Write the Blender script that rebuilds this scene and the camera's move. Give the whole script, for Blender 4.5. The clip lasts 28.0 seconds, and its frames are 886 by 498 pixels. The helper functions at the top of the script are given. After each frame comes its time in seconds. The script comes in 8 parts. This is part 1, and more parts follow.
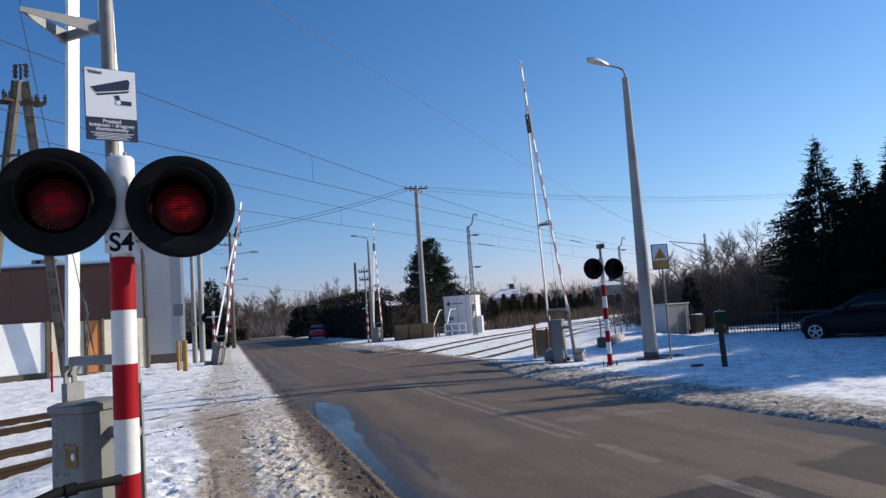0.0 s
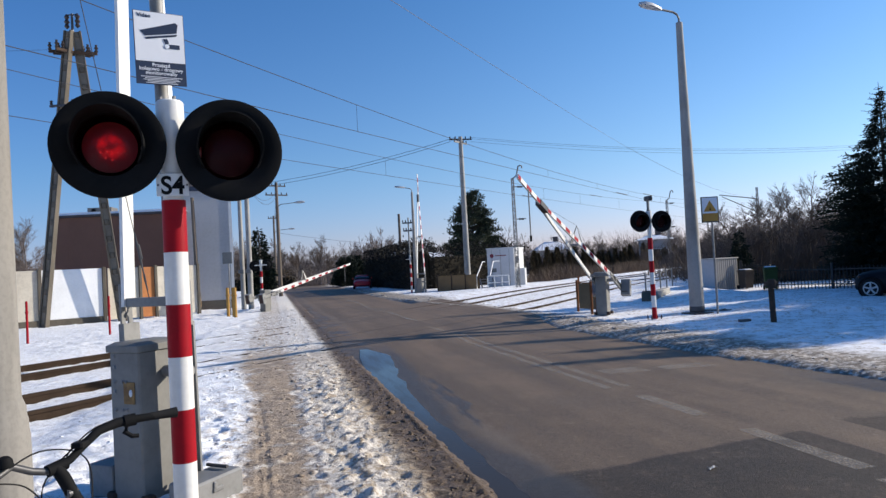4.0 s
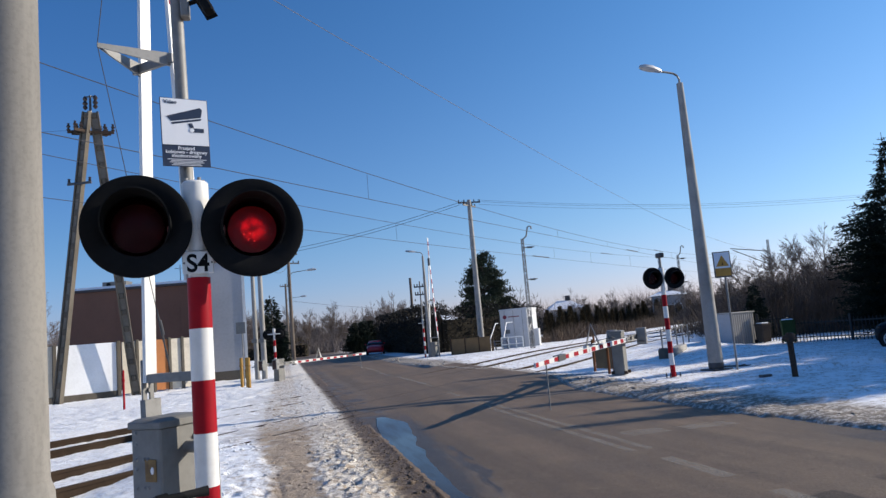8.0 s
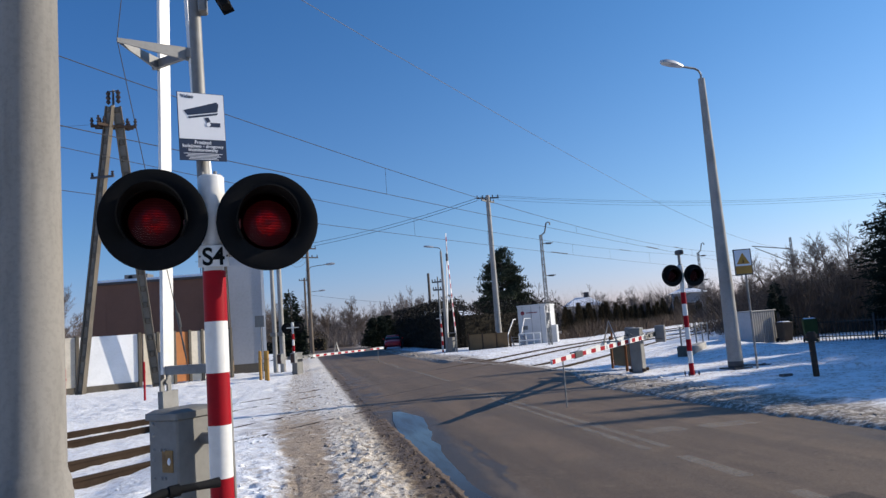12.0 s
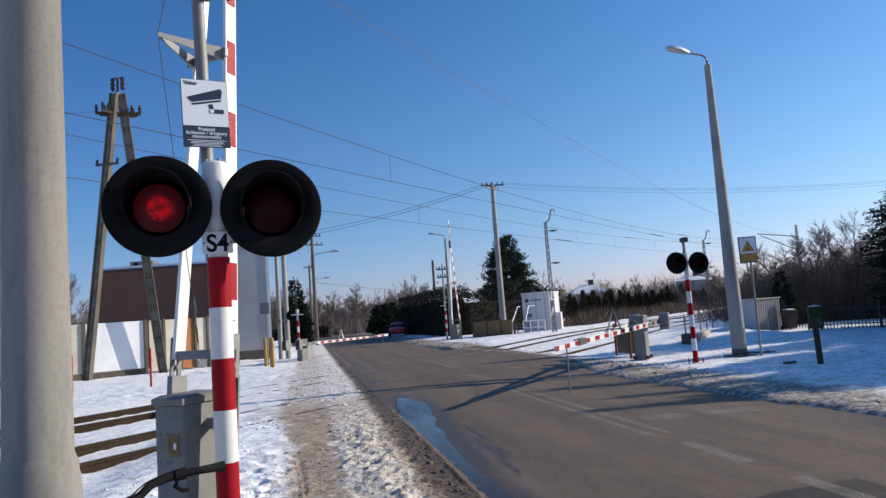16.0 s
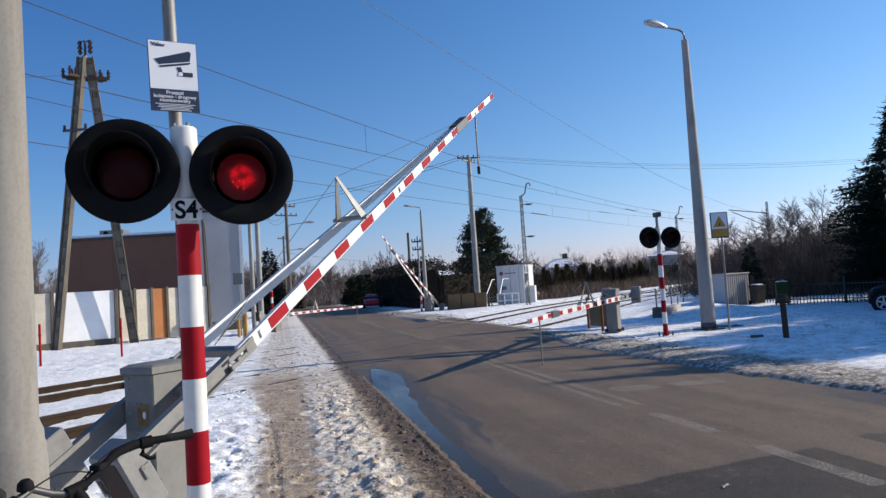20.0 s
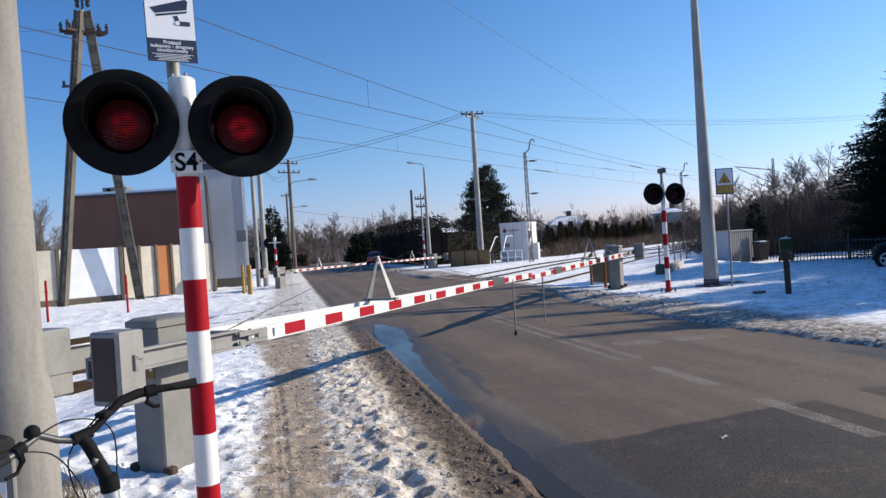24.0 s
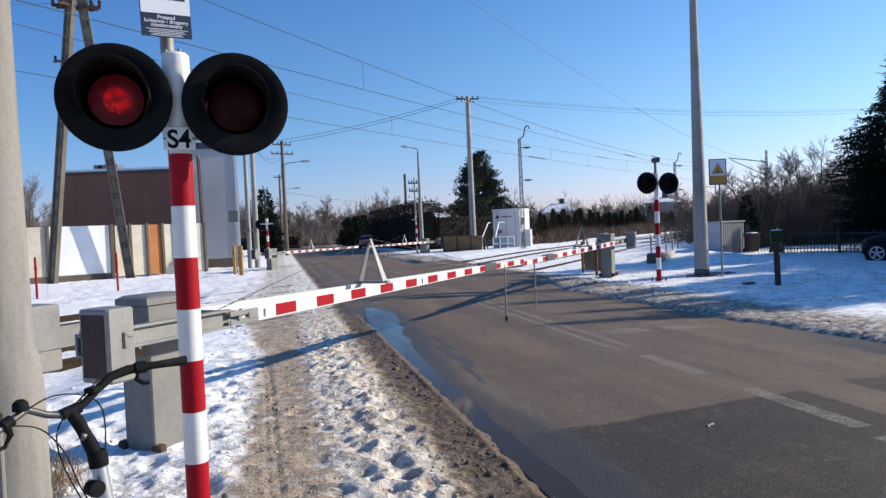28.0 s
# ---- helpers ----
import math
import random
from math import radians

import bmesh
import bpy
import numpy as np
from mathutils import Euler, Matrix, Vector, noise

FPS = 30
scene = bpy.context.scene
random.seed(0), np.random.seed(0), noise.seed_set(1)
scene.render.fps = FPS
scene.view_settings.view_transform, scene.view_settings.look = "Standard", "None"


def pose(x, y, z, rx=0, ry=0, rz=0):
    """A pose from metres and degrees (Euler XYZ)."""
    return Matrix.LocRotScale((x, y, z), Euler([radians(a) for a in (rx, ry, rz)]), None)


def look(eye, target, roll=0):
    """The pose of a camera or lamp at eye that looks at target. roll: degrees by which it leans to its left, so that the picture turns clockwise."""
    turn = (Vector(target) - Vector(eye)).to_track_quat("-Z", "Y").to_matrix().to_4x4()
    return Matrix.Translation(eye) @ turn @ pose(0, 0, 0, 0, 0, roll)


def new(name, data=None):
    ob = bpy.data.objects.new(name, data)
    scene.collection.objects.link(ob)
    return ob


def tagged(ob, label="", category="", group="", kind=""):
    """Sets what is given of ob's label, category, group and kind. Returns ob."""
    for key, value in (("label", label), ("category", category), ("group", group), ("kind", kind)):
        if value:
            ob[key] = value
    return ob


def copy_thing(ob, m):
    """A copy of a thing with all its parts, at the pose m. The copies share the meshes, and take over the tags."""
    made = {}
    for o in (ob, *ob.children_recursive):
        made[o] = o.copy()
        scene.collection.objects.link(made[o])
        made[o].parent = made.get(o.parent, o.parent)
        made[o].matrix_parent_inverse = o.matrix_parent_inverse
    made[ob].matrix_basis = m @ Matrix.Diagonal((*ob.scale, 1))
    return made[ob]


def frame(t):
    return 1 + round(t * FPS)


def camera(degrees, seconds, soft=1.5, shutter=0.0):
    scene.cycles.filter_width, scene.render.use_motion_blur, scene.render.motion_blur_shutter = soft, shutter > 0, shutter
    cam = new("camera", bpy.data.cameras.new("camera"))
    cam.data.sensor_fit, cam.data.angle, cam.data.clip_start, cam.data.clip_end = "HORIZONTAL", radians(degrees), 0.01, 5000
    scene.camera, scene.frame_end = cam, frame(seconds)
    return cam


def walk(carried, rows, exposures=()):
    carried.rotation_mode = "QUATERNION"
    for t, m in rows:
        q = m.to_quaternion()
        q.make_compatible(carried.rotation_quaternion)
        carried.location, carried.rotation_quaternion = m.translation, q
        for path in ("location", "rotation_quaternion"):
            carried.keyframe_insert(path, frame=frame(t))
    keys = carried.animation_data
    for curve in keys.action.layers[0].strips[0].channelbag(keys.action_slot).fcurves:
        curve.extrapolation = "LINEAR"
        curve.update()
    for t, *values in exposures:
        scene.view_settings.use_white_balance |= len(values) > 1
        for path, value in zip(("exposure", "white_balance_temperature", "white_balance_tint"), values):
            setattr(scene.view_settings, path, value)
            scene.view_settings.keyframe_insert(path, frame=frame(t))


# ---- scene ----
cam = camera(65.0, 28.0, soft=1.42)
PATH = [
    (0, (-0.008, -0.039, 1.647), (-0.006, 1.952, 1.832), -3.9),
    (0.5, (-0.018, -0.027, 1.64), (-0.048, 1.965, 1.817), -4.1),
    (1, (-0.02, -0.024, 1.636), (-0.088, 1.968, 1.802), -3.7),
    (1.5, (-0.028, -0.023, 1.635), (-0.125, 1.968, 1.79), -3.3),
    (2, (-0.025, -0.023, 1.63), (-0.139, 1.969, 1.767), -3.6),
    (2.5, (-0.02, -0.029, 1.628), (-0.144, 1.964, 1.745), -3.2),
    (3, (-0.023, -0.027, 1.628), (-0.152, 1.967, 1.727), -3.2),
    (3.5, (-0.023, -0.022, 1.623), (-0.155, 1.972, 1.704), -3.1),
    (5.5, (-0.024, -0.004, 1.611), (-0.142, 1.993, 1.604), -3.2),
    (6, (-0.025, -0.012, 1.627), (-0.142, 1.985, 1.624), -4.1),
    (6.5, (-0.038, -0.019, 1.638), (-0.16, 1.975, 1.739), -4.5),
    (7, (-0.042, -0.052, 1.64), (-0.178, 1.936, 1.813), -4.5),
    (7.5, (-0.047, -0.063, 1.645), (-0.187, 1.92, 1.864), -4.6),
    (8, (-0.061, -0.086, 1.648), (-0.209, 1.895, 1.884), -4.9),
    (8.5, (-0.043, -0.107, 1.65), (-0.197, 1.872, 1.891), -5.1),
    (9, (-0.03, -0.102, 1.651), (-0.198, 1.876, 1.899), -5.3),
    (9.5, (-0.04, -0.081, 1.647), (-0.227, 1.895, 1.898), -5.3),
    (10, (-0.032, -0.075, 1.641), (-0.226, 1.901, 1.88), -4.9),
    (10.5, (-0.048, -0.057, 1.648), (-0.24, 1.92, 1.878), -4.7),
    (11, (-0.041, -0.076, 1.646), (-0.239, 1.901, 1.874), -4.4),
    (11.5, (-0.04, -0.069, 1.647), (-0.242, 1.908, 1.875), -4.3),
    (12, (-0.036, -0.077, 1.646), (-0.238, 1.899, 1.873), -4.3),
    (12.5, (-0.031, -0.086, 1.643), (-0.231, 1.891, 1.866), -4.1),
    (14.5, (-0.03, -0.086, 1.642), (-0.227, 1.895, 1.837), -4.1),
    (15, (-0.029, -0.087, 1.641), (-0.234, 1.893, 1.836), -4.0),
    (15.5, (-0.028, -0.082, 1.645), (-0.242, 1.897, 1.839), -4.1),
    (16, (-0.028, -0.084, 1.641), (-0.246, 1.894, 1.833), -4.2),
    (16.5, (-0.031, -0.07, 1.642), (-0.239, 1.91, 1.829), -4.2),
    (17, (-0.03, -0.071, 1.639), (-0.23, 1.91, 1.82), -4.2),
    (17.5, (-0.033, -0.064, 1.641), (-0.225, 1.919, 1.816), -4.2),
    (18, (-0.027, -0.07, 1.643), (-0.211, 1.915, 1.815), -3.9),
    (18.5, (-0.027, -0.061, 1.638), (-0.202, 1.924, 1.806), -3.9),
    (19, (-0.02, -0.065, 1.632), (-0.187, 1.921, 1.79), -4.0),
    (19.5, (-0.019, -0.059, 1.629), (-0.179, 1.93, 1.764), -3.7),
    (20, (-0.02, -0.059, 1.627), (-0.174, 1.932, 1.736), -3.7),
    (20.5, (-0.019, -0.052, 1.625), (-0.163, 1.941, 1.709), -3.7),
    (21, (-0.019, -0.045, 1.623), (-0.155, 1.95, 1.683), -3.8),
    (21.5, (-0.013, -0.045, 1.617), (-0.146, 1.95, 1.66), -4.0),
    (23.5, (-0.015, -0.037, 1.606), (-0.171, 1.956, 1.585), -4.1),
    (24, (-0.015, -0.042, 1.601), (-0.187, 1.95, 1.589), -3.7),
    (24.5, (-0.01, -0.046, 1.601), (-0.19, 1.946, 1.585), -3.5),
    (25, (-0.008, -0.048, 1.602), (-0.189, 1.944, 1.57), -3.2),
    (25.5, (-0.012, -0.038, 1.602), (-0.189, 1.954, 1.553), -2.9),
    (26, (-0.014, -0.034, 1.6), (-0.183, 1.958, 1.538), -2.8),
    (26.5, (-0.016, -0.033, 1.592), (-0.177, 1.959, 1.52), -2.7),
    (27, (-0.024, -0.032, 1.593), (-0.18, 1.96, 1.516), -2.4),
    (27.5, (-0.021, -0.038, 1.594), (-0.176, 1.955, 1.526), -2.3),
    (28, (-0.02, -0.037, 1.592), (-0.172, 1.956, 1.536), -2.5),
]
walk(cam, [(t, look(e, g, r)) for t, e, g, r in PATH], [(0, 0.18), (2, 0.21), (3.5, 0.29), (5.5, 0.5), (6.0, 0.47), (6.6, 0.42), (8.0, 0.26), (10, 0.22), (16, 0.21), (18, 0.24), (20, 0.27), (21.5, 0.34), (24, 0.43), (28, 0.46)])

# ---- light ----
SUN = Vector((2.35, 0.80, 1.05)).normalized()
world = bpy.data.worlds.new("sky")
scene.world = world
world.use_nodes = True
wn = world.node_tree
sky = wn.nodes.new("ShaderNodeTexSky")
sky.sky_type = "NISHITA"
sky.sun_disc = False
sky.sun_elevation = math.asin(SUN.z)
sky.sun_rotation = math.atan2(SUN.x, SUN.y)
sky.air_density = 1.15
sky.dust_density = 0.22
sky.ozone_density = 5.0
# clear winter air: deep blue overhead, pale towards the horizon
tc = wn.nodes.new("ShaderNodeTexCoord")
sep = wn.nodes.new("ShaderNodeSeparateXYZ")
wn.links.new(tc.outputs["Generated"], sep.inputs[0])
height = wn.nodes.new("ShaderNodeMapRange")
height.interpolation_type = "SMOOTHSTEP"
height.inputs[1].default_value, height.inputs[2].default_value = 0.0, 0.55
wn.links.new(sep.outputs[2], height.inputs[0])
hue = wn.nodes.new("ShaderNodeMix")
hue.data_type = "RGBA"
hue.inputs[7].default_value = (0.545, 0.90, 1.155, 1.0)
wn.links.new(height.outputs[0], hue.inputs[0])
low = wn.nodes.new("ShaderNodeMapRange")
low.interpolation_type = "SMOOTHSTEP"
low.inputs[1].default_value, low.inputs[2].default_value = 0.0, 0.16
wn.links.new(sep.outputs[2], low.inputs[0])
pale = wn.nodes.new("ShaderNodeMix")
pale.data_type = "RGBA"
pale.inputs[6].default_value = (1.0, 0.90, 1.32, 1.0)
pale.inputs[7].default_value = (0.90, 0.97, 1.155, 1.0)
wn.links.new(low.outputs[0], pale.inputs[0])
wn.links.new(pale.outputs[2], hue.inputs[6])
tint = wn.nodes.new("ShaderNodeMix")
tint.data_type, tint.blend_type = "RGBA", "MULTIPLY"
tint.inputs[0].default_value = 1.0
wn.links.new(hue.outputs[2], tint.inputs[7])
wn.links.new(sky.outputs[0], tint.inputs[6])
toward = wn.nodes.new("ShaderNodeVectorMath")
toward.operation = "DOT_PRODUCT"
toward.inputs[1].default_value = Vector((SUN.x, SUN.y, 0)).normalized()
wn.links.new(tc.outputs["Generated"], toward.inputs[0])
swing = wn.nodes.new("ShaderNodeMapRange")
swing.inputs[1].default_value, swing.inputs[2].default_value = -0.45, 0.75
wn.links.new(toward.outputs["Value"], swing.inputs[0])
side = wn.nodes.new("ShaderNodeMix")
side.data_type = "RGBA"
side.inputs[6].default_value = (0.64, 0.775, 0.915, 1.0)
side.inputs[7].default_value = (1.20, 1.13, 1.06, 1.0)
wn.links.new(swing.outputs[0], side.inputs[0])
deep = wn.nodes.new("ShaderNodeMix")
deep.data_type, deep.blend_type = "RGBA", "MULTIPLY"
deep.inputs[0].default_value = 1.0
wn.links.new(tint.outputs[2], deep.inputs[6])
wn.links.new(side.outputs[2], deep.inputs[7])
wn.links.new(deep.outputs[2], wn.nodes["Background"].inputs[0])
wn.nodes["Background"].inputs[1].default_value = 0.104
sun = new("sun", bpy.data.lights.new("sun", "SUN"))
sun.data.energy = 5.0
sun.data.angle = radians(0.53)
sun.data.color = (1.0, 0.90, 0.76)
sun.matrix_world = look(SUN * 50, (0, 0, 0))

# ---- directions of the place ----
U = Vector((0.372, 0.928, 0)).normalized()      # along the tracks and the closed booms
V = Vector((0.928, -0.372, 0)).normalized()     # across the tracks, towards the near side
RD = Vector((-0.302, 0.953, 0)).normalized()    # along the road
RN = Vector((-0.953, -0.302, 0)).normalized()   # from the road's edge to the footpath
E0 = Vector((0.17, 3.99, 0))                    # a point on the road's edge
TRACK0 = Vector((-2.62, 5.15, 0))               # foot of the near barrier, origin of the rails' plan
TRACKS = (-5.3, -9.4)                           # the two centre lines, across from there


def bend(along):
    """The railway swings slowly to the near side along its way."""
    return 0.04 * along + 0.0004 * max(along, 0.0) ** 2


def bank(along):
    """The trackbed climbs a little beyond the crossing."""
    k = min(max((along - 20.0) / 14.0, 0.0), 1.0)
    return 0.16 * k * k * (3 - 2 * k)


def rail_plan(x, y):
    """Across (less the bend) and along the railway."""
    p = Vector((x, y, 0)) - TRACK0
    along = p.dot(U)
    return p.dot(V) - bend(along), along


U_YAW = math.degrees(math.atan2(U.y, U.x))
RD_YAW = math.degrees(math.atan2(RD.y, RD.x))


# ---- mesh tools ----
class Shape:
    """Collects points and faces of one mesh."""

    def __init__(self):
        self.v, self.f = [], []

    def add(self, verts, faces, m=None):
        k = len(self.v)
        self.v += [tuple(m @ Vector(p)) for p in verts] if m is not None else [tuple(p) for p in verts]
        self.f += [tuple(i + k for i in q) for q in faces]
        return self

    def box(self, x, y, z, sx, sy, sz, m=None, top=1.0, bev=0.0):
        """A box centred at x, y with its foot at z; top: scale of the upper end; bev: chamfer of the upright edges and the rim."""
        hx, hy = sx / 2, sy / 2
        if bev <= 0:
            vs = [(x - hx, y - hy, z), (x + hx, y - hy, z), (x + hx, y + hy, z), (x - hx, y + hy, z)]
            vs += [(x + (p[0] - x) * top, y + (p[1] - y) * top, z + sz) for p in vs]
            return self.add(vs, [(3, 2, 1, 0), (4, 5, 6, 7), (0, 1, 5, 4), (1, 2, 6, 5), (2, 3, 7, 6), (3, 0, 4, 7)], m)
        b = min(bev, hx * 0.9, hy * 0.9, sz * 0.45)

        def ring(zz, k, i):
            a, c = hx * k, hy * k
            e = max(a - i, 0.001), max(c - i, 0.001)
            g = max(b - i * 0.0, 0.0005)
            return [(x - e[0] + g, y - e[1], zz), (x + e[0] - g, y - e[1], zz), (x + e[0], y - e[1] + g, zz), (x + e[0], y + e[1] - g, zz),
                    (x + e[0] - g, y + e[1], zz), (x - e[0] + g, y + e[1], zz), (x - e[0], y + e[1] - g, zz), (x - e[0], y - e[1] + g, zz)]

        rings = [ring(z, 1, b * 0.5), ring(z + b * 0.7, 1 + (top - 1) * b / sz, 0), ring(z + sz - b * 0.7, top, 0), ring(z + sz, top, b * 0.5)]
        vs = [p for r in rings for p in r]
        fs = [tuple(range(7, -1, -1)), tuple(range(24, 32))]
        for r in range(3):
            for i in range(8):
                j = (i + 1) % 8
                fs.append((r * 8 + i, r * 8 + j, r * 8 + 8 + j, r * 8 + 8 + i))
        return self.add(vs, fs, m)

    def rod(self, a, b, r0, r1=None, n=10, m=None, caps=True):
        a, b = Vector(a), Vector(b)
        r1 = r0 if r1 is None else r1
        q = (b - a).to_track_quat("Z", "Y").to_matrix()
        vs, fs = [], []
        for i in range(n):
            c = q @ Vector((math.cos(2 * math.pi * i / n), math.sin(2 * math.pi * i / n), 0))
            vs += [a + c * r0, b + c * r1]
        for i in range(n):
            j = (i + 1) % n
            fs.append((2 * i, 2 * j, 2 * j + 1, 2 * i + 1))
        if caps:
            fs += [tuple(2 * i for i in range(n - 1, -1, -1)), tuple(2 * i + 1 for i in range(n))]
        return self.add(vs, fs, m)

    def tube(self, pts, r, n=8, m=None):
        pts = [Vector(p) for p in pts]
        rr = r if isinstance(r, (list, tuple)) else [r] * len(pts)
        vs, fs = [], []
        ref = Vector((0.13, 0.31, 0.94))
        for k, p in enumerate(pts):
            t = (pts[min(k + 1, len(pts) - 1)] - pts[max(k - 1, 0)]).normalized()
            a = t.cross(ref)
            a = a.normalized() if a.length > 0.05 else t.cross(Vector((1, 0, 0))).normalized()
            b = t.cross(a)
            vs += [p + (a * math.cos(2 * math.pi * i / n) + b * math.sin(2 * math.pi * i / n)) * rr[k] for i in range(n)]
        for k in range(len(pts) - 1):
            for i in range(n):
                j = (i + 1) % n
                fs.append((k * n + i, k * n + j, k * n + n + j, k * n + n + i))
        e = (len(pts) - 1) * n
        fs += [tuple(range(n - 1, -1, -1)), tuple(e + i for i in range(n))]
        return self.add(vs, fs, m)

    def lathe(self, prof, n=32, m=None, a0=0.0, a1=360.0):
        """Turns a profile of (radius, height) about z."""
        full = a1 - a0 >= 359.9
        k = n if full else n + 1
        vs, fs = [], []
        for i in range(k):
            a = radians(a0 + (a1 - a0) * i / n)
            vs += [(r * math.cos(a), r * math.sin(a), z) for r, z in prof]
        p = len(prof)
        for i in range(n):
            j = (i + 1) % k
            for q in range(p - 1):
                fs.append((i * p + q, j * p + q, j * p + q + 1, i * p + q + 1))
        return self.add(vs, fs, m)

    def prism(self, outline, z0, z1, m=None):
        """An outline in x, y raised from z0 to z1."""
        n = len(outline)
        vs = [(x, y, z0) for x, y in outline] + [(x, y, z1) for x, y in outline]
        fs = [tuple(range(n - 1, -1, -1)), tuple(range(n, 2 * n))]
        fs += [(i, (i + 1) % n, n + (i + 1) % n, n + i) for i in range(n)]
        return self.add(vs, fs, m)

    def mesh(self, name, material, smooth=True):
        me = bpy.data.meshes.new(name)
        me.from_pydata(self.v, [], self.f)
        me.materials.append(material)
        if smooth:
            me.polygons.foreach_set("use_smooth", [True] * len(me.polygons))
            if smooth != "all":
                me.set_sharp_from_angle(angle=radians(35))
        me.update()
        return me


def part(name, shape, material, parent=None, label="", m=None, smooth=True):
    ob = new(name, shape.mesh(name, material, smooth) if isinstance(shape, Shape) else shape)
    if parent is not None:
        ob.parent = parent
    if m is not None:
        ob.matrix_basis = m
    if label:
        ob["label"] = label
    return ob


def thing(name, m, label, category, group="", kind=""):
    ob = new(name)
    ob.empty_display_size = 0.2
    ob.matrix_basis = m
    return tagged(ob, label, category, group, kind)


def solo(name, shape, material, label, category, group="", kind="", m=None, smooth=True):
    ob = part(name, shape, material, None, "", m, smooth)
    return tagged(ob, label, category, group, kind)


# ---- materials ----
def nodes_of(name):
    ma = bpy.data.materials.new(name)
    ma.use_nodes = True
    nt = ma.node_tree
    return ma, nt, nt.nodes["Principled BSDF"]


def mixed(nt, a, b, fac, mode="MIX"):
    n = nt.nodes.new("ShaderNodeMix")
    n.data_type = "RGBA"
    n.blend_type = mode
    for i, val in ((6, a), (7, b), (0, fac)):
        if isinstance(val, (tuple, list)):
            n.inputs[i].default_value = (*val, 1.0) if len(val) == 3 else val
        elif isinstance(val, (int, float)):
            n.inputs[i].default_value = val
        else:
            nt.links.new(val, n.inputs[i])
    return n.outputs[2]


def maths(nt, op, a, b=0.0, clamp=False):
    n = nt.nodes.new("ShaderNodeMath")
    n.operation = op
    n.use_clamp = clamp
    for i, val in ((0, a), (1, b)):
        if isinstance(val, (int, float)):
            n.inputs[i].default_value = val
        else:
            nt.links.new(val, n.inputs[i])
    return n.outputs[0]


def coords(nt, scale=(1, 1, 1)):
    tc = nt.nodes.new("ShaderNodeTexCoord")
    mp = nt.nodes.new("ShaderNodeMapping")
    mp.inputs["Scale"].default_value = scale
    nt.links.new(tc.outputs["Object"], mp.inputs[0])
    return mp.outputs[0]


def grain(nt, vec, scale, detail=4.0, rough=0.6):
    n = nt.nodes.new("ShaderNodeTexNoise")
    n.inputs["Scale"].default_value = scale
    n.inputs["Detail"].default_value = detail
    n.inputs["Roughness"].default_value = rough
    nt.links.new(vec, n.inputs["Vector"])
    return n.outputs[0]


def ramp(nt, fac, a, b):
    """0 below a, 1 above b."""
    n = nt.nodes.new("ShaderNodeMapRange")
    n.interpolation_type = "SMOOTHSTEP"
    nt.links.new(fac, n.inputs[0])
    n.inputs[1].default_value, n.inputs[2].default_value = a, b
    return n.outputs[0]


def bumped(nt, bsdf, height, strength, distance):
    n = nt.nodes.new("ShaderNodeBump")
    n.inputs["Strength"].default_value = strength
    n.inputs["Distance"].default_value = distance
    nt.links.new(height, n.inputs["Height"])
    nt.links.new(n.outputs[0], bsdf.inputs["Normal"])


def surface(name, color, dark, rough=0.6, metal=0.0, fine=40.0, coarse=2.0, bump=0.15, depth=0.004, stretch=(1, 1, 1), stain=0.5, vary=0.0, spec=0.5):
    """A surface of two colours mixed at a coarse and a fine scale, with fine relief."""
    ma, nt, bs = nodes_of(name)
    vec = coords(nt, stretch)
    g1, g2 = grain(nt, vec, coarse, 5), grain(nt, vec, fine, 3)
    f = maths(nt, "ADD", maths(nt, "MULTIPLY", ramp(nt, g1, 0.38, 0.68), stain), maths(nt, "MULTIPLY", ramp(nt, g2, 0.4, 0.75), stain * 0.6), True)
    col = mixed(nt, color, dark, f)
    if vary:
        oi = nt.nodes.new("ShaderNodeObjectInfo")
        hs = nt.nodes.new("ShaderNodeHueSaturation")
        nt.links.new(maths(nt, "ADD", maths(nt, "MULTIPLY", oi.outputs["Random"], vary), 1 - vary / 2), hs.inputs["Value"])
        nt.links.new(col, hs.inputs["Color"])
        col = hs.outputs[0]
    nt.links.new(col, bs.inputs["Base Color"])
    nt.links.new(maths(nt, "ADD", maths(nt, "MULTIPLY", g1, 0.25), rough - 0.12, True), bs.inputs["Roughness"])
    bs.inputs["Metallic"].default_value = metal
    bs.inputs["Specular IOR Level"].default_value = spec
    if bump:
        bumped(nt, bs, g2, bump, depth)
    return ma


M_CONCRETE = surface("concrete_grey", (0.32, 0.312, 0.295), (0.21, 0.205, 0.19), 0.85, 0, 30, 1.5, 0.4, 0.006, stain=0.6)
M_CONCRETE_OLD = surface("concrete_old", (0.125, 0.107, 0.083), (0.075, 0.065, 0.051), 0.9, 0, 18, 0.8, 0.4, 0.01, stain=0.7)
M_GALV = surface("galvanised_steel", (0.235, 0.235, 0.23), (0.16, 0.158, 0.152), 0.6, 0.3, 22, 2.5, 0.05, 0.002, stain=0.6)
M_GALV_DULL = surface("galvanised_box", (0.185, 0.183, 0.172), (0.125, 0.123, 0.115), 0.6, 0.1, 14, 2.0, 0.06, 0.002, stain=0.6)
M_DARKSTEEL = surface("dark_steel", (0.09, 0.09, 0.095), (0.05, 0.05, 0.05), 0.5, 0.5, 30, 3, 0.1, 0.002)
M_WHITE = surface("white_paint", (0.72, 0.72, 0.70), (0.52, 0.51, 0.48), 0.4, 0, 25, 2.0, 0.05, 0.002, stain=0.35)
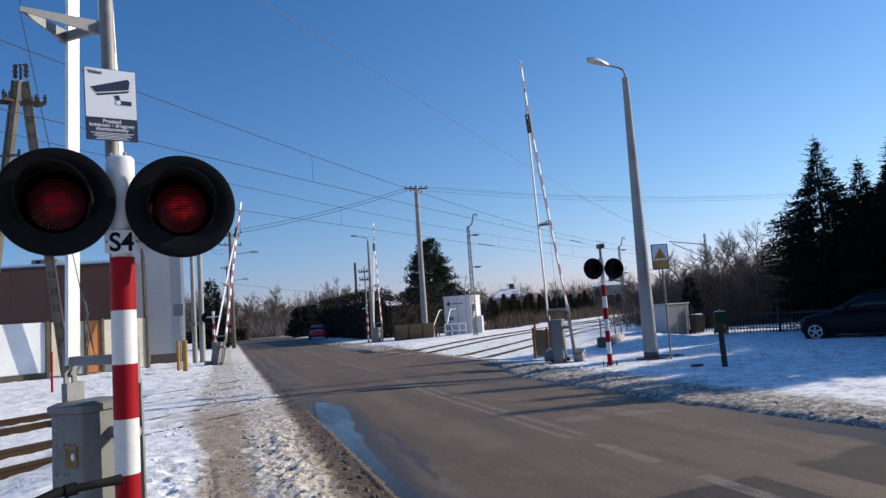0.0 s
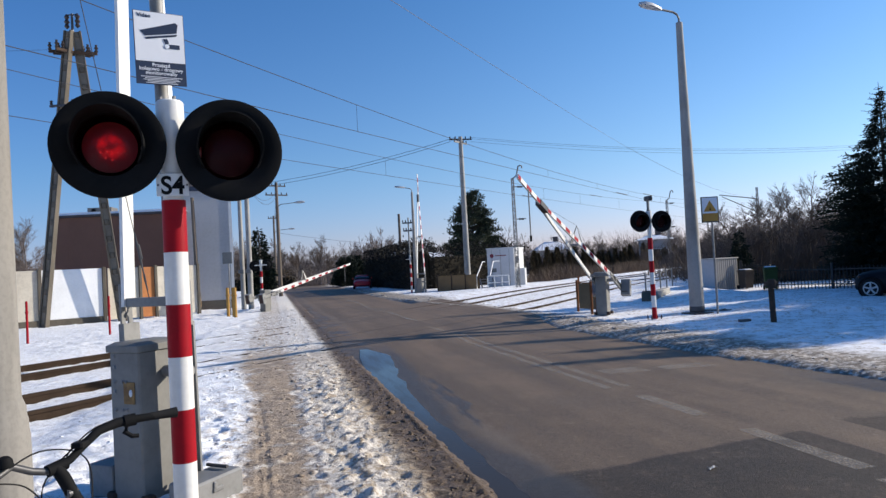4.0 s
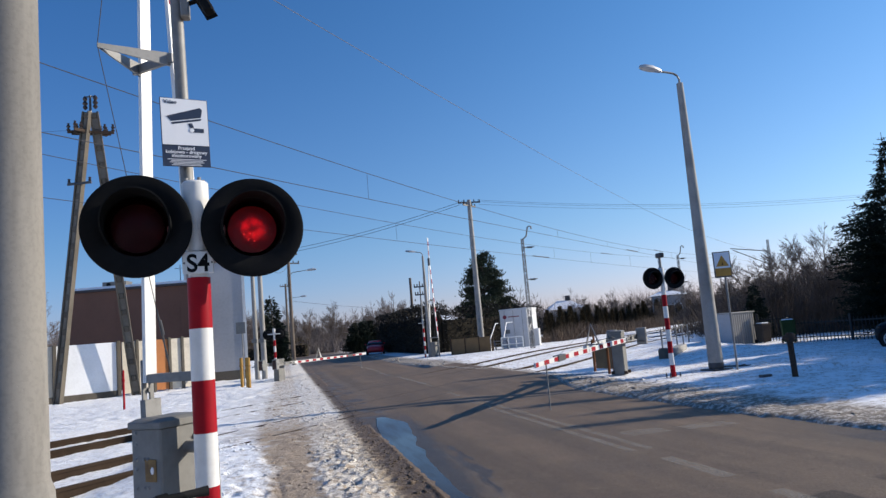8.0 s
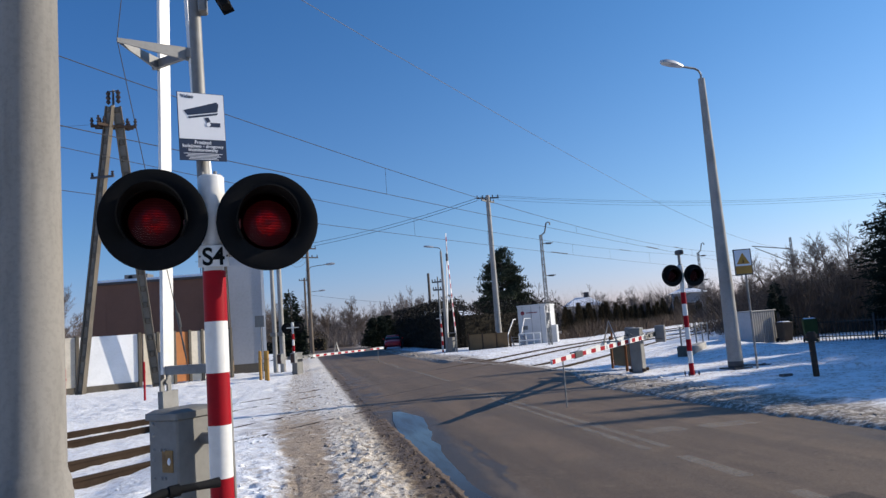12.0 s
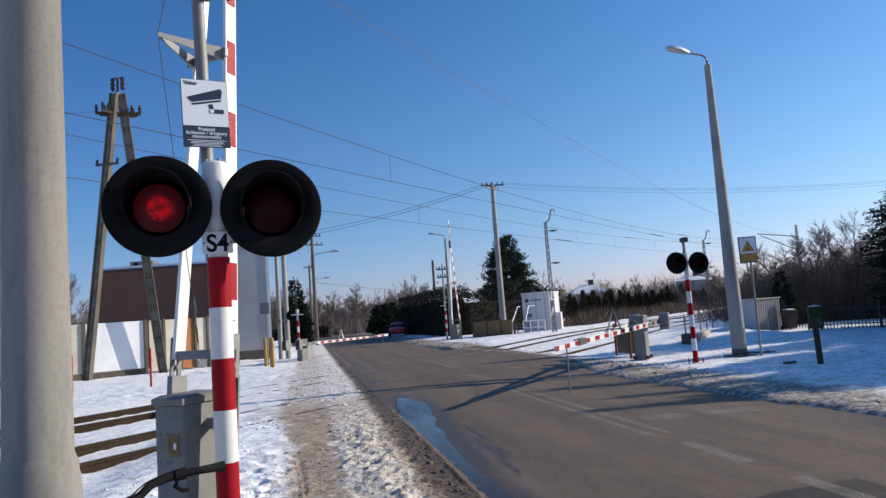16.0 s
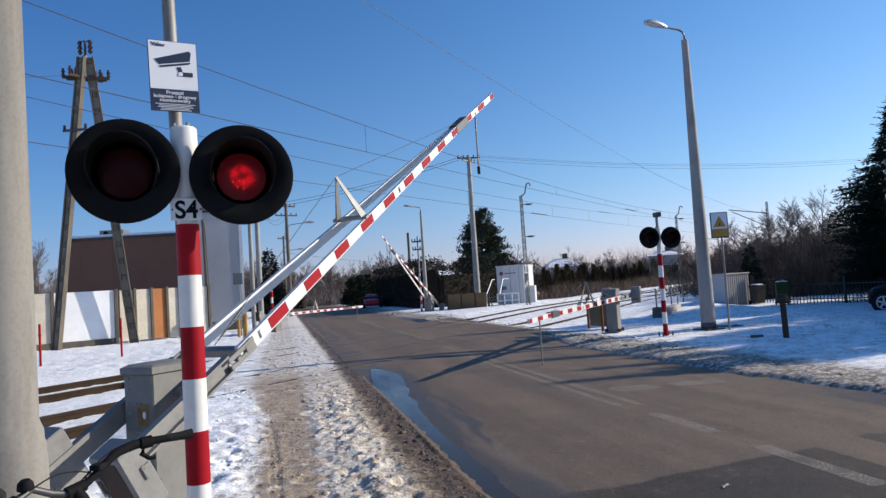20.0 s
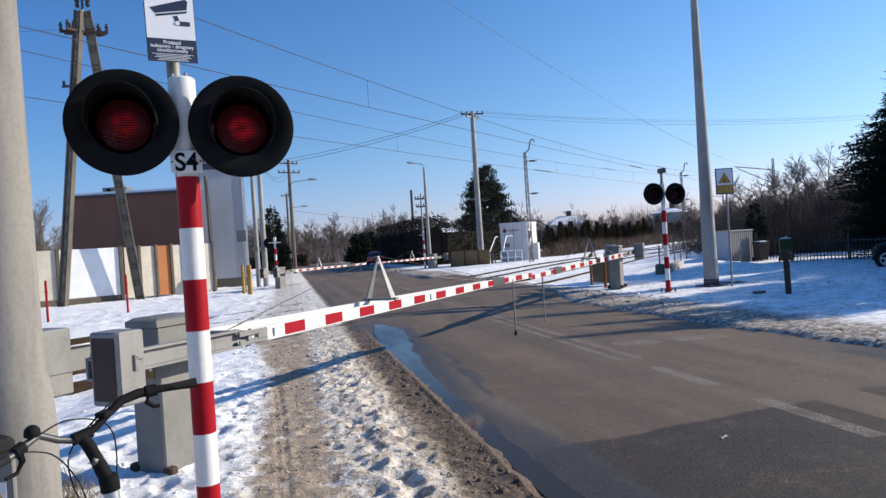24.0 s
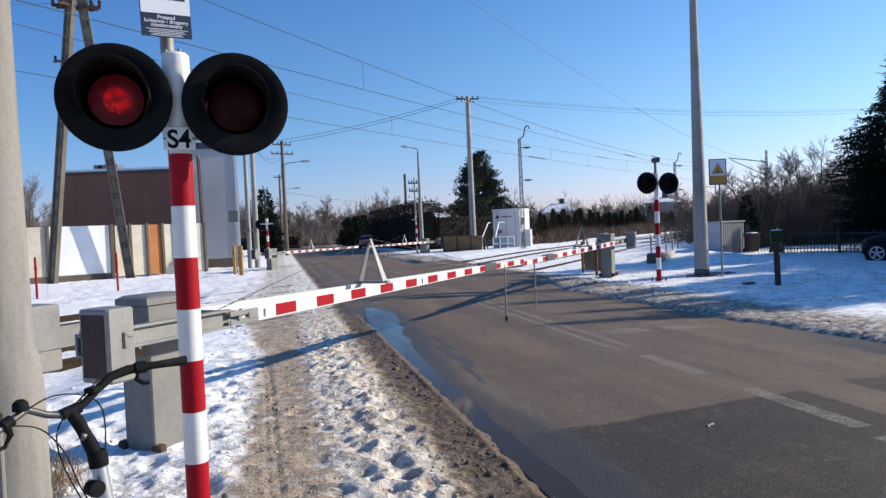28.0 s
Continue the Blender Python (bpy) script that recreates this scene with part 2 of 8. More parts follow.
M_RED = surface("red_paint", (0.32, 0.006, 0.014), (0.23, 0.006, 0.012), 0.5, 0, 25, 2.5, 0.05, 0.002, stain=0.5, spec=0.12)
M_BOOMRED = surface("red_reflective_film", (0.31, 0.006, 0.016), (0.25, 0.006, 0.014), 0.5, 0, 60, 4, 0.03, 0.001, stain=0.4, spec=0.12)
M_BLACK = surface("black_plastic", (0.008, 0.0085, 0.009), (0.014, 0.014, 0.015), 0.7, 0, 40, 3, 0.06, 0.001, stain=0.5, spec=0.07)
M_RUBBER = surface("black_rubber", (0.013, 0.013, 0.013), (0.022, 0.021, 0.020), 0.8, 0, 60, 4, 0.1, 0.001, spec=0.2)
M_CWBROWN = surface("shaded_rust_brown", (0.072, 0.046, 0.038), (0.045, 0.032, 0.028), 0.75, 0, 30, 4, 0.1, 0.001, spec=0.2)
M_RUST = surface("rusty_steel", (0.062, 0.036, 0.022), (0.032, 0.020, 0.013), 0.85, 0.1, 35, 3, 0.2, 0.002, stain=0.7)
M_OCHRE = surface("rusty_yellow_plate", (0.24, 0.14, 0.04), (0.12, 0.065, 0.025), 0.7, 0, 40, 8, 0.1, 0.001, stain=0.7)
M_RAILSIDE = surface("dirty_rail_side", (0.040, 0.026, 0.017), (0.020, 0.013, 0.009), 0.9, 0.0, 30, 2, 0.2, 0.003, spec=0.15)
M_RAILTOP = surface("polished_rail", (0.055, 0.042, 0.034), (0.032, 0.025, 0.021), 0.7, 0.1, 30, 3, 0.05, 0.001, spec=0.25)
M_YELLOW = surface("yellow_paint", (0.50, 0.25, 0.035), (0.36, 0.18, 0.03), 0.55, 0, 25, 3, 0.1, 0.002)
M_ORANGEPAINT = surface("orange_steel_gate", (0.46, 0.17, 0.045), (0.34, 0.12, 0.035), 0.6, 0, 12, 1.2, 0.1, 0.003)
M_BROWN = surface("brown_cladding", (0.165, 0.075, 0.046), (0.130, 0.060, 0.038), 0.7, 0, 6, 0.6, 0.1, 0.004, stain=0.5)
M_GREYWALL = surface("grey_render", (0.44, 0.44, 0.45), (0.35, 0.35, 0.35), 0.9, 0, 8, 0.25, 0.25, 0.008, stain=0.6)
M_WHITEWALL = surface("whitewashed_concrete", (0.88, 0.89, 0.90), (0.72, 0.73, 0.73), 0.85, 0, 14, 0.8, 0.3, 0.006, stain=0.5)
M_PANEL = surface("beige_fence_panel", (0.66, 0.60, 0.49), (0.47, 0.42, 0.34), 0.9, 0, 12, 0.9, 0.3, 0.006, stain=0.6)
M_WOOD = surface("weathered_wood", (0.16, 0.125, 0.095), (0.075, 0.06, 0.05), 0.85, 0, 60, 3, 0.4, 0.003, stretch=(1, 1, 0.12), stain=0.7)
M_OCHREPOST = surface("ochre_post_paint", (0.40, 0.215, 0.035), (0.24, 0.13, 0.03), 0.65, 0, 20, 2.5, 0.1, 0.002)
M_MESHFENCE = surface("ochre_sheet", (0.20, 0.125, 0.055), (0.12, 0.078, 0.04), 0.8, 0, 20, 1.5, 0.2, 0.003)
M_WIRE = surface("weathered_wire", (0.05, 0.05, 0.055), (0.035, 0.035, 0.036), 0.7, 0.2, 10, 1, 0)
M_WIRELIGHT = surface("aluminium_cable", (0.16, 0.16, 0.165), (0.12, 0.12, 0.125), 0.7, 0.2, 10, 1, 0)
M_CABINET = surface("white_container", (0.60, 0.60, 0.60), (0.47, 0.47, 0.46), 0.5, 0, 10, 0.7, 0.06, 0.003, stain=0.5)
M_SNOWROOF = surface("roof_snow", (0.86, 0.88, 0.92), (0.74, 0.77, 0.83), 0.8, 0, 3, 0.4, 0.3, 0.03)
M_ROOFDARK = surface("dark_roof", (0.07, 0.06, 0.06), (0.045, 0.04, 0.04), 0.8, 0, 8, 0.5, 0.2, 0.01)
M_HOUSE = surface("house_render", (0.55, 0.50, 0.44), (0.44, 0.40, 0.35), 0.9, 0, 6, 0.4, 0.2, 0.01)
M_SIGNWHITE = surface("sign_white", (0.74, 0.76, 0.80), (0.66, 0.68, 0.72), 0.35, 0, 30, 5, 0.02, 0.001, stain=0.25)
M_SIGNNAVY = surface("sign_navy", (0.022, 0.03, 0.058), (0.03, 0.04, 0.07), 0.35, 0, 30, 5, 0.02, 0.001)
M_BARK = surface("bark", (0.10, 0.08, 0.065), (0.05, 0.042, 0.035), 0.95, 0, 25, 3, 0.5, 0.01, stretch=(1, 1, 0.25))
M_TWIG = surface("bare_twigs", (0.115, 0.085, 0.067), (0.07, 0.053, 0.042), 0.95, 0, 4, 0.5, 0)
M_TWIGLIGHT = surface("pale_twigs", (0.16, 0.125, 0.105), (0.10, 0.078, 0.065), 0.95, 0, 4, 0.5, 0)
M_GLASS_DARK = surface("dark_window", (0.02, 0.025, 0.03), (0.03, 0.035, 0.04), 0.08, 0, 5, 1, 0)


def leafy(name, light, dark):
    ma, nt, bs = nodes_of(name)
    geo = nt.nodes.new("ShaderNodeNewGeometry")
    nt.links.new(mixed(nt, dark, light, geo.outputs["Random Per Island"]), bs.inputs["Base Color"])
    bs.inputs["Roughness"].default_value = 0.75
    bs.inputs["Specular IOR Level"].default_value = 0.25
    return ma


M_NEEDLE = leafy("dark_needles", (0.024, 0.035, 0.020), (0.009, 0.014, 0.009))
M_PINE = leafy("pine_needles", (0.080, 0.092, 0.052), (0.024, 0.031, 0.019))
M_HEDGE = leafy("hedge_leaves", (0.050, 0.042, 0.031), (0.020, 0.018, 0.014))
# dark inside of the hedges, its shade put into the colour
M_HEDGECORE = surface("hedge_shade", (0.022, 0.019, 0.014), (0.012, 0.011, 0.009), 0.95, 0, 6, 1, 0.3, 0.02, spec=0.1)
M_THUJA = leafy("thuja_leaves", (0.150, 0.108, 0.058), (0.048, 0.038, 0.024))
M_DRYGRASS = leafy("dry_grass", (0.30, 0.22, 0.12), (0.14, 0.10, 0.06))


def glowing(name, strength):
    ma, nt, bs = nodes_of(name)
    vec = coords(nt)
    vo = nt.nodes.new("ShaderNodeTexVoronoi")
    vo.inputs["Scale"].default_value = 46
    nt.links.new(vec, vo.inputs["Vector"])
    ln = nt.nodes.new("ShaderNodeVectorMath")
    ln.operation = "LENGTH"
    nt.links.new(vec, ln.inputs[0])
    g = grain(nt, vec, 21, 2, 0.5)
    heart = maths(nt, "SUBTRACT", 1.0, ramp(nt, ln.outputs["Value"], 0.0, 0.115))
    ring = maths(nt, "SUBTRACT", 1.0, ramp(nt, maths(nt, "ABSOLUTE", maths(nt, "SUBTRACT", ln.outputs["Value"], 0.040)), 0.004, 0.036))
    smear = ramp(nt, maths(nt, "ADD", g, maths(nt, "MULTIPLY", vo.outputs["Distance"], -0.10)), 0.28, 0.66)
    sep = nt.nodes.new("ShaderNodeSeparateXYZ")
    nt.links.new(vec, sep.inputs[0])
    lower = maths(nt, "MULTIPLY", ramp(nt, maths(nt, "MULTIPLY", sep.outputs[1], -1.0), 0.0, 0.03), maths(nt, "SUBTRACT", 1.0, ramp(nt, ln.outputs["Value"], 0.065, 0.085)))
    points = maths(nt, "MULTIPLY", maths(nt, "SUBTRACT", 1.0, ramp(nt, vo.outputs["Distance"], 0.14, 0.30)), lower)
    bs.inputs["Base Color"].default_value = (0.05, 0.003, 0.005, 1)
    bs.inputs["Roughness"].default_value = 0.35
    nt.links.new(mixed(nt, (0.85, 0.006, 0.014), (1.0, 0.07, 0.07), points), bs.inputs["Emission Color"])
    lum = maths(nt, "ADD", maths(nt, "ADD", maths(nt, "MULTIPLY", maths(nt, "ADD", 0.45, maths(nt, "MULTIPLY", smear, 0.8)), maths(nt, "ADD", 0.03, maths(nt, "MULTIPLY", heart, 0.20))),
                                     maths(nt, "MULTIPLY", maths(nt, "MULTIPLY", ring, maths(nt, "ADD", 0.35, smear)), 0.42)), maths(nt, "MULTIPLY", points, 0.55))
    nt.links.new(maths(nt, "MULTIPLY", lum, strength), bs.inputs["Emission Strength"])
    return ma


M_LED = glowing("lit_red_led_array", 0.88)
# left lamp's copy: dimness of a side view put into a weaker glow
M_LED_DIM = glowing("lit_red_led_array_dimmer", 0.50)
M_LENSDARK = surface("unlit_red_insert", (0.030, 0.002, 0.004), (0.012, 0.002, 0.003), 0.5, 0, 30, 6, 0.2, 0.003, spec=0.2)


def lens_glass():
    ma, nt, bs = nodes_of("clear_lens")
    out = nt.nodes["Material Output"]
    tr = nt.nodes.new("ShaderNodeBsdfTransparent")
    gl = nt.nodes.new("ShaderNodeBsdfGlossy")
    fr = nt.nodes.new("ShaderNodeFresnel")
    fr.inputs[0].default_value = 1.18
    gl.inputs["Roughness"].default_value = 0.12
    tr.inputs[0].default_value = (0.85, 0.5, 0.5, 1)
    mx = nt.nodes.new("ShaderNodeMixShader")
    nt.links.new(fr.outputs[0], mx.inputs[0])
    nt.links.new(tr.outputs[0], mx.inputs[1])
    nt.links.new(gl.outputs[0], mx.inputs[2])
    nt.links.new(mx.outputs[0], out.inputs[0])
    return ma


M_LENS = lens_glass()


def zones(nt):
    """Distance from the road's edge (positive on the footpath's side) and along the road, in metres."""
    geo = nt.nodes.new("ShaderNodeNewGeometry")
    sub = nt.nodes.new("ShaderNodeVectorMath")
    sub.operation = "SUBTRACT"
    nt.links.new(geo.outputs["Position"], sub.inputs[0])
    sub.inputs[1].default_value = E0
    outs = []
    for axis in (RN, RD):
        d = nt.nodes.new("ShaderNodeVectorMath")
        d.operation = "DOT_PRODUCT"
        nt.links.new(sub.outputs[0], d.inputs[0])
        d.inputs[1].default_value = axis
        outs.append(d.outputs["Value"])
    return geo.outputs["Position"], outs[0], outs[1]


def snow_ground():
    ma, nt, bs = nodes_of("trodden_snow")
    pos, s, l = zones(nt)
    n0, n1, n2, n3, n4 = grain(nt, pos, 0.7, 5), grain(nt, pos, 2.6, 6, 0.65), grain(nt, pos, 11, 5, 0.7), grain(nt, pos, 45, 4, 0.7), grain(nt, pos, 140, 2)
    off1 = maths(nt, "MULTIPLY", maths(nt, "SUBTRACT", n1, 0.5), 0.8)
    off2 = maths(nt, "MULTIPLY", maths(nt, "SUBTRACT", n2, 0.5), 0.75)
    wob = maths(nt, "ADD", s, maths(nt, "ADD", off1, maths(nt, "MULTIPLY", off2, 0.5)))
    wob2 = maths(nt, "ADD", s, off2)
    clean = mixed(nt, (0.93, 0.94, 0.955), (0.84, 0.845, 0.86), ramp(nt, n1, 0.35, 0.7))
    clean = mixed(nt, clean, (0.46, 0.39, 0.32), maths(nt, "MULTIPLY", maths(nt, "MULTIPLY", ramp(nt, n2, 0.45, 0.60), ramp(nt, n1, 0.40, 0.58)), maths(nt, "SUBTRACT", 1.0, ramp(nt, s, 1.7, 2.9))))
    # dirt round the foot of the posts
    foot_dirt = maths(nt, "MULTIPLY", maths(nt, "MULTIPLY", ramp(nt, n2, 0.40, 0.56), maths(nt, "SUBTRACT", 1.0, ramp(nt, l, 0.2, 2.2))), maths(nt, "SUBTRACT", 1.0, ramp(nt, s, 2.6, 3.6)))
    clean = mixed(nt, clean, (0.37, 0.30, 0.23), maths(nt, "MULTIPLY", foot_dirt, 0.8))
    soot = maths(nt, "MULTIPLY", maths(nt, "MULTIPLY", ramp(nt, n2, 0.47, 0.60), ramp(nt, s, 2.4, 3.6)), maths(nt, "SUBTRACT", 1.0, ramp(nt, s, 11.0, 15.0)))
    clean = mixed(nt, clean, (0.50, 0.46, 0.42), maths(nt, "MULTIPLY", soot, 0.45))
    # trampled footpath: sandy grey-brown snow
    path = mixed(nt, (0.46, 0.368, 0.278), (0.285, 0.216, 0.153), ramp(nt, n3, 0.38, 0.62))
    path = mixed(nt, path, (0.25, 0.205, 0.165), maths(nt, "MULTIPLY", ramp(nt, n2, 0.54, 0.68), 0.7))
    path = mixed(nt, path, (0.70, 0.66, 0.60), maths(nt, "MULTIPLY", ramp(nt, n1, 0.56, 0.68), 0.6))
    wide = maths(nt, "MULTIPLY", ramp(nt, l, 5.5, 9.5), 0.28)
    right = maths(nt, "SUBTRACT", wob, maths(nt, "MULTIPLY", wide, 1.0))
    on_path = maths(nt, "MULTIPLY", ramp(nt, wob, 0.96, 1.20), maths(nt, "SUBTRACT", 1.0, ramp(nt, right, 1.62, 1.84)))
    col = mixed(nt, clean, path, on_path)
    # white lumps with sandy stains between path and road
    lump = mixed(nt, (0.70, 0.642, 0.562), (0.36, 0.274, 0.183), maths(nt, "MULTIPLY", ramp(nt, n2, 0.47, 0.58), 0.8))
    lump = mixed(nt, lump, (0.26, 0.205, 0.155), maths(nt, "MULTIPLY", ramp(nt, n3, 0.54, 0.66), 0.65))
    on_lump = maths(nt, "MULTIPLY", ramp(nt, wob2, 0.12, 0.32), maths(nt, "SUBTRACT", 1.0, ramp(nt, wob, 0.96, 1.20)))
    # straw-coloured grit mixed into the lumps towards the mud
    straw = maths(nt, "MULTIPLY", maths(nt, "SUBTRACT", 1.0, ramp(nt, wob, 0.35, 0.62)), maths(nt, "SUBTRACT", 1.0, ramp(nt, l, 5.0, 9.0)))
    lump = mixed(nt, lump, (0.40, 0.305, 0.195), maths(nt, "MULTIPLY", maths(nt, "MULTIPLY", straw, ramp(nt, n3, 0.36, 0.54)), 0.8))
    col = mixed(nt, col, lump, on_lump)
    # brown mud along the edge
    mud = mixed(nt, (0.150, 0.100, 0.058), (0.054, 0.035, 0.021), ramp(nt, n3, 0.40, 0.62))
    mud = mixed(nt, mud, (0.27, 0.21, 0.155), maths(nt, "MULTIPLY", ramp(nt, n4, 0.56, 0.66), 0.5))
    on_mud = maths(nt, "MULTIPLY", maths(nt, "SUBTRACT", 1.0, ramp(nt, wob2, 0.27, 0.48)), ramp(nt, s, -1.2, -1.0))
    col = mixed(nt, col, mud, on_mud)
    # sandy spread where the footpath meets the rails
    sand = maths(nt, "MULTIPLY", maths(nt, "MULTIPLY", ramp(nt, l, 8.3, 9.6), maths(nt, "SUBTRACT", 1.0, ramp(nt, l, 24.0, 27.0))), maths(nt, "SUBTRACT", 1.0, ramp(nt, wob, 2.2, 3.4)))
    sand = maths(nt, "MULTIPLY", maths(nt, "MULTIPLY", sand, ramp(nt, wob2, 0.30, 0.50)), ramp(nt, n1, 0.40, 0.55))
    col = mixed(nt, col, path, maths(nt, "MULTIPLY", sand, 0.5))
    # fresh snow caught between the footprints further on
    caught = maths(nt, "MULTIPLY", maths(nt, "MULTIPLY", ramp(nt, l, 9.0, 13.0), ramp(nt, wob2, 0.32, 0.52)), ramp(nt, n2, 0.44, 0.54))
    col = mixed(nt, col, (0.80, 0.79, 0.77), maths(nt, "MULTIPLY", caught, 0.8))
    # dirty ploughed rim on the other side of the road
    wob3 = maths(nt, "ADD", s, maths(nt, "MULTIPLY", off1, 1.6))
    on_rim = maths(nt, "MULTIPLY", ramp(nt, wob3, -7.5, -6.5), maths(nt, "SUBTRACT", 1.0, ramp(nt, s, -3.2, -3.0)))
    rim = mixed(nt, (0.58, 0.535, 0.48), (0.15, 0.118, 0.088), maths(nt, "MULTIPLY", ramp(nt, n2, 0.39, 0.54), 0.9))
    col = mixed(nt, col, rim, on_rim)
    col = mixed(nt, col, (0.62, 0.60, 0.58), maths(nt, "MULTIPLY", ramp(nt, n0, 0.58, 0.78), 0.25))
    nt.links.new(col, bs.inputs["Base Color"])
    nt.links.new(maths(nt, "SUBTRACT", 0.85, maths(nt, "MULTIPLY", on_mud, 0.3)), bs.inputs["Roughness"])
    bs.inputs["Specular IOR Level"].default_value = 0.3
    h = maths(nt, "ADD", maths(nt, "ADD", maths(nt, "ADD", maths(nt, "MULTIPLY", n2, 0.55), maths(nt, "MULTIPLY", n1, 0.9)), maths(nt, "MULTIPLY", n3, 0.42)), maths(nt, "MULTIPLY", n4, 0.16))
    # wind-smoothed snow on the verge across the road
    h = maths(nt, "MULTIPLY", h, maths(nt, "ADD", 0.15, maths(nt, "MULTIPLY", ramp(nt, s, -6.9, -5.4), 0.85)))
    bumped(nt, bs, h, 0.70, 0.05)
    return ma


def asphalt():
    ma, nt, bs = nodes_of("worn_asphalt")
    pos, s, l = zones(nt)
    n0, n1, n2, n3 = grain(nt, pos, 0.35, 5), grain(nt, pos, 1.6, 6, 0.65), grain(nt, pos, 12, 4), grain(nt, pos, 130, 2)
    cx = nt.nodes.new("ShaderNodeCombineXYZ")
    nt.links.new(maths(nt, "MULTIPLY", s, 1.3), cx.inputs[0])
    nt.links.new(maths(nt, "MULTIPLY", l, 0.10), cx.inputs[1])
    streak = grain(nt, cx.outputs[0], 1.2, 5, 0.6)
    cy = nt.nodes.new("ShaderNodeCombineXYZ")
    nt.links.new(maths(nt, "MULTIPLY", s, 2.6), cy.inputs[0])
    nt.links.new(maths(nt, "MULTIPLY", l, 0.75), cy.inputs[1])
    drip = grain(nt, cy.outputs[0], 1.0, 3, 0.45)
    col = mixed(nt, (0.155, 0.121, 0.092), (0.106, 0.084, 0.066), ramp(nt, streak, 0.38, 0.64))
    col = mixed(nt, col, (0.190, 0.150, 0.112), maths(nt, "MULTIPLY", ramp(nt, n1, 0.48, 0.74), 0.5))
    col = mixed(nt, col, (0.094, 0.082, 0.073), maths(nt, "MULTIPLY", ramp(nt, n0, 0.50, 0.66), 0.5))
    # wheel lanes polished darker
    lane = maths(nt, "ABSOLUTE", maths(nt, "SUBTRACT", maths(nt, "ABSOLUTE", maths(nt, "ADD", s, 1.65)), 0.65))
    col = mixed(nt, col, (0.090, 0.076, 0.064), maths(nt, "MULTIPLY", maths(nt, "SUBTRACT", 1.0, ramp(nt, lane, 0.1, 0.35)), 0.35))
    # newer dark patch near the junction, with a ragged tarred seam
    edge = maths(nt, "ADD", maths(nt, "ADD", l, maths(nt, "MULTIPLY", s, 0.13)), maths(nt, "MULTIPLY", maths(nt, "SUBTRACT", n1, 0.5), 0.22))
    patch = maths(nt, "SUBTRACT", 1.0, ramp(nt, edge, 1.14, 1.22))
    patch = maths(nt, "MULTIPLY", patch, ramp(nt, maths(nt, "ADD", s, maths(nt, "MULTIPLY", n2, 0.05)), -3.15, -3.10))
    far_patch = maths(nt, "MULTIPLY", maths(nt, "SUBTRACT", 1.0, ramp(nt, maths(nt, "ADD", edge, maths(nt, "MULTIPLY", n0, 1.2)), 1.9, 2.05)), maths(nt, "SUBTRACT", 1.0, ramp(nt, s, -3.75, -3.7)))
    both = maths(nt, "MAXIMUM", patch, far_patch)
    dark = mixed(nt, (0.028, 0.024, 0.021), (0.046, 0.036, 0.028), ramp(nt, n0, 0.42, 0.62))
    col = mixed(nt, col, dark, maths(nt, "MULTIPLY", both, 0.94))
    # dusty mottles worn into the newer patch
    mottle = maths(nt, "MULTIPLY", ramp(nt, n1, 0.46, 0.66), ramp(nt, grain(nt, pos, 26, 4, 0.7), 0.38, 0.60))
    col = mixed(nt, col, (0.125, 0.100, 0.078), maths(nt, "MULTIPLY", maths(nt, "MULTIPLY", both, mottle), 0.35))
    seam = maths(nt, "MULTIPLY", maths(nt, "MULTIPLY", ramp(nt, edge, 1.10, 1.17), maths(nt, "SUBTRACT", 1.0, ramp(nt, edge, 1.19, 1.27))), ramp(nt, s, -1.1, -0.8))
    col = mixed(nt, col, (0.03, 0.028, 0.027), maths(nt, "MULTIPLY", seam, 0.85))
    # scattered oil spots and pale scuffs
    vo = nt.nodes.new("ShaderNodeTexVoronoi")
    vo.inputs["Scale"].default_value = 2.3
    nt.links.new(pos, vo.inputs["Vector"])
    spot = maths(nt, "SUBTRACT", 1.0, ramp(nt, maths(nt, "ADD", vo.outputs["Distance"], maths(nt, "MULTIPLY", n2, 0.22)), 0.13, 0.22))
    col = mixed(nt, col, (0.045, 0.038, 0.033), maths(nt, "MULTIPLY", spot, 0.55))
    scuff = maths(nt, "MULTIPLY", ramp(nt, n1, 0.56, 0.70), ramp(nt, n2, 0.50, 0.66))
    col = mixed(nt, col, (0.21, 0.165, 0.12), maths(nt, "MULTIPLY", scuff, 0.55))
    # dark tar stains and damp along the edges
    near_line = maths(nt, "ABSOLUTE", maths(nt, "ADD", maths(nt, "ADD", s, 0.74), maths(nt, "MULTIPLY", maths(nt, "SUBTRACT", n1, 0.5), 0.35)))
    blot = maths(nt, "MULTIPLY", maths(nt, "SUBTRACT", 1.0, ramp(nt, near_line, 0.08, 0.19)), ramp(nt, drip, 0.47, 0.54))
    blot = maths(nt, "MULTIPLY", blot, maths(nt, "MULTIPLY", maths(nt, "SUBTRACT", 1.0, ramp(nt, l, 7.0, 9.0)), ramp(nt, l, 2.6, 3.3)))
    wob = maths(nt, "ADD", s, maths(nt, "MULTIPLY", maths(nt, "SUBTRACT", n1, 0.5), 0.35))
    lean = maths(nt, "ADD", maths(nt, "ADD", wob, maths(nt, "MULTIPLY", maths(nt, "SUBTRACT", 1.0, ramp(nt, l, 0.8, 3.0)), 0.30)), maths(nt, "MULTIPLY", maths(nt, "MINIMUM", maths(nt, "MAXIMUM", maths(nt, "SUBTRACT", l, 3.0), 0.0), 6.0), 0.075))
    patchy = maths(nt, "MAXIMUM", maths(nt, "SUBTRACT", 1.0, ramp(nt, l, 9.0, 12.0)), maths(nt, "MULTIPLY", ramp(nt, n1, 0.46, 0.58), ramp(nt, s, -0.62, -0.40)))
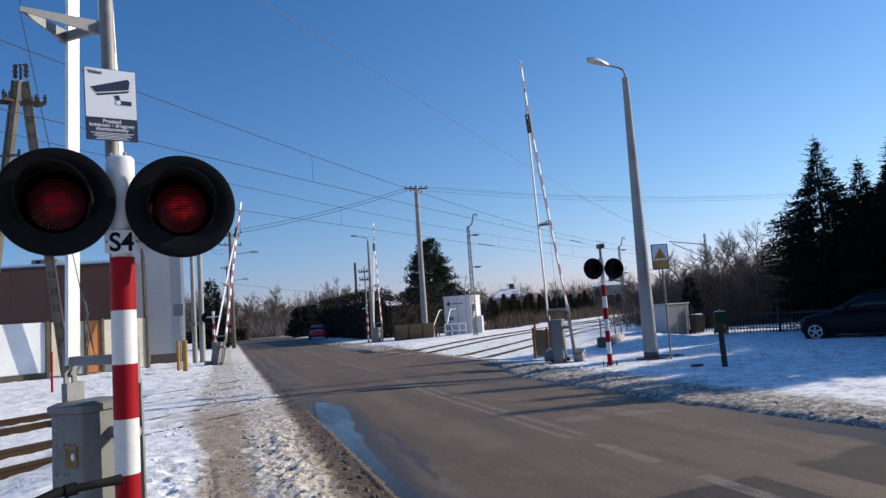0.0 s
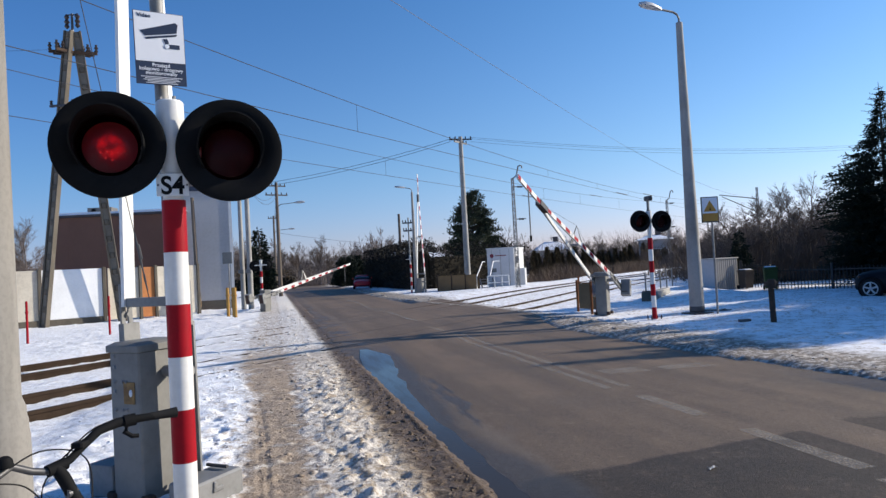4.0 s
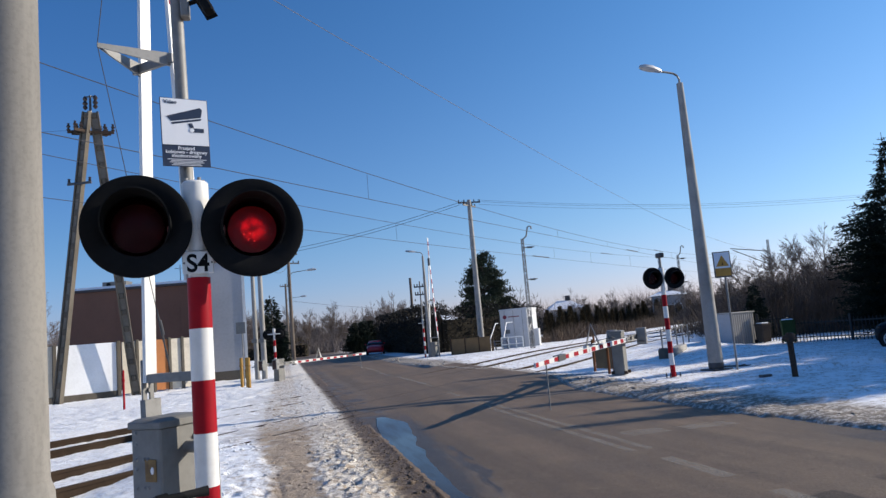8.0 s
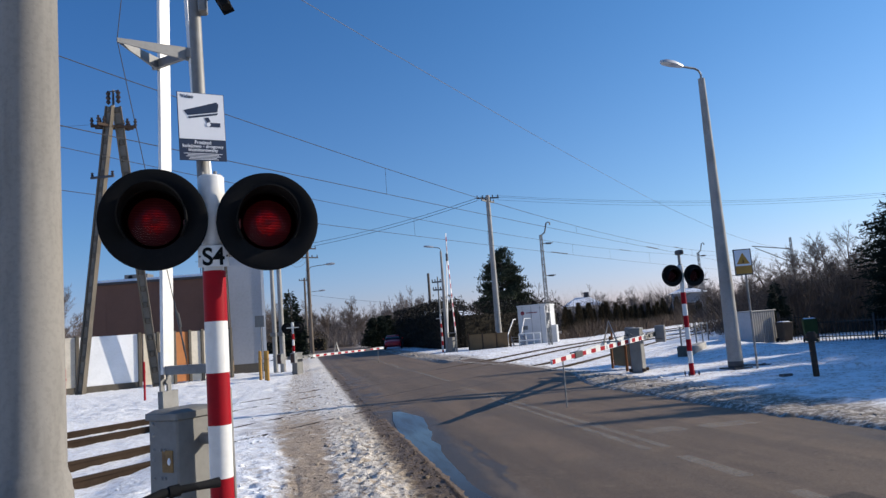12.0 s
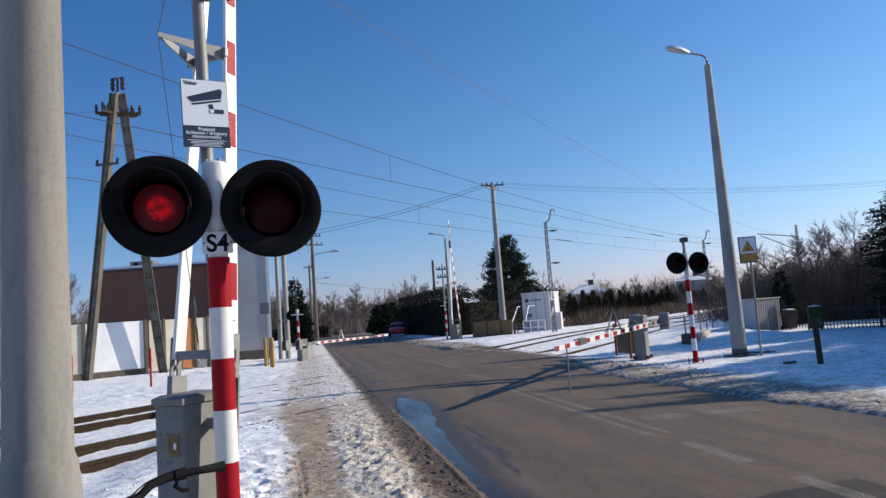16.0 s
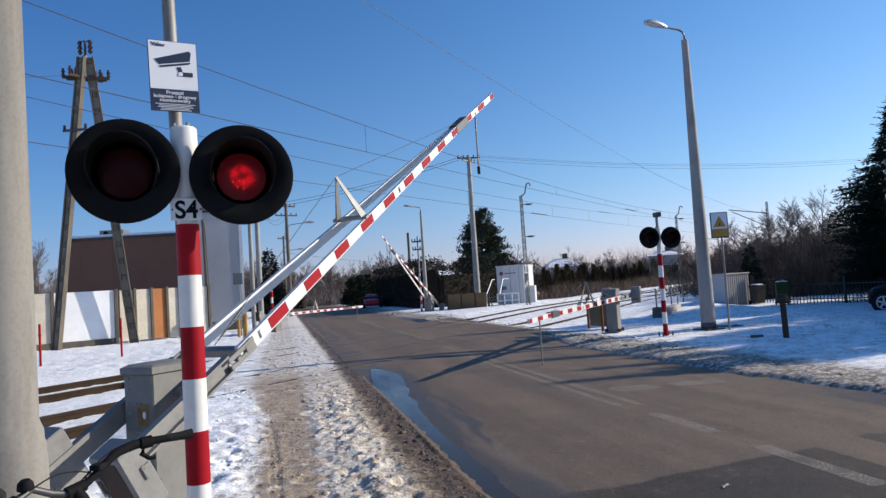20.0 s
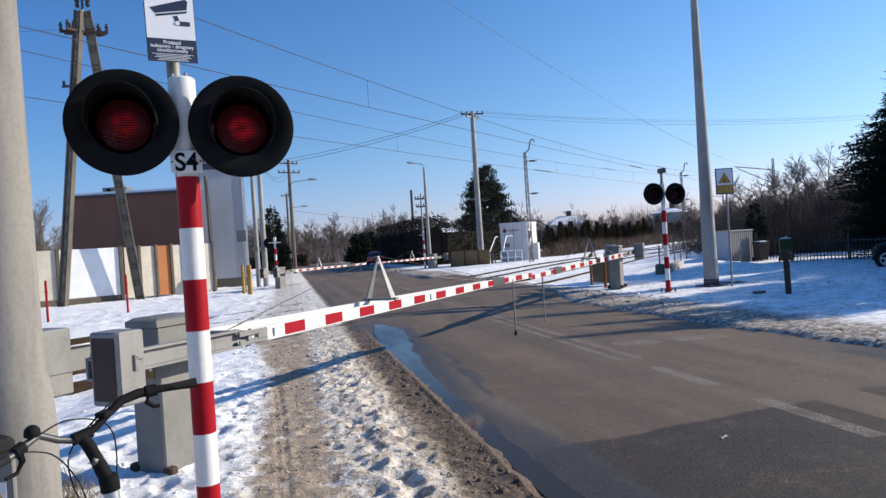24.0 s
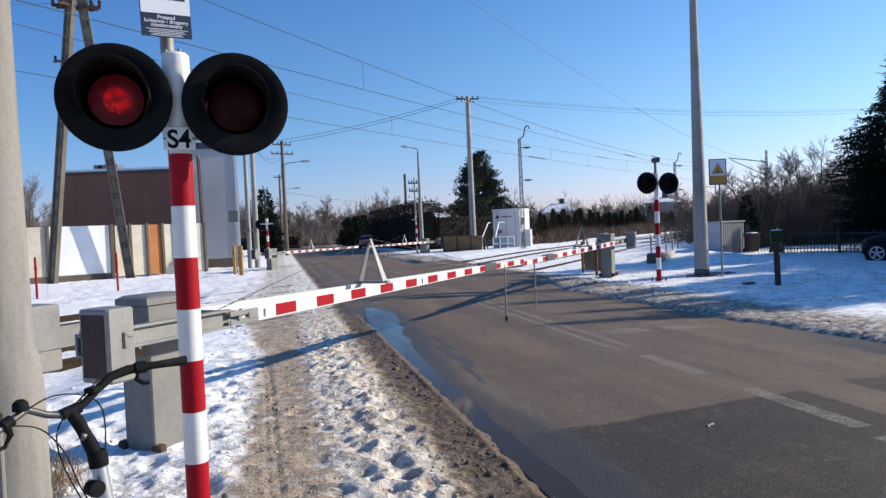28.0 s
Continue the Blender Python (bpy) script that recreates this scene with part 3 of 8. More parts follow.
    damp = maths(nt, "MULTIPLY", maths(nt, "MULTIPLY", patchy, ramp(nt, lean, -0.58, -0.30)), maths(nt, "SUBTRACT", 1.0, ramp(nt, l, 25.0, 60.0)))
    far_damp = maths(nt, "MULTIPLY", maths(nt, "SUBTRACT", 1.0, ramp(nt, wob, -5.25, -5.0)), maths(nt, "SUBTRACT", 1.0, ramp(nt, l, 2.5, 5.0)))
    wet = maths(nt, "MAXIMUM", maths(nt, "MAXIMUM", damp, maths(nt, "MULTIPLY", blot, 0.95)), far_damp)
    col = mixed(nt, col, (0.040, 0.036, 0.034), maths(nt, "MULTIPLY", wet, 0.8))
    n5 = grain(nt, pos, 38, 3, 0.7)
    col = mixed(nt, col, (0.035, 0.030, 0.026), maths(nt, "MULTIPLY", ramp(nt, n5, 0.55, 0.68), 0.5))
    col = mixed(nt, col, (0.24, 0.20, 0.155), maths(nt, "MULTIPLY", ramp(nt, n2, 0.58, 0.72), maths(nt, "SUBTRACT", 0.35, maths(nt, "MULTIPLY", both, 0.2))))
    grit = ramp(nt, n3, 0.54, 0.68)
    col = mixed(nt, col, (0.29, 0.255, 0.215), maths(nt, "MULTIPLY", grit, maths(nt, "SUBTRACT", 0.20, maths(nt, "MULTIPLY", both, 0.08))))
    col = mixed(nt, col, (1.13, 1.015, 0.895), 1.0, "MULTIPLY")
    stones = grain(nt, pos, 62, 3, 0.75)
    col = mixed(nt, col, (0.022, 0.018, 0.015), maths(nt, "MULTIPLY", ramp(nt, stones, 0.54, 0.66), maths(nt, "ADD", 0.42, maths(nt, "MULTIPLY", both, 0.25))))
    col = mixed(nt, col, (0.30, 0.25, 0.20), maths(nt, "MULTIPLY", maths(nt, "SUBTRACT", 1.0, ramp(nt, stones, 0.34, 0.44)), maths(nt, "SUBTRACT", 0.40, maths(nt, "MULTIPLY", both, 0.18))))
    # pale dust line drifted beside the damp strip
    dust = maths(nt, "MULTIPLY", maths(nt, "MULTIPLY", ramp(nt, wob, -0.80, -0.62), maths(nt, "SUBTRACT", 1.0, ramp(nt, wob, -0.52, -0.38))), ramp(nt, streak, 0.40, 0.55))
    col = mixed(nt, col, (0.20, 0.172, 0.145), maths(nt, "MULTIPLY", maths(nt, "MULTIPLY", dust, 0.3), maths(nt, "SUBTRACT", 1.0, wet)))
    nt.links.new(col, bs.inputs["Base Color"])
    nt.links.new(maths(nt, "SUBTRACT", 0.68, maths(nt, "MULTIPLY", wet, 0.25)), bs.inputs["Roughness"])
    bs.inputs["Specular IOR Level"].default_value = 0.24
    bumped(nt, bs, maths(nt, "ADD", maths(nt, "ADD", n3, stones), maths(nt, "MULTIPLY", n2, 0.6)), 0.6, 0.010)
    return ma


def marking_paint():
    ma, nt, bs = nodes_of("worn_marking")
    pos, s, l = zones(nt)
    n, n2 = grain(nt, pos, 70, 3, 0.7), grain(nt, pos, 2.6, 5, 0.7)
    nt.links.new(mixed(nt, (0.34, 0.30, 0.255), (0.24, 0.21, 0.175), ramp(nt, n, 0.4, 0.62)), bs.inputs["Base Color"])
    bs.inputs["Roughness"].default_value = 0.85
    out = nt.nodes["Material Output"]
    gone = nt.nodes.new("ShaderNodeBsdfTransparent")
    mx = nt.nodes.new("ShaderNodeMixShader")
    nt.links.new(maths(nt, "ADD", 0.44, maths(nt, "ADD", maths(nt, "MULTIPLY", ramp(nt, n, 0.40, 0.66), 0.28), maths(nt, "MULTIPLY", ramp(nt, n2, 0.46, 0.70), 0.34)), True), mx.inputs[0])
    nt.links.new(bs.outputs[0], mx.inputs[1])
    nt.links.new(gone.outputs[0], mx.inputs[2])
    nt.links.new(mx.outputs[0], out.inputs[0])
    return ma


def water_film():
    ma, nt, bs = nodes_of("meltwater")
    pos, s, l = zones(nt)
    bs.inputs["Base Color"].default_value = (0.042, 0.035, 0.030, 1)
    bs.inputs["Roughness"].default_value = 0.10
    bs.inputs["IOR"].default_value = 1.25
    cx = nt.nodes.new("ShaderNodeCombineXYZ")
    nt.links.new(maths(nt, "MULTIPLY", s, 7.0), cx.inputs[0])
    nt.links.new(maths(nt, "MULTIPLY", l, 0.9), cx.inputs[1])
    film = ramp(nt, grain(nt, cx.outputs[0], 1.0, 4, 0.6), 0.36, 0.60)
    nt.links.new(maths(nt, "ADD", 0.14, maths(nt, "MULTIPLY", maths(nt, "MULTIPLY", film, ramp(nt, l, 2.6, 5.4)), 0.26)), bs.inputs["Specular IOR Level"])
    bumped(nt, bs, grain(nt, pos, 12, 2), 0.03, 0.01)
    return ma


M_SNOW, M_ASPHALT, M_MARK, M_WATER = snow_ground(), asphalt(), marking_paint(), water_film()


# ---- ground ----
def spaced(marks):
    """Coordinates from (start, step) stretches."""
    out = []
    for (a, step), (b, _) in zip(marks, marks[1:]):
        k = max(1, round((b - a) / step))
        out += [a + (b - a) * i / k for i in range(k)]
    return out + [marks[-1][0]]


def between(l, knots):
    for (a, u), (b, w) in zip(knots, knots[1:]):
        if l <= b:
            return u + (w - u) * max(0.0, (l - a) / (b - a))
    return knots[-1][1]


def road_span(l):
    """The road's right edge (distance from its left edge) at l metres along it."""
    if l < 5.5:
        return 5.75 + max(0.0, 4.6 - l) * 0.12 + max(0.0, 1.5 - l) * 1.6
    return between(l, ((5.5, 5.6), (12.5, 5.6), (16.0, 6.35), (22.0, 6.35), (27.0, 5.35), (36.0, 5.2), (49.0, 5.5), (62.0, 6.1), (80.0, 6.4)))


def terrain(x, y):
    p = Vector((x, y, 0)) - E0
    s, l = p.dot(RN), p.dot(RD)
    n = noise.fractal(Vector((x * 0.5, y * 0.5, 3.0)), 0.8, 2.1, 4)
    c = noise.fractal(Vector((x * 3.3, y * 3.3, 7.0)), 0.9, 2.0, 4)
    w = road_span(l)
    across, along = rail_plan(x, y)
    close = -22 < x < 12 and -6 < y < 34
    fine = noise.fractal(Vector((x * 11, y * 11, 1.0)), 0.7, 2.0, 3) if close else 0.0
    dent = clod = 0.0
    if close:
        d = noise.voronoi(Vector((x * 3.6, y * 3.6, 0.5)))[0]
        dent = max(0.0, 1 - d[0] / 0.42) ** 0.7
        q = noise.voronoi(Vector((x * 12.5 + 0.7 * c, y * 12.5 + 0.7 * n, 2.5)))[0]
        clod = max(0.0, 1 - q[0] / 0.36) ** 0.6 * max(0.0, 0.35 + c)
    if s < 0 and -s < w:
        e = min(-s, w + s)
        return -0.10 if e > 0.30 else -0.10 + 0.12 * (1 - e / 0.30) ** 1.5 + 0.02 * c
    z = 0.0
    if s >= 0:
        z = 0.004 + 0.012 * n
        mud = max(0.0, 1 - s / 0.38)
        lump = max(0.0, 1 - abs(s - 0.70) / 0.50) ** 0.7
        path = max(0.0, 1 - abs(s - 1.40) / 0.38) ** 0.5
        white = min(max(s - 1.60, 0.0) / 0.3, 1.0)
        z += mud * (0.02 * c + 0.018 * fine + 0.022 * clod)
        z += lump * (0.035 + 0.042 * c + 0.026 * fine - 0.080 * dent + 0.018 * clod)
        z += path * (0.014 * c + 0.012 * fine - 0.026 * dent + 0.012 * clod)
        z += white * (0.010 + 0.036 * c + 0.012 * fine - 0.075 * dent + 0.02 * n + 0.008 * clod)
        mid = s - 1.43 - 0.036 * l - 0.012 * math.sin(l * 1.3)
        z -= 0.015 * (math.exp(-(mid / 0.020) ** 2) + 0.8 * math.exp(-((mid - 0.06) / 0.018) ** 2)) * min(max(7.5 - l, 0.0), 1.0)
    else:
        e = -s - w
        rim = math.exp(-((e - 0.6) / 0.55) ** 2)
        z = 0.015 + rim * (0.02 + 0.022 * c + 0.008 * fine + 0.02 * n + 0.014 * clod) + min(e, 3) * 0.02 + 0.024 * n + 0.001 * c
        if x > 5.5 and y > 17:
            z += 0.22 * min(1, (x - 5.5) / 3) * (0.6 + 0.35 * n) * max(0.0, 1 - max(0.0, x - 8.5) / 1.5)
    if -12.6 < across < -2.0:
        flush = 1.0 if s < 3.3 else max(0.0, 1 - (s - 3.3) / 0.8)
        if s < 0 and -s > w:
            flush = max(0.0, 1 - (-s - w) / 1.2)
        level = z * 0.25 + 0.012 * c + ((-0.08 if s > 0 else -0.02) * (1 - flush) + 0.056 * flush)
        near = min(1.0, (-2.0 - across) / 1.4, (across + 12.6) / 1.2)
        z += (level - z) * near * near * (3 - 2 * near)
    if along > 20 and -18 < across < 0:
        z += bank(along) * min(1.0, (across + 18) / 6, -across / 3.4)
    return z


xs = spaced([(-4000, 900), (-400, 60), (-100, 12), (-40, 3), (-22, 0.13), (-9, 0.10), (-4.6, 0.05), (-3.0, 0.021), (0.45, 0.05), (1.0, 0.12), (2.0, 0.10), (7.0, 0.25), (20, 2.0), (60, 12), (300, 80), (900, 800), (4000, 1)])
ys = spaced([(-2000, 500), (-60, 12), (-9, 0.28), (-3, 0.10), (1.6, 0.05), (2.4, 0.024), (5.6, 0.035), (8.0, 0.05), (13.0, 0.09), (22.0, 0.15), (36, 0.5), (50, 1.5), (90, 6), (200, 40), (700, 400), (4500, 1)])
gv = [(x, y, terrain(x, y) if abs(x) < 80 and -20 < y < 120 else -0.03) for y in ys for x in xs]
nx = len(xs)
gf = [(j * nx + i, j * nx + i + 1, (j + 1) * nx + i + 1, (j + 1) * nx + i) for j in range(len(ys) - 1) for i in range(nx - 1)]
ground = Shape()
ground.v, ground.f = gv, gf
solo("ground", ground, M_SNOW, "snow-covered ground with a trampled sandy footpath", "ground", kind="structure", smooth="all")

# ---- road ----
def road_z(s, l):
    """The road's crown, raised to the level of the rails where it crosses them."""
    q = (0.12 - s) / (road_span(l) + 0.24) * 8
    p = E0 + RD * l + RN * s
    across, _ = rail_plan(p.x, p.y)
    a = min(max((across + 13.2) / 1.8, 0.0), 1.0) * min(max((-1.9 - across) / 1.8, 0.0), 1.0)
    a = a * a * (3 - 2 * a)
    return (-0.045 + 0.04 * (1 - ((q - 4) / 4) ** 2)) * (1 - a) + 0.0625 * a


road = Shape()
rows_l = spaced([(-14, 0.5), (4, 0.3), (30, 1.5), (70, 10), (420, 1)])
for k, l in enumerate(rows_l):
    w = road_span(l)
    for q in (0, 0.3, 0.6, 0.9, 1.2, 1.6, 2, 3, 4, 5, 6, 7, 8):
        s = 0.12 + (-w - 0.24) * q / 8
        p = E0 + RD * l + RN * s
        road.v.append((p.x, p.y, road_z(s, l)))
for k in range(len(rows_l) - 1):
    for q in range(12):
        a = k * 13 + q
        road.f.append((a, a + 13, a + 14, a + 1))
solo("road", road, M_ASPHALT, "worn grey-brown asphalt road, damp along its edge", "road", kind="structure")




def strip(l0, l1, s0, s1, lift=0.002, n=8, drift=0.0):
    sh = Shape()
    for k in range(n + 1):
        l = l0 + (l1 - l0) * k / n
        for s in (s0 + drift * k / n, s1 + drift * k / n):
            p = E0 + RD * l + RN * s
            sh.v.append((p.x, p.y, road_z(s, l) + lift))
    for k in range(n):
        sh.f.append((2 * k, 2 * k + 1, 2 * k + 3, 2 * k + 2))
    return sh


for l0, l1, s0, s1 in ((4.3, 14.5, -2.58, -2.70), (4.3, 12.5, -2.83, -2.95), (2.5, 3.7, -2.66, -2.84), (0.5, 1.85, -2.66, -2.84), (-1.0, 0.28, -2.60, -2.80),
                       (17, 30, -2.72, -2.86), (5.28, 5.72, -3.15, -3.78), (5.25, 5.65, -4.05, -4.85), (30, 60, -2.9, -3.05)):
    solo("road_marking", strip(l0, l1, s0, s1), M_MARK, "worn white road marking on the asphalt", "road marking", "road markings", "structure")

pud = Shape()
pn = 90
for k in range(pn + 1):
    l = -3.0 + 13.3 * k / pn
    n1 = noise.noise(Vector((l * 1.7, 2, 0))) + 0.6 * noise.noise(Vector((l * 5.1, 7, 0)))
    n2 = noise.noise(Vector((l * 1.5, 9, 0))) + 0.6 * noise.noise(Vector((l * 4.7, 4, 0)))
    a = between(l, ((-3.0, -0.20), (1.2, -0.20), (3.4, -0.08), (6.0, -0.08), (7.3, -0.12), (9.2, -0.20), (10.3, -0.34))) + 0.02 * n1
    b = between(l, ((-3.0, -0.34), (2.1, -0.29), (4.2, -0.27), (5.3, -0.32), (7.0, -0.45), (8.7, -0.64), (9.5, -0.70), (10.3, -0.36))) + 0.05 * n2
    for q in range(6):
        s = a + 0.10 + (b - a - 0.10) * q / 5
        p = E0 + RD * l + RN * s
        pud.v.append((p.x, p.y, road_z(s, l) + 0.007))
for k in range(pn):
    for q in range(5):
        i = 6 * k + q
        pud.f.append((i, i + 1, i + 7, i + 6))
solo("puddle", pud, M_WATER, "shallow meltwater puddle along the road's edge", "puddle", kind="structure")

# ---- tracks ----
def track_point(across, along, z=0.0):
    p = TRACK0 + V * (across + bend(along)) + U * along
    return Vector((p.x, p.y, z))


def rail_bar(sh, across, half, z0, z1, alongs):
    """A bar that follows the bend of the railway, drawn in the plan's own axes."""
    k = len(sh.v)
    for a in alongs:
        for w, z in ((-half, z0), (half, z0), (half, z1), (-half, z1)):
            sh.v.append((a, -(across + bend(a) + w), z + bank(a)))
    for i in range(len(alongs) - 1):
        for q in range(4):
            r = (q + 1) % 4
            sh.f.append((k + 4 * i + q, k + 4 * i + r, k + 4 * i + 4 + r, k + 4 * i + 4 + q))
    e = k + 4 * (len(alongs) - 1)
    sh.f += [(k + 3, k + 2, k + 1, k), (e, e + 1, e + 2, e + 3)]
    return sh


M_TRACK = pose(TRACK0.x, TRACK0.y, 0, 0, 0, U_YAW)
ALONGS = spaced([(-60, 10), (0, 2), (60, 5), (160, 1)])
for centre in TRACKS:
    tr = thing("railway_track", M_TRACK, "rusty railway track in snow-covered ballast", "railway track", "railway tracks")
    for side in (-1, 1):
        y = centre + side * 0.7535
        steel = Shape()
        for half, z0, z1 in ((0.07, -0.15, -0.12), (0.013, -0.12, 0.016), (0.036, 0.015, 0.06)):
            rail_bar(steel, y, half, z0, z1, ALONGS)
        rail = part("rail", steel, M_RAILSIDE, tr, smooth=False)
        part("rail_head", rail_bar(Shape(), y, 0.022, 0.06, 0.064, ALONGS), M_RAILTOP, rail, "bright worn running surface", smooth=False)


# asphalt deck between the rails where the road crosses
def deck_edge(across):
    """Along-coordinates at which a line beside the rails meets the two road edges."""
    ends = []
    for s in (0.25, -6.6):
        a = 12.0
        for _ in range(12):
            p = track_point(across, a)
            a += (s - (p - E0).dot(RN)) / U.dot(RN)
        ends.append(a)
    return ends


c0, c1 = TRACKS
for a0, a1 in ((c0 - 0.66, c0 + 0.66), (c1 - 0.66, c1 + 0.66), (c1 + 0.84, c0 - 0.84), (c0 + 0.84, c0 + 1.8), (c1 - 2.6, c1 - 0.84)):
    deck = Shape()
    n = 8
    for k in range(n + 1):
        for across, z in ((a0, -0.06), (a1, -0.06), (a1, 0.045), (a0, 0.045)):
            lo, hi = deck_edge(across)
            al = lo + (hi - lo) * k / n
            p = track_point(across, al)
            deck.v.append((p.x, p.y, z + bank(al)))
    for k in range(n):
        for q in range(4):
            r = (q + 1) % 4
            deck.f.append((4 * k + r, 4 * k + q, 4 * k + 4 + q, 4 * k + 4 + r))
    deck.f += [(0, 1, 2, 3), (4 * n + 3, 4 * n + 2, 4 * n + 1, 4 * n)]
    solo("crossing_deck", deck, M_ASPHALT, "asphalt crossing deck between the rails", "crossing deck", "crossing decks", "structure", smooth=False)


# ---- crossing signals ----
def crossing_signal(m, lamp_z, first_band, bands, band, label, plate=None, live=False):
    """A banded post with two round lamps; its lamps look along -y."""
    sig = thing("crossing_signal", m, label, "crossing signal", "crossing signals")
    part("post", Shape().rod((0, 0, -0.05), (0, 0, lamp_z + 0.25), 0.052, n=20), M_WHITE, sig)
    part("foot_plate", Shape().box(0, 0, 0.0, 0.36, 0.30, 0.03, bev=0.008), M_DARKSTEEL, sig)
    for k in range(4):
        bx, by = 0.13 * (1 if k % 2 else -1), 0.10 * (1 if k > 1 else -1)
        part("foot_bolt", Shape().rod((bx, by, 0.0), (bx, by, 0.17), 0.014, n=8).rod((bx, by, 0.09), (bx, by, 0.125), 0.026, n=6), M_DARKSTEEL, sig)
    part("post_cap", Shape().lathe([(0, lamp_z + 0.265), (0.060, lamp_z + 0.265), (0.070, lamp_z + 0.255), (0.072, lamp_z + 0.05), (0.060, lamp_z + 0.02), (0.058, lamp_z - 0.12)][::-1], 24), M_WHITE, sig)
    for k in range(4):
        part("cap_bolt", Shape().rod((0.05 * math.cos(k * 1.57 + 0.5), 0.05 * math.sin(k * 1.57 + 0.5), lamp_z + 0.26), (0.05 * math.cos(k * 1.57 + 0.5), 0.05 * math.sin(k * 1.57 + 0.5), lamp_z + 0.282), 0.010, n=8), M_GALV, sig)
    for k in range(bands):
        z1 = first_band - k * band
        part("band", Shape().rod((0, 0, max(z1 - band, 0.03)), (0, 0, z1), 0.0605, n=24), M_RED if k % 2 == 0 else M_WHITE, sig)
    if not live:
        part("rear_bracket", Shape().rod((-0.30, 0.14, lamp_z), (0.30, 0.14, lamp_z), 0.022, n=10).rod((0, 0.0, lamp_z), (0, 0.14, lamp_z), 0.03, n=10), M_WHITE, sig)
    lamps = []
    for side in (-1, 1):
        x = side * 0.292
        face = pose(x, -0.10, lamp_z - 0.012 * side, 90, 0, 0)     # z of the lamp looks along -y
        disc = Shape().lathe([(0.0, -0.21), (0.13, -0.205), (0.165, -0.18), (0.175, -0.03), (0.262, -0.014), (0.272, 0.0), (0.269, 0.012), (0.255, 0.016), (0.20, 0.010), (0.180, 0.004), (0.160, 0.0), (0.155, -0.03), (0.15, -0.175), (0.0, -0.18)][::-1], 56)
        board = part("lamp_board", disc, M_BLACK, sig, "round black lamp board", face)
        part("arm", Shape().rod((0, 0.03, lamp_z), (side * 0.15, 0.03, lamp_z), 0.03, n=12), M_WHITE, sig)
        hood = Shape()
        hn = 40
        for i in range(hn + 1):
            a = radians(-35 + 250 * i / hn)
            k = max(0.0, math.sin(math.pi * i / hn)) ** 0.7
            d = 0.03 + 0.17 * k
            for r in (0.170, 0.162):
                hood.v += [(r * math.cos(a), r * math.sin(a), 0.0), (r * 0.985 * math.cos(a), r * 0.985 * math.sin(a), d)]
        for i in range(hn):
            b = i * 4
            hood.f += [(b, b + 4, b + 5, b + 1), (b + 2, b + 3, b + 7, b + 6), (b + 1, b + 5, b + 7, b + 3)]
        part("hood", hood, M_BLACK, board)
        part("lens", Shape().lathe([(0.0, 0.022), (0.06, 0.019), (0.11, 0.010), (0.146, -0.004), (0.153, -0.012)][::-1], 36), M_LENS, board, "round clear lens")
        core = Shape().lathe([(0.0, -0.004), (0.128, -0.004), (0.130, 0.0)], 32)
        if live:
            # three interleaved sets of diode rows, each lit on its front and dark on its back
            pair = []
            for members in ((0,), (1, 3, 4), (2,)):
                rows = Shape()
                for q in (q for q in range(150) if q % 5 in members):
                    y0, y1 = -0.13 + q * 0.26 / 150, -0.13 + (q + 1) * 0.26 / 150
                    w0, w1 = math.sqrt(0.1302 ** 2 - y0 * y0), math.sqrt(0.1302 ** 2 - y1 * y1)
                    rows.add([(-w0, y0, -0.004), (w0, y0, -0.004), (w1, y1, -0.004), (-w1, y1, -0.004), (-w0, y0, 0.004), (w0, y0, 0.004), (w1, y1, 0.004), (-w1, y1, 0.004)],
                             [(4, 5, 6, 7), (3, 2, 1, 0), (0, 1, 5, 4), (1, 2, 6, 5), (2, 3, 7, 6), (3, 0, 4, 7)])
                ob = part("led_rows", rows, M_LENSDARK, board, "rows of red diodes", pose(0, 0, -0.075), smooth=False)
                ob.data.materials.append(M_LED if side > 0 else M_LED_DIM)
                for i, poly in enumerate(ob.data.polygons):
                    poly.material_index = 1 if i % 6 == 0 else 0
                pair.append(ob)
            lamps.append(pair)
            continue
        core2 = Shape().lathe([(0.130, 0.0), (0.128, 0.004), (0.05, 0.010), (0.0, 0.012)], 32)
        insert = part("led_insert", core, M_LENSDARK, board, "red signal insert", pose(0, 0, -0.075))
        insert.data = core2.mesh("led_insert", M_LENSDARK)
        lamps.append(insert)
    if plate:
        pl = part("number_plate", Shape().box(0, -0.066, lamp_z - 0.248, 0.158, 0.008, 0.118, bev=0.003), M_WHITE, sig, "white plate")
        for x in (-0.07, 0.07):
            part("rivet", Shape().lathe([(0, 0.003), (0.005, 0.002), (0.006, 0)][::-1], 8, pose(x, -0.070, lamp_z - 0.19, 90, 0, 0)), M_DARKSTEEL, pl)
        written(plate, 0.132, pose(0, -0.0715, lamp_z - 0.236, 90, 0, 0), M_BLACK, pl, 0.92, 0.024)
    return sig, lamps


def written(text, size, m, material, parent, squeeze=1.0, bold=0.012):
    cu = bpy.data.curves.new("lettering", "FONT")
    cu.body = text
    cu.size = size
    cu.align_x = "CENTER"
    cu.extrude = 0.0008
    cu.offset = size * bold
    cu.space_character = 1.0
    cu.materials.append(material)
    ob = new("lettering", cu)
    ob.parent = parent
    ob.matrix_basis = m @ Matrix.Diagonal((squeeze, 1, 1, 1))
    return ob


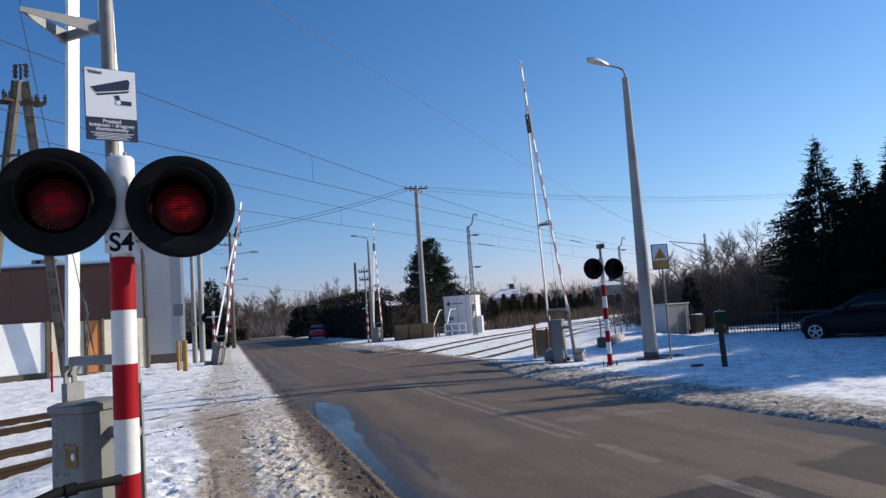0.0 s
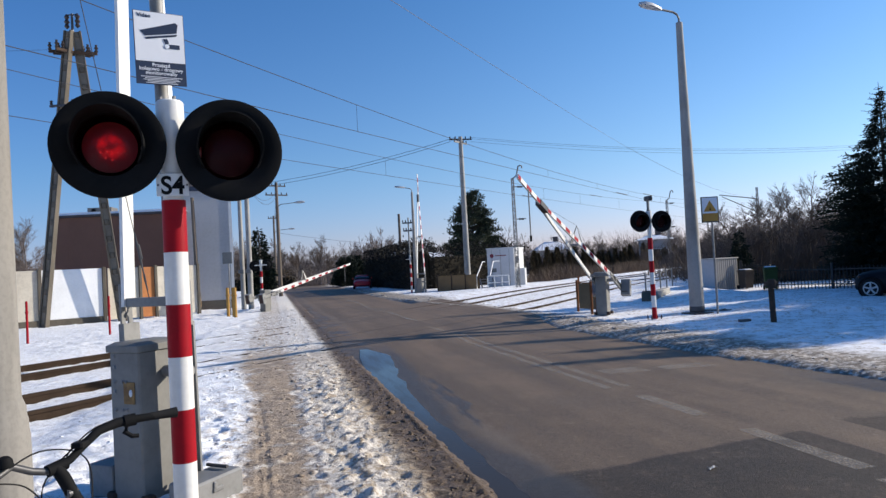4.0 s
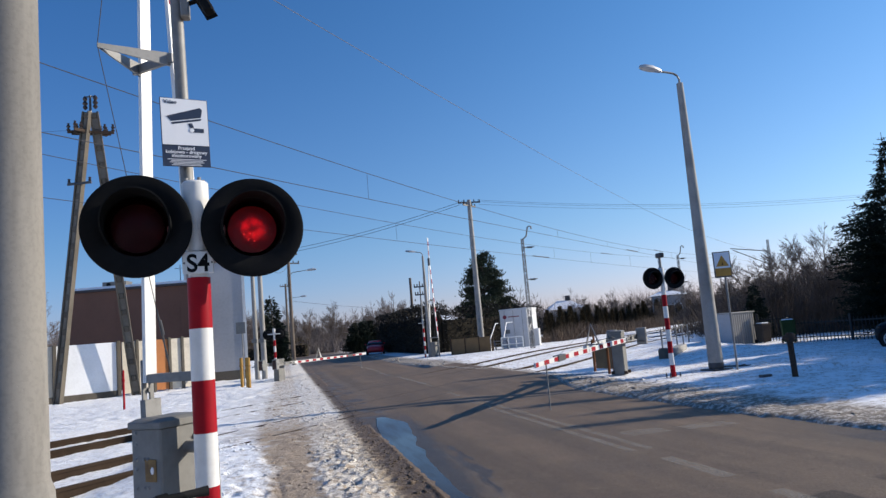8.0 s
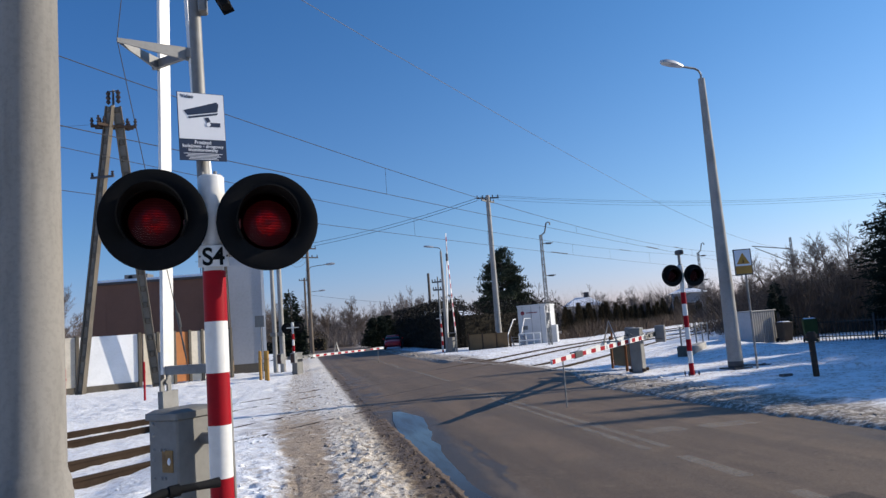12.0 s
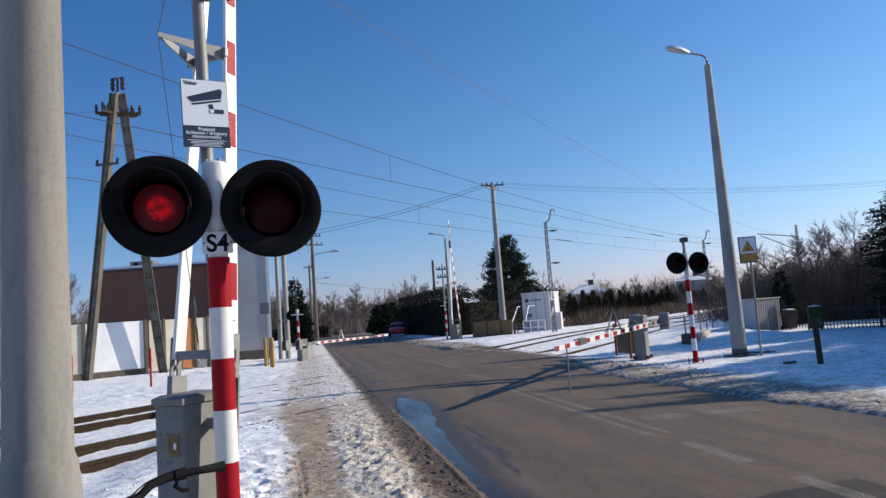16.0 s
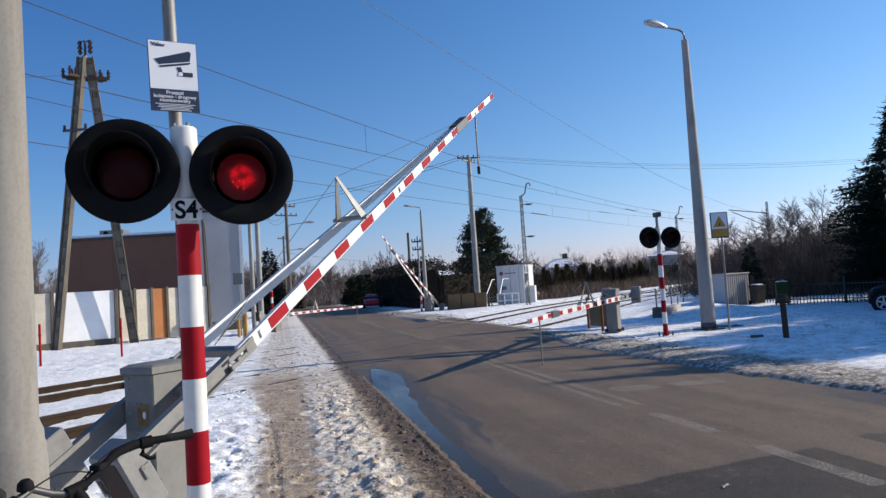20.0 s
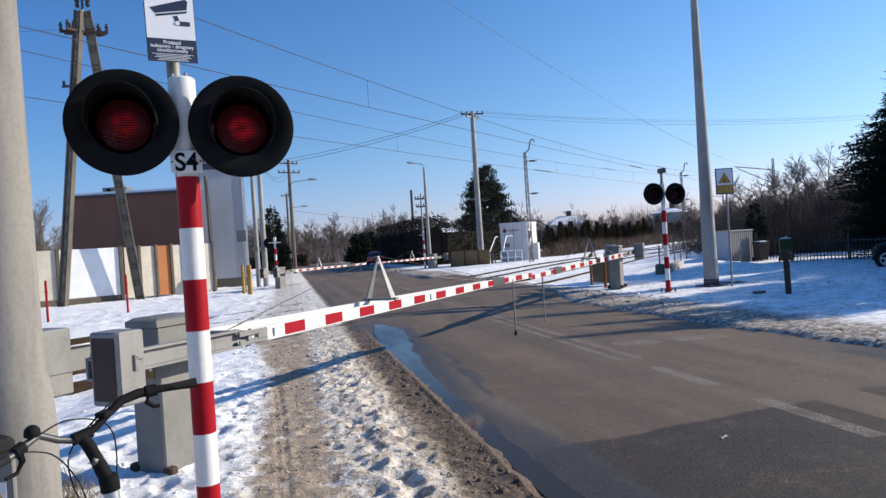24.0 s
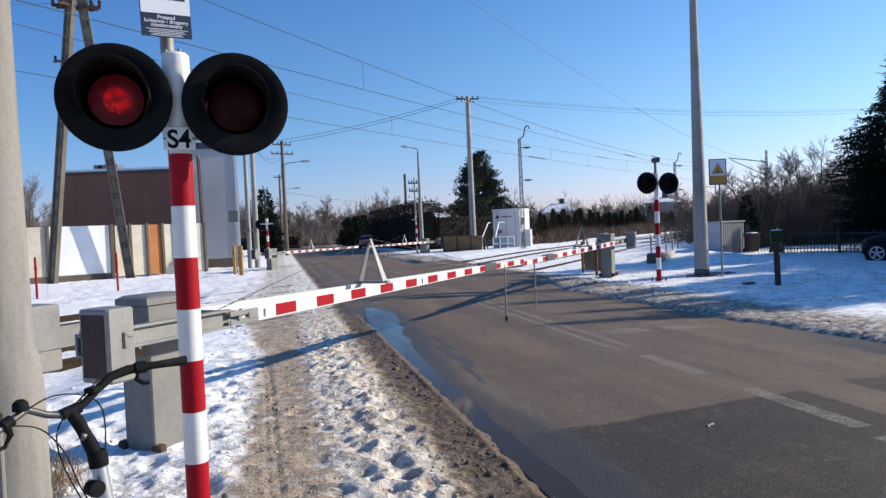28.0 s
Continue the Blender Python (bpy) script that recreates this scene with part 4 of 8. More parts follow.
# the post's lamps look back along the road
S4, LAMPS = crossing_signal(pose(-1.67, 3.555, 0.0, 0, 0, RD_YAW - 84), 2.315, 2.05, 7, 0.274, "red and white banded crossing signal with two black lamps", "S4", live=True)
right_signal, _ = crossing_signal(pose(4.03, 17.75, 0.0, 0, 0, RD_YAW - 92), 2.51, 2.10, 7, 0.29, "red and white crossing signal with a small camera on top")
part("camera_stem", Shape().rod((0, 0, 2.75), (0, 0, 3.08), 0.035, n=12), M_GALV, right_signal)
head = part("camera_head", Shape().box(0, -0.03, 3.03, 0.13, 0.26, 0.12, bev=0.03), M_DARKSTEEL, right_signal, "small grey camera head")
part("camera_window", Shape().lathe([(0, 0.004), (0.04, 0.003), (0.045, 0)][::-1], 16, pose(0, -0.162, 3.09, 90, 0, 0)), M_GLASS_DARK, head)
crossing_signal(pose(-11.35, 33.9, -0.1, 0, 0, RD_YAW + 88), 2.35, 2.05, 7, 0.29, "crossing signal seen from behind beside the footpath")
crossing_signal(pose(-5.35, 46.9, -0.1, 0, 0, RD_YAW + 30), 2.45, 2.1, 7, 0.29, "crossing signal across the tracks turned away")


# ---- barriers ----
def barrier(m, length, turn, label, leg_back=0.62, leg_drop=1.0):
    """A drive cabinet with a two-bar boom along +x; turn: +1 if the striped bar lies on the +y side."""
    br = thing("crossing_barrier", m, label, "barrier", "crossing barriers")
    cx, cy = -0.025, -0.081 * turn
    part("cabinet", Shape().box(cx, cy, -0.03, 0.44, 0.31, 1.15, bev=0.012), M_GALV_DULL, br)
    lid = Shape().box(cx, cy, 1.12, 0.475, 0.345, 0.05, bev=0.006).box(cx, cy, 1.17, 0.46, 0.33, 0.022, top=0.80)
    part("cabinet_lid", lid, M_GALV_DULL, br)
    part("lid_lock", Shape().lathe([(0, 0.02), (0.016, 0.018), (0.018, 0)][::-1], 12, pose(cx + 0.10, cy - 0.157, 1.02, 90, 0, 0)), M_DARKSTEEL, br)
    for x in (-0.19, 0.19):
        for y in (-0.24, 0.24):
            part("anchor_lug", Shape().box(cx + x * 1.05, cy + y * 0.74, -0.01, 0.08, 0.10, 0.085, bev=0.015), M_RUST, br)
    lock = part("latch", Shape().box(-0.249, cy + 0.05 * turn, 0.74, 0.008, 0.115, 0.16, bev=0.003), M_OCHRE, br, "rusty yellow lock plate")
    part("keyhole_cover", Shape().lathe([(0, 0.008), (0.016, 0.006), (0.02, 0)][::-1], 14, pose(-0.253, cy + 0.05 * turn - 0.02, 0.82, 0, -90, 0) @ Matrix.Diagonal((1.4, 0.8, 1, 1))), M_SIGNWHITE, lock)
    for y, z in ((0.10, 1.13), (0.10, 1.05), (0.10, 0.94), (0.10, 0.87), (0.10, 0.73), (0.02, 0.94), (-0.02, 0.94), (0.02, 0.735), (-0.02, 0.735)):
        part("bolt", Shape().lathe([(0, 0.012), (0.009, 0.011), (0.011, 0.005), (0.016, 0.003), (0.017, 0)][::-1], 10, pose(-0.245, cy + y, z - 0.04, 0, -90, 0)), M_GALV, br)
    part("axle", Shape().rod((0.0, -0.33, 0.95), (0.0, 0.33, 0.95), 0.045, n=16), M_GALV, br)
    boom = Shape()
    for y in (-0.29, 0.29):
        o = math.copysign(1, y)
        boom.box(-0.3025, y - 0.018 * o, -0.075, 1.345, 0.018, 0.15)
        for z in (-0.075, 0.055):
            boom.box(-0.3025, y + 0.012 * o, z, 1.345, 0.042, 0.02, bev=0.004)
    boom.box(0.53, 0, -0.03, 0.07, 0.56, 0.07, bev=0.006)
    arm = part("boom", boom, M_GALV, br, "galvanised boom yoke", pose(0, 0, 0.95))
    join = length - 1.5
    for y, nm in ((0.29 * turn, "striped_bar"), (-0.29 * turn, "plain_bar")):
        bar = Shape()
        x0 = 0.50
        h0, h1 = (0.062, 0.050) if y * turn > 0 else (0.052, 0.044)
        e = 0.045 * turn if y * turn > 0 else 0.0
        end = (length, e) if nm == "striped_bar" else (join, 0.0 - 0.012 * turn)
        t = 0.018
        pts = []
        for x, yy, h in ((x0, y, h0), (min(join, end[0]), e if nm == "striped_bar" else end[1], h1)) + (((length, e, h1 * 0.9),) if nm == "striped_bar" else ()):
            pts.append([(x, yy - t, -h), (x, yy + t, -h), (x, yy + t, h), (x, yy - t, h)])
        vs = [p for r in pts for p in r]
        fs = [(0, 1, 2, 3), tuple(4 * (len(pts) - 1) + i for i in (3, 2, 1, 0))]
        for r in range(len(pts) - 1):
            for i in range(4):
                fs.append((4 * r + i, 4 * r + (i + 1) % 4, 4 * r + 4 + (i + 1) % 4, 4 * r + 4 + i))
        bar.add(vs, [q[::-1] for q in fs])
        bo = part(nm, bar, M_WHITE, arm, "white boom bar", smooth=False)
        if nm == "striped_bar":
            stripes = int((length - 0.5) / 0.63)
            for k in range(stripes):
                xa = 0.945 + k * 0.634
                xb = min(xa + 0.295, length - 0.01)
                band = Shape()
                vs = []
                for x in (xa, xb):
                    f = min(max((x - x0) / (join - x0), 0), 1)
                    yy, h = y + (e - y) * f + turn * t, (h0 + (h1 - h0) * f) * 0.82
                    vs += [(x, yy - 0.004, -h), (x, yy + 0.004, -h), (x, yy + 0.004, h), (x, yy - 0.004, h)]
                band.add(vs, [(3, 2, 1, 0), (4, 5, 6, 7), (0, 1, 5, 4), (1, 2, 6, 5), (2, 3, 7, 6), (3, 0, 4, 7)])
                part("red_stripe", band, M_BOOMRED, arm, smooth=False)
            for x in (0.80, 3.95):
                f = (x - x0) / (join - x0)
                part("reflector", Shape().box(x, y + (e - y) * f + 0.03 * turn, -0.035, 0.035, 0.012, 0.07, bev=0.003), M_SIGNWHITE, arm)
    # triangular stay with its tension wire
    bx = 3.02
    f = (bx - 0.62) / (join - 0.62)
    half = 0.29 * (1 - f)
    stay = Shape()
    for y in (-half, half):
        stay.box(0, 0, 0, 0.105, 0.022, math.hypot(half, 0.52), pose(bx, y, 0.05) @ Matrix.Rotation(math.atan2(y, 0.52), 4, "X"), top=0.32)
    stay.box(bx, 0, 0.05, 0.07, 2 * half + 0.1, 0.03)
    part("stay", stay, M_GALV, arm)
    part("stay_wire", Shape().rod((bx, 0, 0.57), (0.56, 0, 0.05), 0.003, n=6).rod((bx, 0, 0.57), (join - 0.2, 0, 0.06), 0.003, n=6), M_WIRE, arm)
    links = Shape()
    for k in range(7):
        a = Vector((0.62 + 0.062 * k, 0, 0.061 + 0.0131 * k))
        links.rod(a, a + Vector((0.062, 0, 0.0131)), 0.0085 if k % 2 else 0.006, n=6)
    links.rod((0.86, 0, 0.104), (0.97, 0, 0.128), 0.013, n=8)
    part("turnbuckle", links, M_DARKSTEEL, arm, "dark chain and turnbuckle")
    for y in (-0.29, 0.29):
        part("hinge_bracket", Shape().box(0.51, y + math.copysign(0.030, y), 0.012, 0.34, 0.018, 0.042, bev=0.006).box(0.51, y + math.copysign(0.030, y), -0.056, 0.34, 0.018, 0.042, bev=0.006)
             .box(0.61, y + math.copysign(0.034, y), -0.03, 0.12, 0.02, 0.06, bev=0.006).rod((0.44, y, -0.005), (0.44, y + math.copysign(0.055, y), -0.005), 0.020, n=10), M_GALV, arm)
    part("tip_clamp", Shape().box(join - 0.12, 0.02 * turn, -0.062, 0.5, 0.13, 0.124, bev=0.01), M_DARKSTEEL if turn else M_GALV, arm)
    for y in (-0.36, 0.36):
        near = y * turn > 0
        gx, gy, gl = (-0.865, 1.19 * y, 0.205) if near else (-0.81, 1.14 * y, 0.25)
        cw = Shape().box(gx, gy, -0.235, gl, 0.27, 0.47, bev=0.016)
        # thin plate: rust brown with the end face's shade put into the colour
        part("shaded_end", Shape().box(gx - gl / 2 - 0.002, gy, -0.20, 0.006, 0.21, 0.40, bev=0.003), M_CWBROWN, arm, "rust-brown end face, darkened for shade")
        side_y = gy + math.copysign(0.135, y)
        part("cast_lug", Shape().box(gx + 0.02, side_y, -0.02, 0.035, 0.03, 0.10, pose(0, 0, 0), bev=0.008).box(gx + 0.045, side_y, 0.045, 0.07, 0.03, 0.03, bev=0.008), M_GALV, arm)
        part("counterweight", cw, M_GALV, arm, "slab counterweight")
        part("counterweight_bolt", Shape().rod((-0.81, y * 1.12 - 0.11, -0.06), (-0.81, y * 1.12 + 0.11, -0.06), 0.020, n=8).rod((-0.88, y * 1.12 - 0.10, -0.14), (-0.88, y * 1.12 + 0.10, -0.14), 0.014, n=8).rod((-0.74, y * 1.12 - 0.10, -0.14), (-0.74, y * 1.12 + 0.10, -0.14), 0.014, n=8), M_DARKSTEEL, arm)
    rod = part("support_leg", Shape().rod((0, 0, 0), (0, 0, -0.85), 0.014, n=8), M_GALV, arm, "hinged support leg", pose(length - leg_back, 0.06 * turn, 0))
    rod.data.materials.append(M_RUBBER)
    foot = Shape().rod((0, 0, 0.12 - leg_drop), (0, 0, -leg_drop), 0.024, n=10)
    me = Shape().rod((0, 0, 0.0), (0, 0, 0.10 - leg_drop), 0.014, n=8).add(foot.v, foot.f).mesh("support_leg", M_GALV)
    me.materials.append(M_RUBBER)
    for poly in me.polygons:
        poly.material_index = 1 if poly.center.z < 0.13 - leg_drop else 0
    rod.data = me
    return arm, rod, pose(length - leg_back, 0.06 * turn, 0)


NEAR = barrier(pose(-2.60, 5.19, 0.0, 0, 0, U_YAW), 8.10, -1, "galvanised crossing barrier with a striped two-bar boom", 0.97)
RIGHT = barrier(pose(3.20, 19.95, 0.08, 0, 0, U_YAW + 180), 7.45, 1, "crossing barrier in the snow beyond the road", 0.60, 1.07)
FARL = barrier(pose(-10.75, 32.8, -0.15, 0, 0, U_YAW), 7.4, -1, "crossing barrier across the tracks by the footpath")
FARR = barrier(pose(-4.60, 46.1, -0.15, 0, 0, U_YAW + 180), 7.2, 1, "crossing barrier across the tracks by the hedge")


# ---- posts, signs and boxes near the camera ----
def cctv_pole():
    po = thing("camera_pole", pose(-1.753, 3.755, 0.0, 0, -1.0, RD_YAW - 90), "slim grey steel pole with a surveillance camera", "pole")
    part("pole", Shape().rod((0, 0, 2.05), (0, 0, 4.6), 0.037, 0.035, n=24), M_GALV, po)
    for z in (2.16, 2.46):
        part("pole_clamp", Shape().rod((0, 0, z), (0.19, -0.135, z), 0.022, n=10).rod((0, 0, z - 0.03), (0, 0, z + 0.03), 0.046, n=20), M_GALV, po)
    part("junction_box", Shape().box(0.052, -0.03, 3.62, 0.05, 0.08, 0.22, bev=0.008), M_GALV, po)
    part("bracket", Shape().rod((0.07, -0.03, 3.71), (0.135, -0.06, 3.72), 0.014, n=10), M_BLACK, po)
    cam_m = pose(0.165, -0.09, 3.69, -20, -24, 0)
    body = part("surveillance_camera", Shape().box(0, 0, -0.09, 0.058, 0.065, 0.13, bev=0.012), M_BLACK, po, "black surveillance camera", cam_m)
    part("sun_shield", Shape().box(0, 0.036, -0.10, 0.07, 0.008, 0.155, bev=0.003), M_BLACK, body)
    return po


def video_sign():
    w, h = 0.262, 0.400
    sg = thing("video_sign", pose(-1.752, 3.655, 2.700, 0, -1.0, RD_YAW - 71), "white and navy video surveillance sign on the pole", "sign")
    part("plate", Shape().box(0, 0, 0, w, 0.004, h, bev=0.002), M_SIGNNAVY, sg, "navy sign plate", smooth=False)
    part("white_field", Shape().box(0, -0.004, 0.125, w - 0.008, 0.003, h - 0.129), M_SIGNWHITE, sg, smooth=False)
    front = pose(0, -0.0065, 0, 90, 0, 0)

    def flat(name, pts):
        part(name, Shape().prism(pts, 0, 0.0012, front), M_SIGNNAVY, sg, smooth=False)

    flat("camera_body", [(-0.100, 0.290), (-0.075, 0.262), (0.090, 0.292), (0.098, 0.338), (0.086, 0.350)])
    flat("camera_rail", [(-0.076, 0.255), (-0.070, 0.245), (0.086, 0.274), (0.094, 0.286)])
    flat("camera_neck", [(0.016, 0.252), (0.038, 0.256), (0.048, 0.230), (0.028, 0.224)])
    flat("camera_mount", [(0.032, 0.226), (0.102, 0.226), (0.102, 0.202), (0.032, 0.202)])
    for x, z, r in ((0.036, 0.214, 0.016),):
        part("joint", Shape().lathe([(0, 0.0028), (r * 0.75, 0.0028), (r * 0.76, 0)][::-1], 16, pose(x, -0.0065, z, 90, 0, 0)), M_SIGNWHITE, sg)
    written("Video", 0.030, pose(-0.076, -0.0072, 0.365, 90, 0, 0), M_SIGNNAVY, sg)
    for text, z in (("Przejazd", 0.098), ("kolejowo - drogowy", 0.076), ("monitorowany", 0.054)):
        written(text, 0.0275, pose(0, -0.0032, z, 90, 0, 0), M_SIGNWHITE, sg)
    for k in range(5):
        part("small_print", Shape().box(0.0, -0.0025, 0.040 - k * 0.0082, 0.215 - 0.03 * (k % 2) - 0.012 * k, 0.001, 0.0028), M_SIGNWHITE, sg, smooth=False)
    return sg


def concrete_pole():
    po = thing("concrete_pole", pose(-2.264, 2.9, 0.0), "thick pale concrete lamp pole with a stepped collar", "pole")
    prof = [(0.185, -0.1), (0.178, 0.90), (0.176, 0.98), (0.172, 1.0), (0.170, 1.045), (0.165, 1.06), (0.163, 1.10), (0.150, 1.135), (0.146, 1.15), (0.138, 2.0), (0.128, 3.2), (0.105, 8.0), (0.0, 8.0)]
    part("shaft", Shape().lathe(prof, 40), M_POLE, po)
    d = pose(0, 0, 0, 0, 0, -76)
    part("service_door", Shape().box(0.168, 0, 0.30, 0.03, 0.15, 0.55, d, bev=0.006), M_GALV_DULL, po, "grey steel service door")
    stk = part("warning_sticker", Shape().box(0.185, 0, 0.63, 0.003, 0.085, 0.085, d), M_SIGNWHITE, po, "white sticker with a yellow triangle", smooth=False)
    part("triangle", Shape().prism([(-0.03, 0), (0.03, 0), (0, 0.052)], 0, 0.002, d @ pose(0.188, 0, 0.645, 90, 0, 90)), M_YELLOW, stk, smooth=False)
    return po


def pole_concrete():
    ma, nt, bs = nodes_of("pitted_concrete")
    vec = coords(nt)
    n1, n2 = grain(nt, vec, 2.2, 5), grain(nt, vec, 45, 3)
    vo = nt.nodes.new("ShaderNodeTexVoronoi")
    vo.inputs["Scale"].default_value = 34
    nt.links.new(vec, vo.inputs["Vector"])
    pits = maths(nt, "SUBTRACT", 1.0, ramp(nt, maths(nt, "ADD", vo.outputs["Distance"], maths(nt, "MULTIPLY", n1, 0.25)), 0.16, 0.30))
    streaks = grain(nt, coords(nt, (1, 1, 0.12)), 7, 4)
    col = mixed(nt, (0.225, 0.213, 0.193), (0.135, 0.128, 0.115), maths(nt, "ADD", maths(nt, "MULTIPLY", ramp(nt, streaks, 0.40, 0.66), 0.6), maths(nt, "MULTIPLY", ramp(nt, n2, 0.45, 0.65), 0.25)))
    col = mixed(nt, col, (0.20, 0.19, 0.175), maths(nt, "MULTIPLY", pits, 0.45))
    nt.links.new(col, bs.inputs["Base Color"])
    bs.inputs["Roughness"].default_value = 0.85
    bumped(nt, bs, maths(nt, "SUBTRACT", maths(nt, "MULTIPLY", n2, 0.5), maths(nt, "MULTIPLY", pits, 0.5)), 0.3, 0.003)
    return ma


M_POLE = pole_concrete()
cctv_pole()
video_sign()
concrete_pole()


def bicycle():
    bk = thing("bicycle", pose(-1.35, 2.13, 0.0), "black and silver trekking bicycle leaning against the concrete pole", "bicycle")
    fwd, side = Vector((0.89, -0.456, 0)), Vector((0.456, 0.89, 0))
    bar = [(-0.185, -0.31, 1.035), (-0.165, -0.23, 1.052), (-0.15, -0.175, 1.075), (-0.14, -0.13, 1.09), (-0.11, -0.085, 1.062), (-0.09, -0.05, 1.05), (-0.065, -0.02, 1.052), (-0.05, 0.02, 1.068), (-0.03, 0.06, 1.10),
           (-0.005, 0.11, 1.138), (0.03, 0.165, 1.150), (0.08, 0.215, 1.152), (0.165, 0.285, 1.152)]
    part("handlebar", Shape().tube(bar[:7], 0.0115, 14), M_DARKSTEEL, bk)
    part("handlebar", Shape().tube(bar[6:], [0.013] * 3 + [0.016, 0.017, 0.014, 0.013], 14), M_BLACK, bk, "black right half of the handlebar")
    for a, b in (((0.085, 0.22, 1.152), (0.178, 0.297, 1.153)), ((-0.167, -0.235, 1.051), (-0.195, -0.35, 1.028))):
        a, b = Vector(a), Vector(b)
        part("grip", Shape().tube([a.lerp(b, k / 8) for k in range(9)], [0.014, 0.0135, 0.014, 0.0145, 0.015, 0.0155, 0.0165, 0.018, 0.019], 14), M_RUBBER, bk)
    part("lever_clamp", Shape().rod((0.045, 0.18, 1.150), (0.072, 0.206, 1.152), 0.021, n=14), M_BLACK, bk)
    part("lever_clamp", Shape().rod((-0.152, -0.185, 1.072), (-0.160, -0.215, 1.060), 0.019, n=14), M_BLACK, bk)
    part("stem", Shape().tube([(-0.070, -0.022, 1.052), (-0.052, -0.016, 1.022), (-0.036, -0.011, 0.985), (-0.018, -0.006, 0.94), (-0.004, -0.001, 0.90)], [0.019, 0.021, 0.020, 0.023, 0.022], 14), M_BLACK, bk)
    part("stem_joint", Shape().rod((-0.033, -0.030, 0.972), (-0.022, -0.002, 0.972), 0.014, n=14), M_DARKSTEEL, bk)
    part("stem_clamp", Shape().rod((-0.085, -0.045, 1.049), (-0.057, 0.008, 1.060), 0.0195, n=16), M_BLACK, bk)
    part("headset", Shape().lathe([(0.022, 0.035), (0.030, 0.028), (0.031, 0.0), (0.029, -0.02)][::-1], 18, pose(0.002, 0, 0.885, 0, -8, 0)), M_BLACK, bk)
    part("head_tube", Shape().rod((0.003, 0, 0.872), (0.035, -0.012, 0.70), 0.0245, n=20), M_SILVER, bk, "silver-blue head tube")
    part("bell", Shape().lathe([(0.0, 0.030), (0.014, 0.028), (0.022, 0.018), (0.024, 0.0), (0.0, 0.0)][::-1], 18, pose(-0.142, -0.155, 1.098, 10, 5, 0)), M_BLACK, bk)
    part("display", Shape().box(-0.03, 0.045, 1.10, 0.04, 0.05, 0.018, bev=0.005), M_BLACK, bk, "small black display")
    part("brake_lever", Shape().tube([(0.055, 0.19, 1.145), (0.05, 0.175, 1.115), (0.07, 0.185, 1.098), (0.085, 0.20, 1.096)], [0.012, 0.010, 0.008, 0.007], 8), M_BLACK, bk)
    part("brake_lever", Shape().tube([(-0.156, -0.20, 1.06), (-0.150, -0.195, 1.03), (-0.155, -0.215, 1.00), (-0.165, -0.25, 0.995)], [0.012, 0.010, 0.007, 0.006], 8), M_BLACK, bk)
    loops = (((-0.15, -0.19, 1.07), (-0.10, -0.06, 1.115), (-0.03, 0.05, 1.075), (0.02, 0.02, 0.97), (0.01, -0.03, 0.72)),
             ((-0.15, -0.20, 1.06), (-0.12, -0.10, 1.02), (-0.08, -0.05, 0.93), (-0.03, -0.06, 0.83), (0.03, -0.05, 0.70)),
             ((0.05, 0.185, 1.15), (-0.02, 0.08, 1.13), (-0.10, -0.03, 1.02), (-0.09, -0.05, 0.90), (0.0, -0.05, 0.72)),
             ((0.04, 0.17, 1.155), (-0.01, 0.10, 1.15), (-0.05, 0.03, 1.10), (-0.06, 0.01, 1.07), (-0.06, -0.02, 1.06)))
    for pts in loops:
        q = [Vector(p) for p in pts]
        out = []
        for k in range(len(q) - 1):
            a, b, c, d = q[max(k - 1, 0)], q[k], q[k + 1], q[min(k + 2, len(q) - 1)]
            for i in range(6):
                t = i / 6
                out.append(0.5 * ((2 * b) + (c - a) * t + (2 * a - 5 * b + 4 * c - d) * t * t + (3 * b - a - 3 * c + d) * t ** 3))
        out.append(q[-1])
        part("cable", Shape().tube(out, 0.0026, 6), M_RUBBER, bk)
    part("front_lamp", Shape().lathe([(0.0, -0.03), (0.024, -0.022), (0.028, 0.012), (0.026, 0.022), (0, 0.026)][::-1], 18, pose(0.02, -0.06, 0.815, 90, 0, 60)), M_BLACK, bk)
    crown = Vector((0.038, -0.013, 0.69))
    front = Vector((0.10, -0.051, 0.345)) + fwd * 0.04
    rear = front - fwd * 1.08
    rear.z = 0.345

    def wheel(c):
        mw = Matrix.Translation(c) @ Matrix(((fwd.x, 0, -fwd.y, 0), (fwd.y, 0, fwd.x, 0), (0, 1, 0, 0), (0, 0, 0, 1)))
        ty = part("tyre", Shape().lathe([(0.335 + 0.020 * math.cos(a), 0.020 * math.sin(a)) for a in [2 * math.pi * i / 8 for i in range(9)]], 40, mw), M_RUBBER, bk)
        part("rim", Shape().lathe([(0.318, -0.011), (0.300, -0.009), (0.300, 0.009), (0.318, 0.011)], 40, mw), M_SILVER, ty)
        sp = Shape()
        for k in range(18):
            a = 2 * math.pi * k / 18
            sp.rod(mw @ Vector((0.02 * math.cos(a + 1), 0.02 * math.sin(a + 1), 0.02 * (-1) ** k)), mw @ Vector((0.302 * math.cos(a), 0.302 * math.sin(a), 0)), 0.0014, n=4)
        part("spoke_set", sp, M_SILVER, ty)

    wheel(front)
    wheel(rear)
    ax = side * 0.055
    for s in (-1, 1):
        part("fork_blade", Shape().tube([crown + ax * 0.6 * s, crown + ax * s + Vector((0.01, 0, -0.05)), front + ax * s], [0.015, 0.014, 0.009], 10), M_SILVER, bk)
    bb = front - fwd * 0.72
    bb.z = 0.29
    seat = bb - fwd * 0.28
    seat.z = 0.90
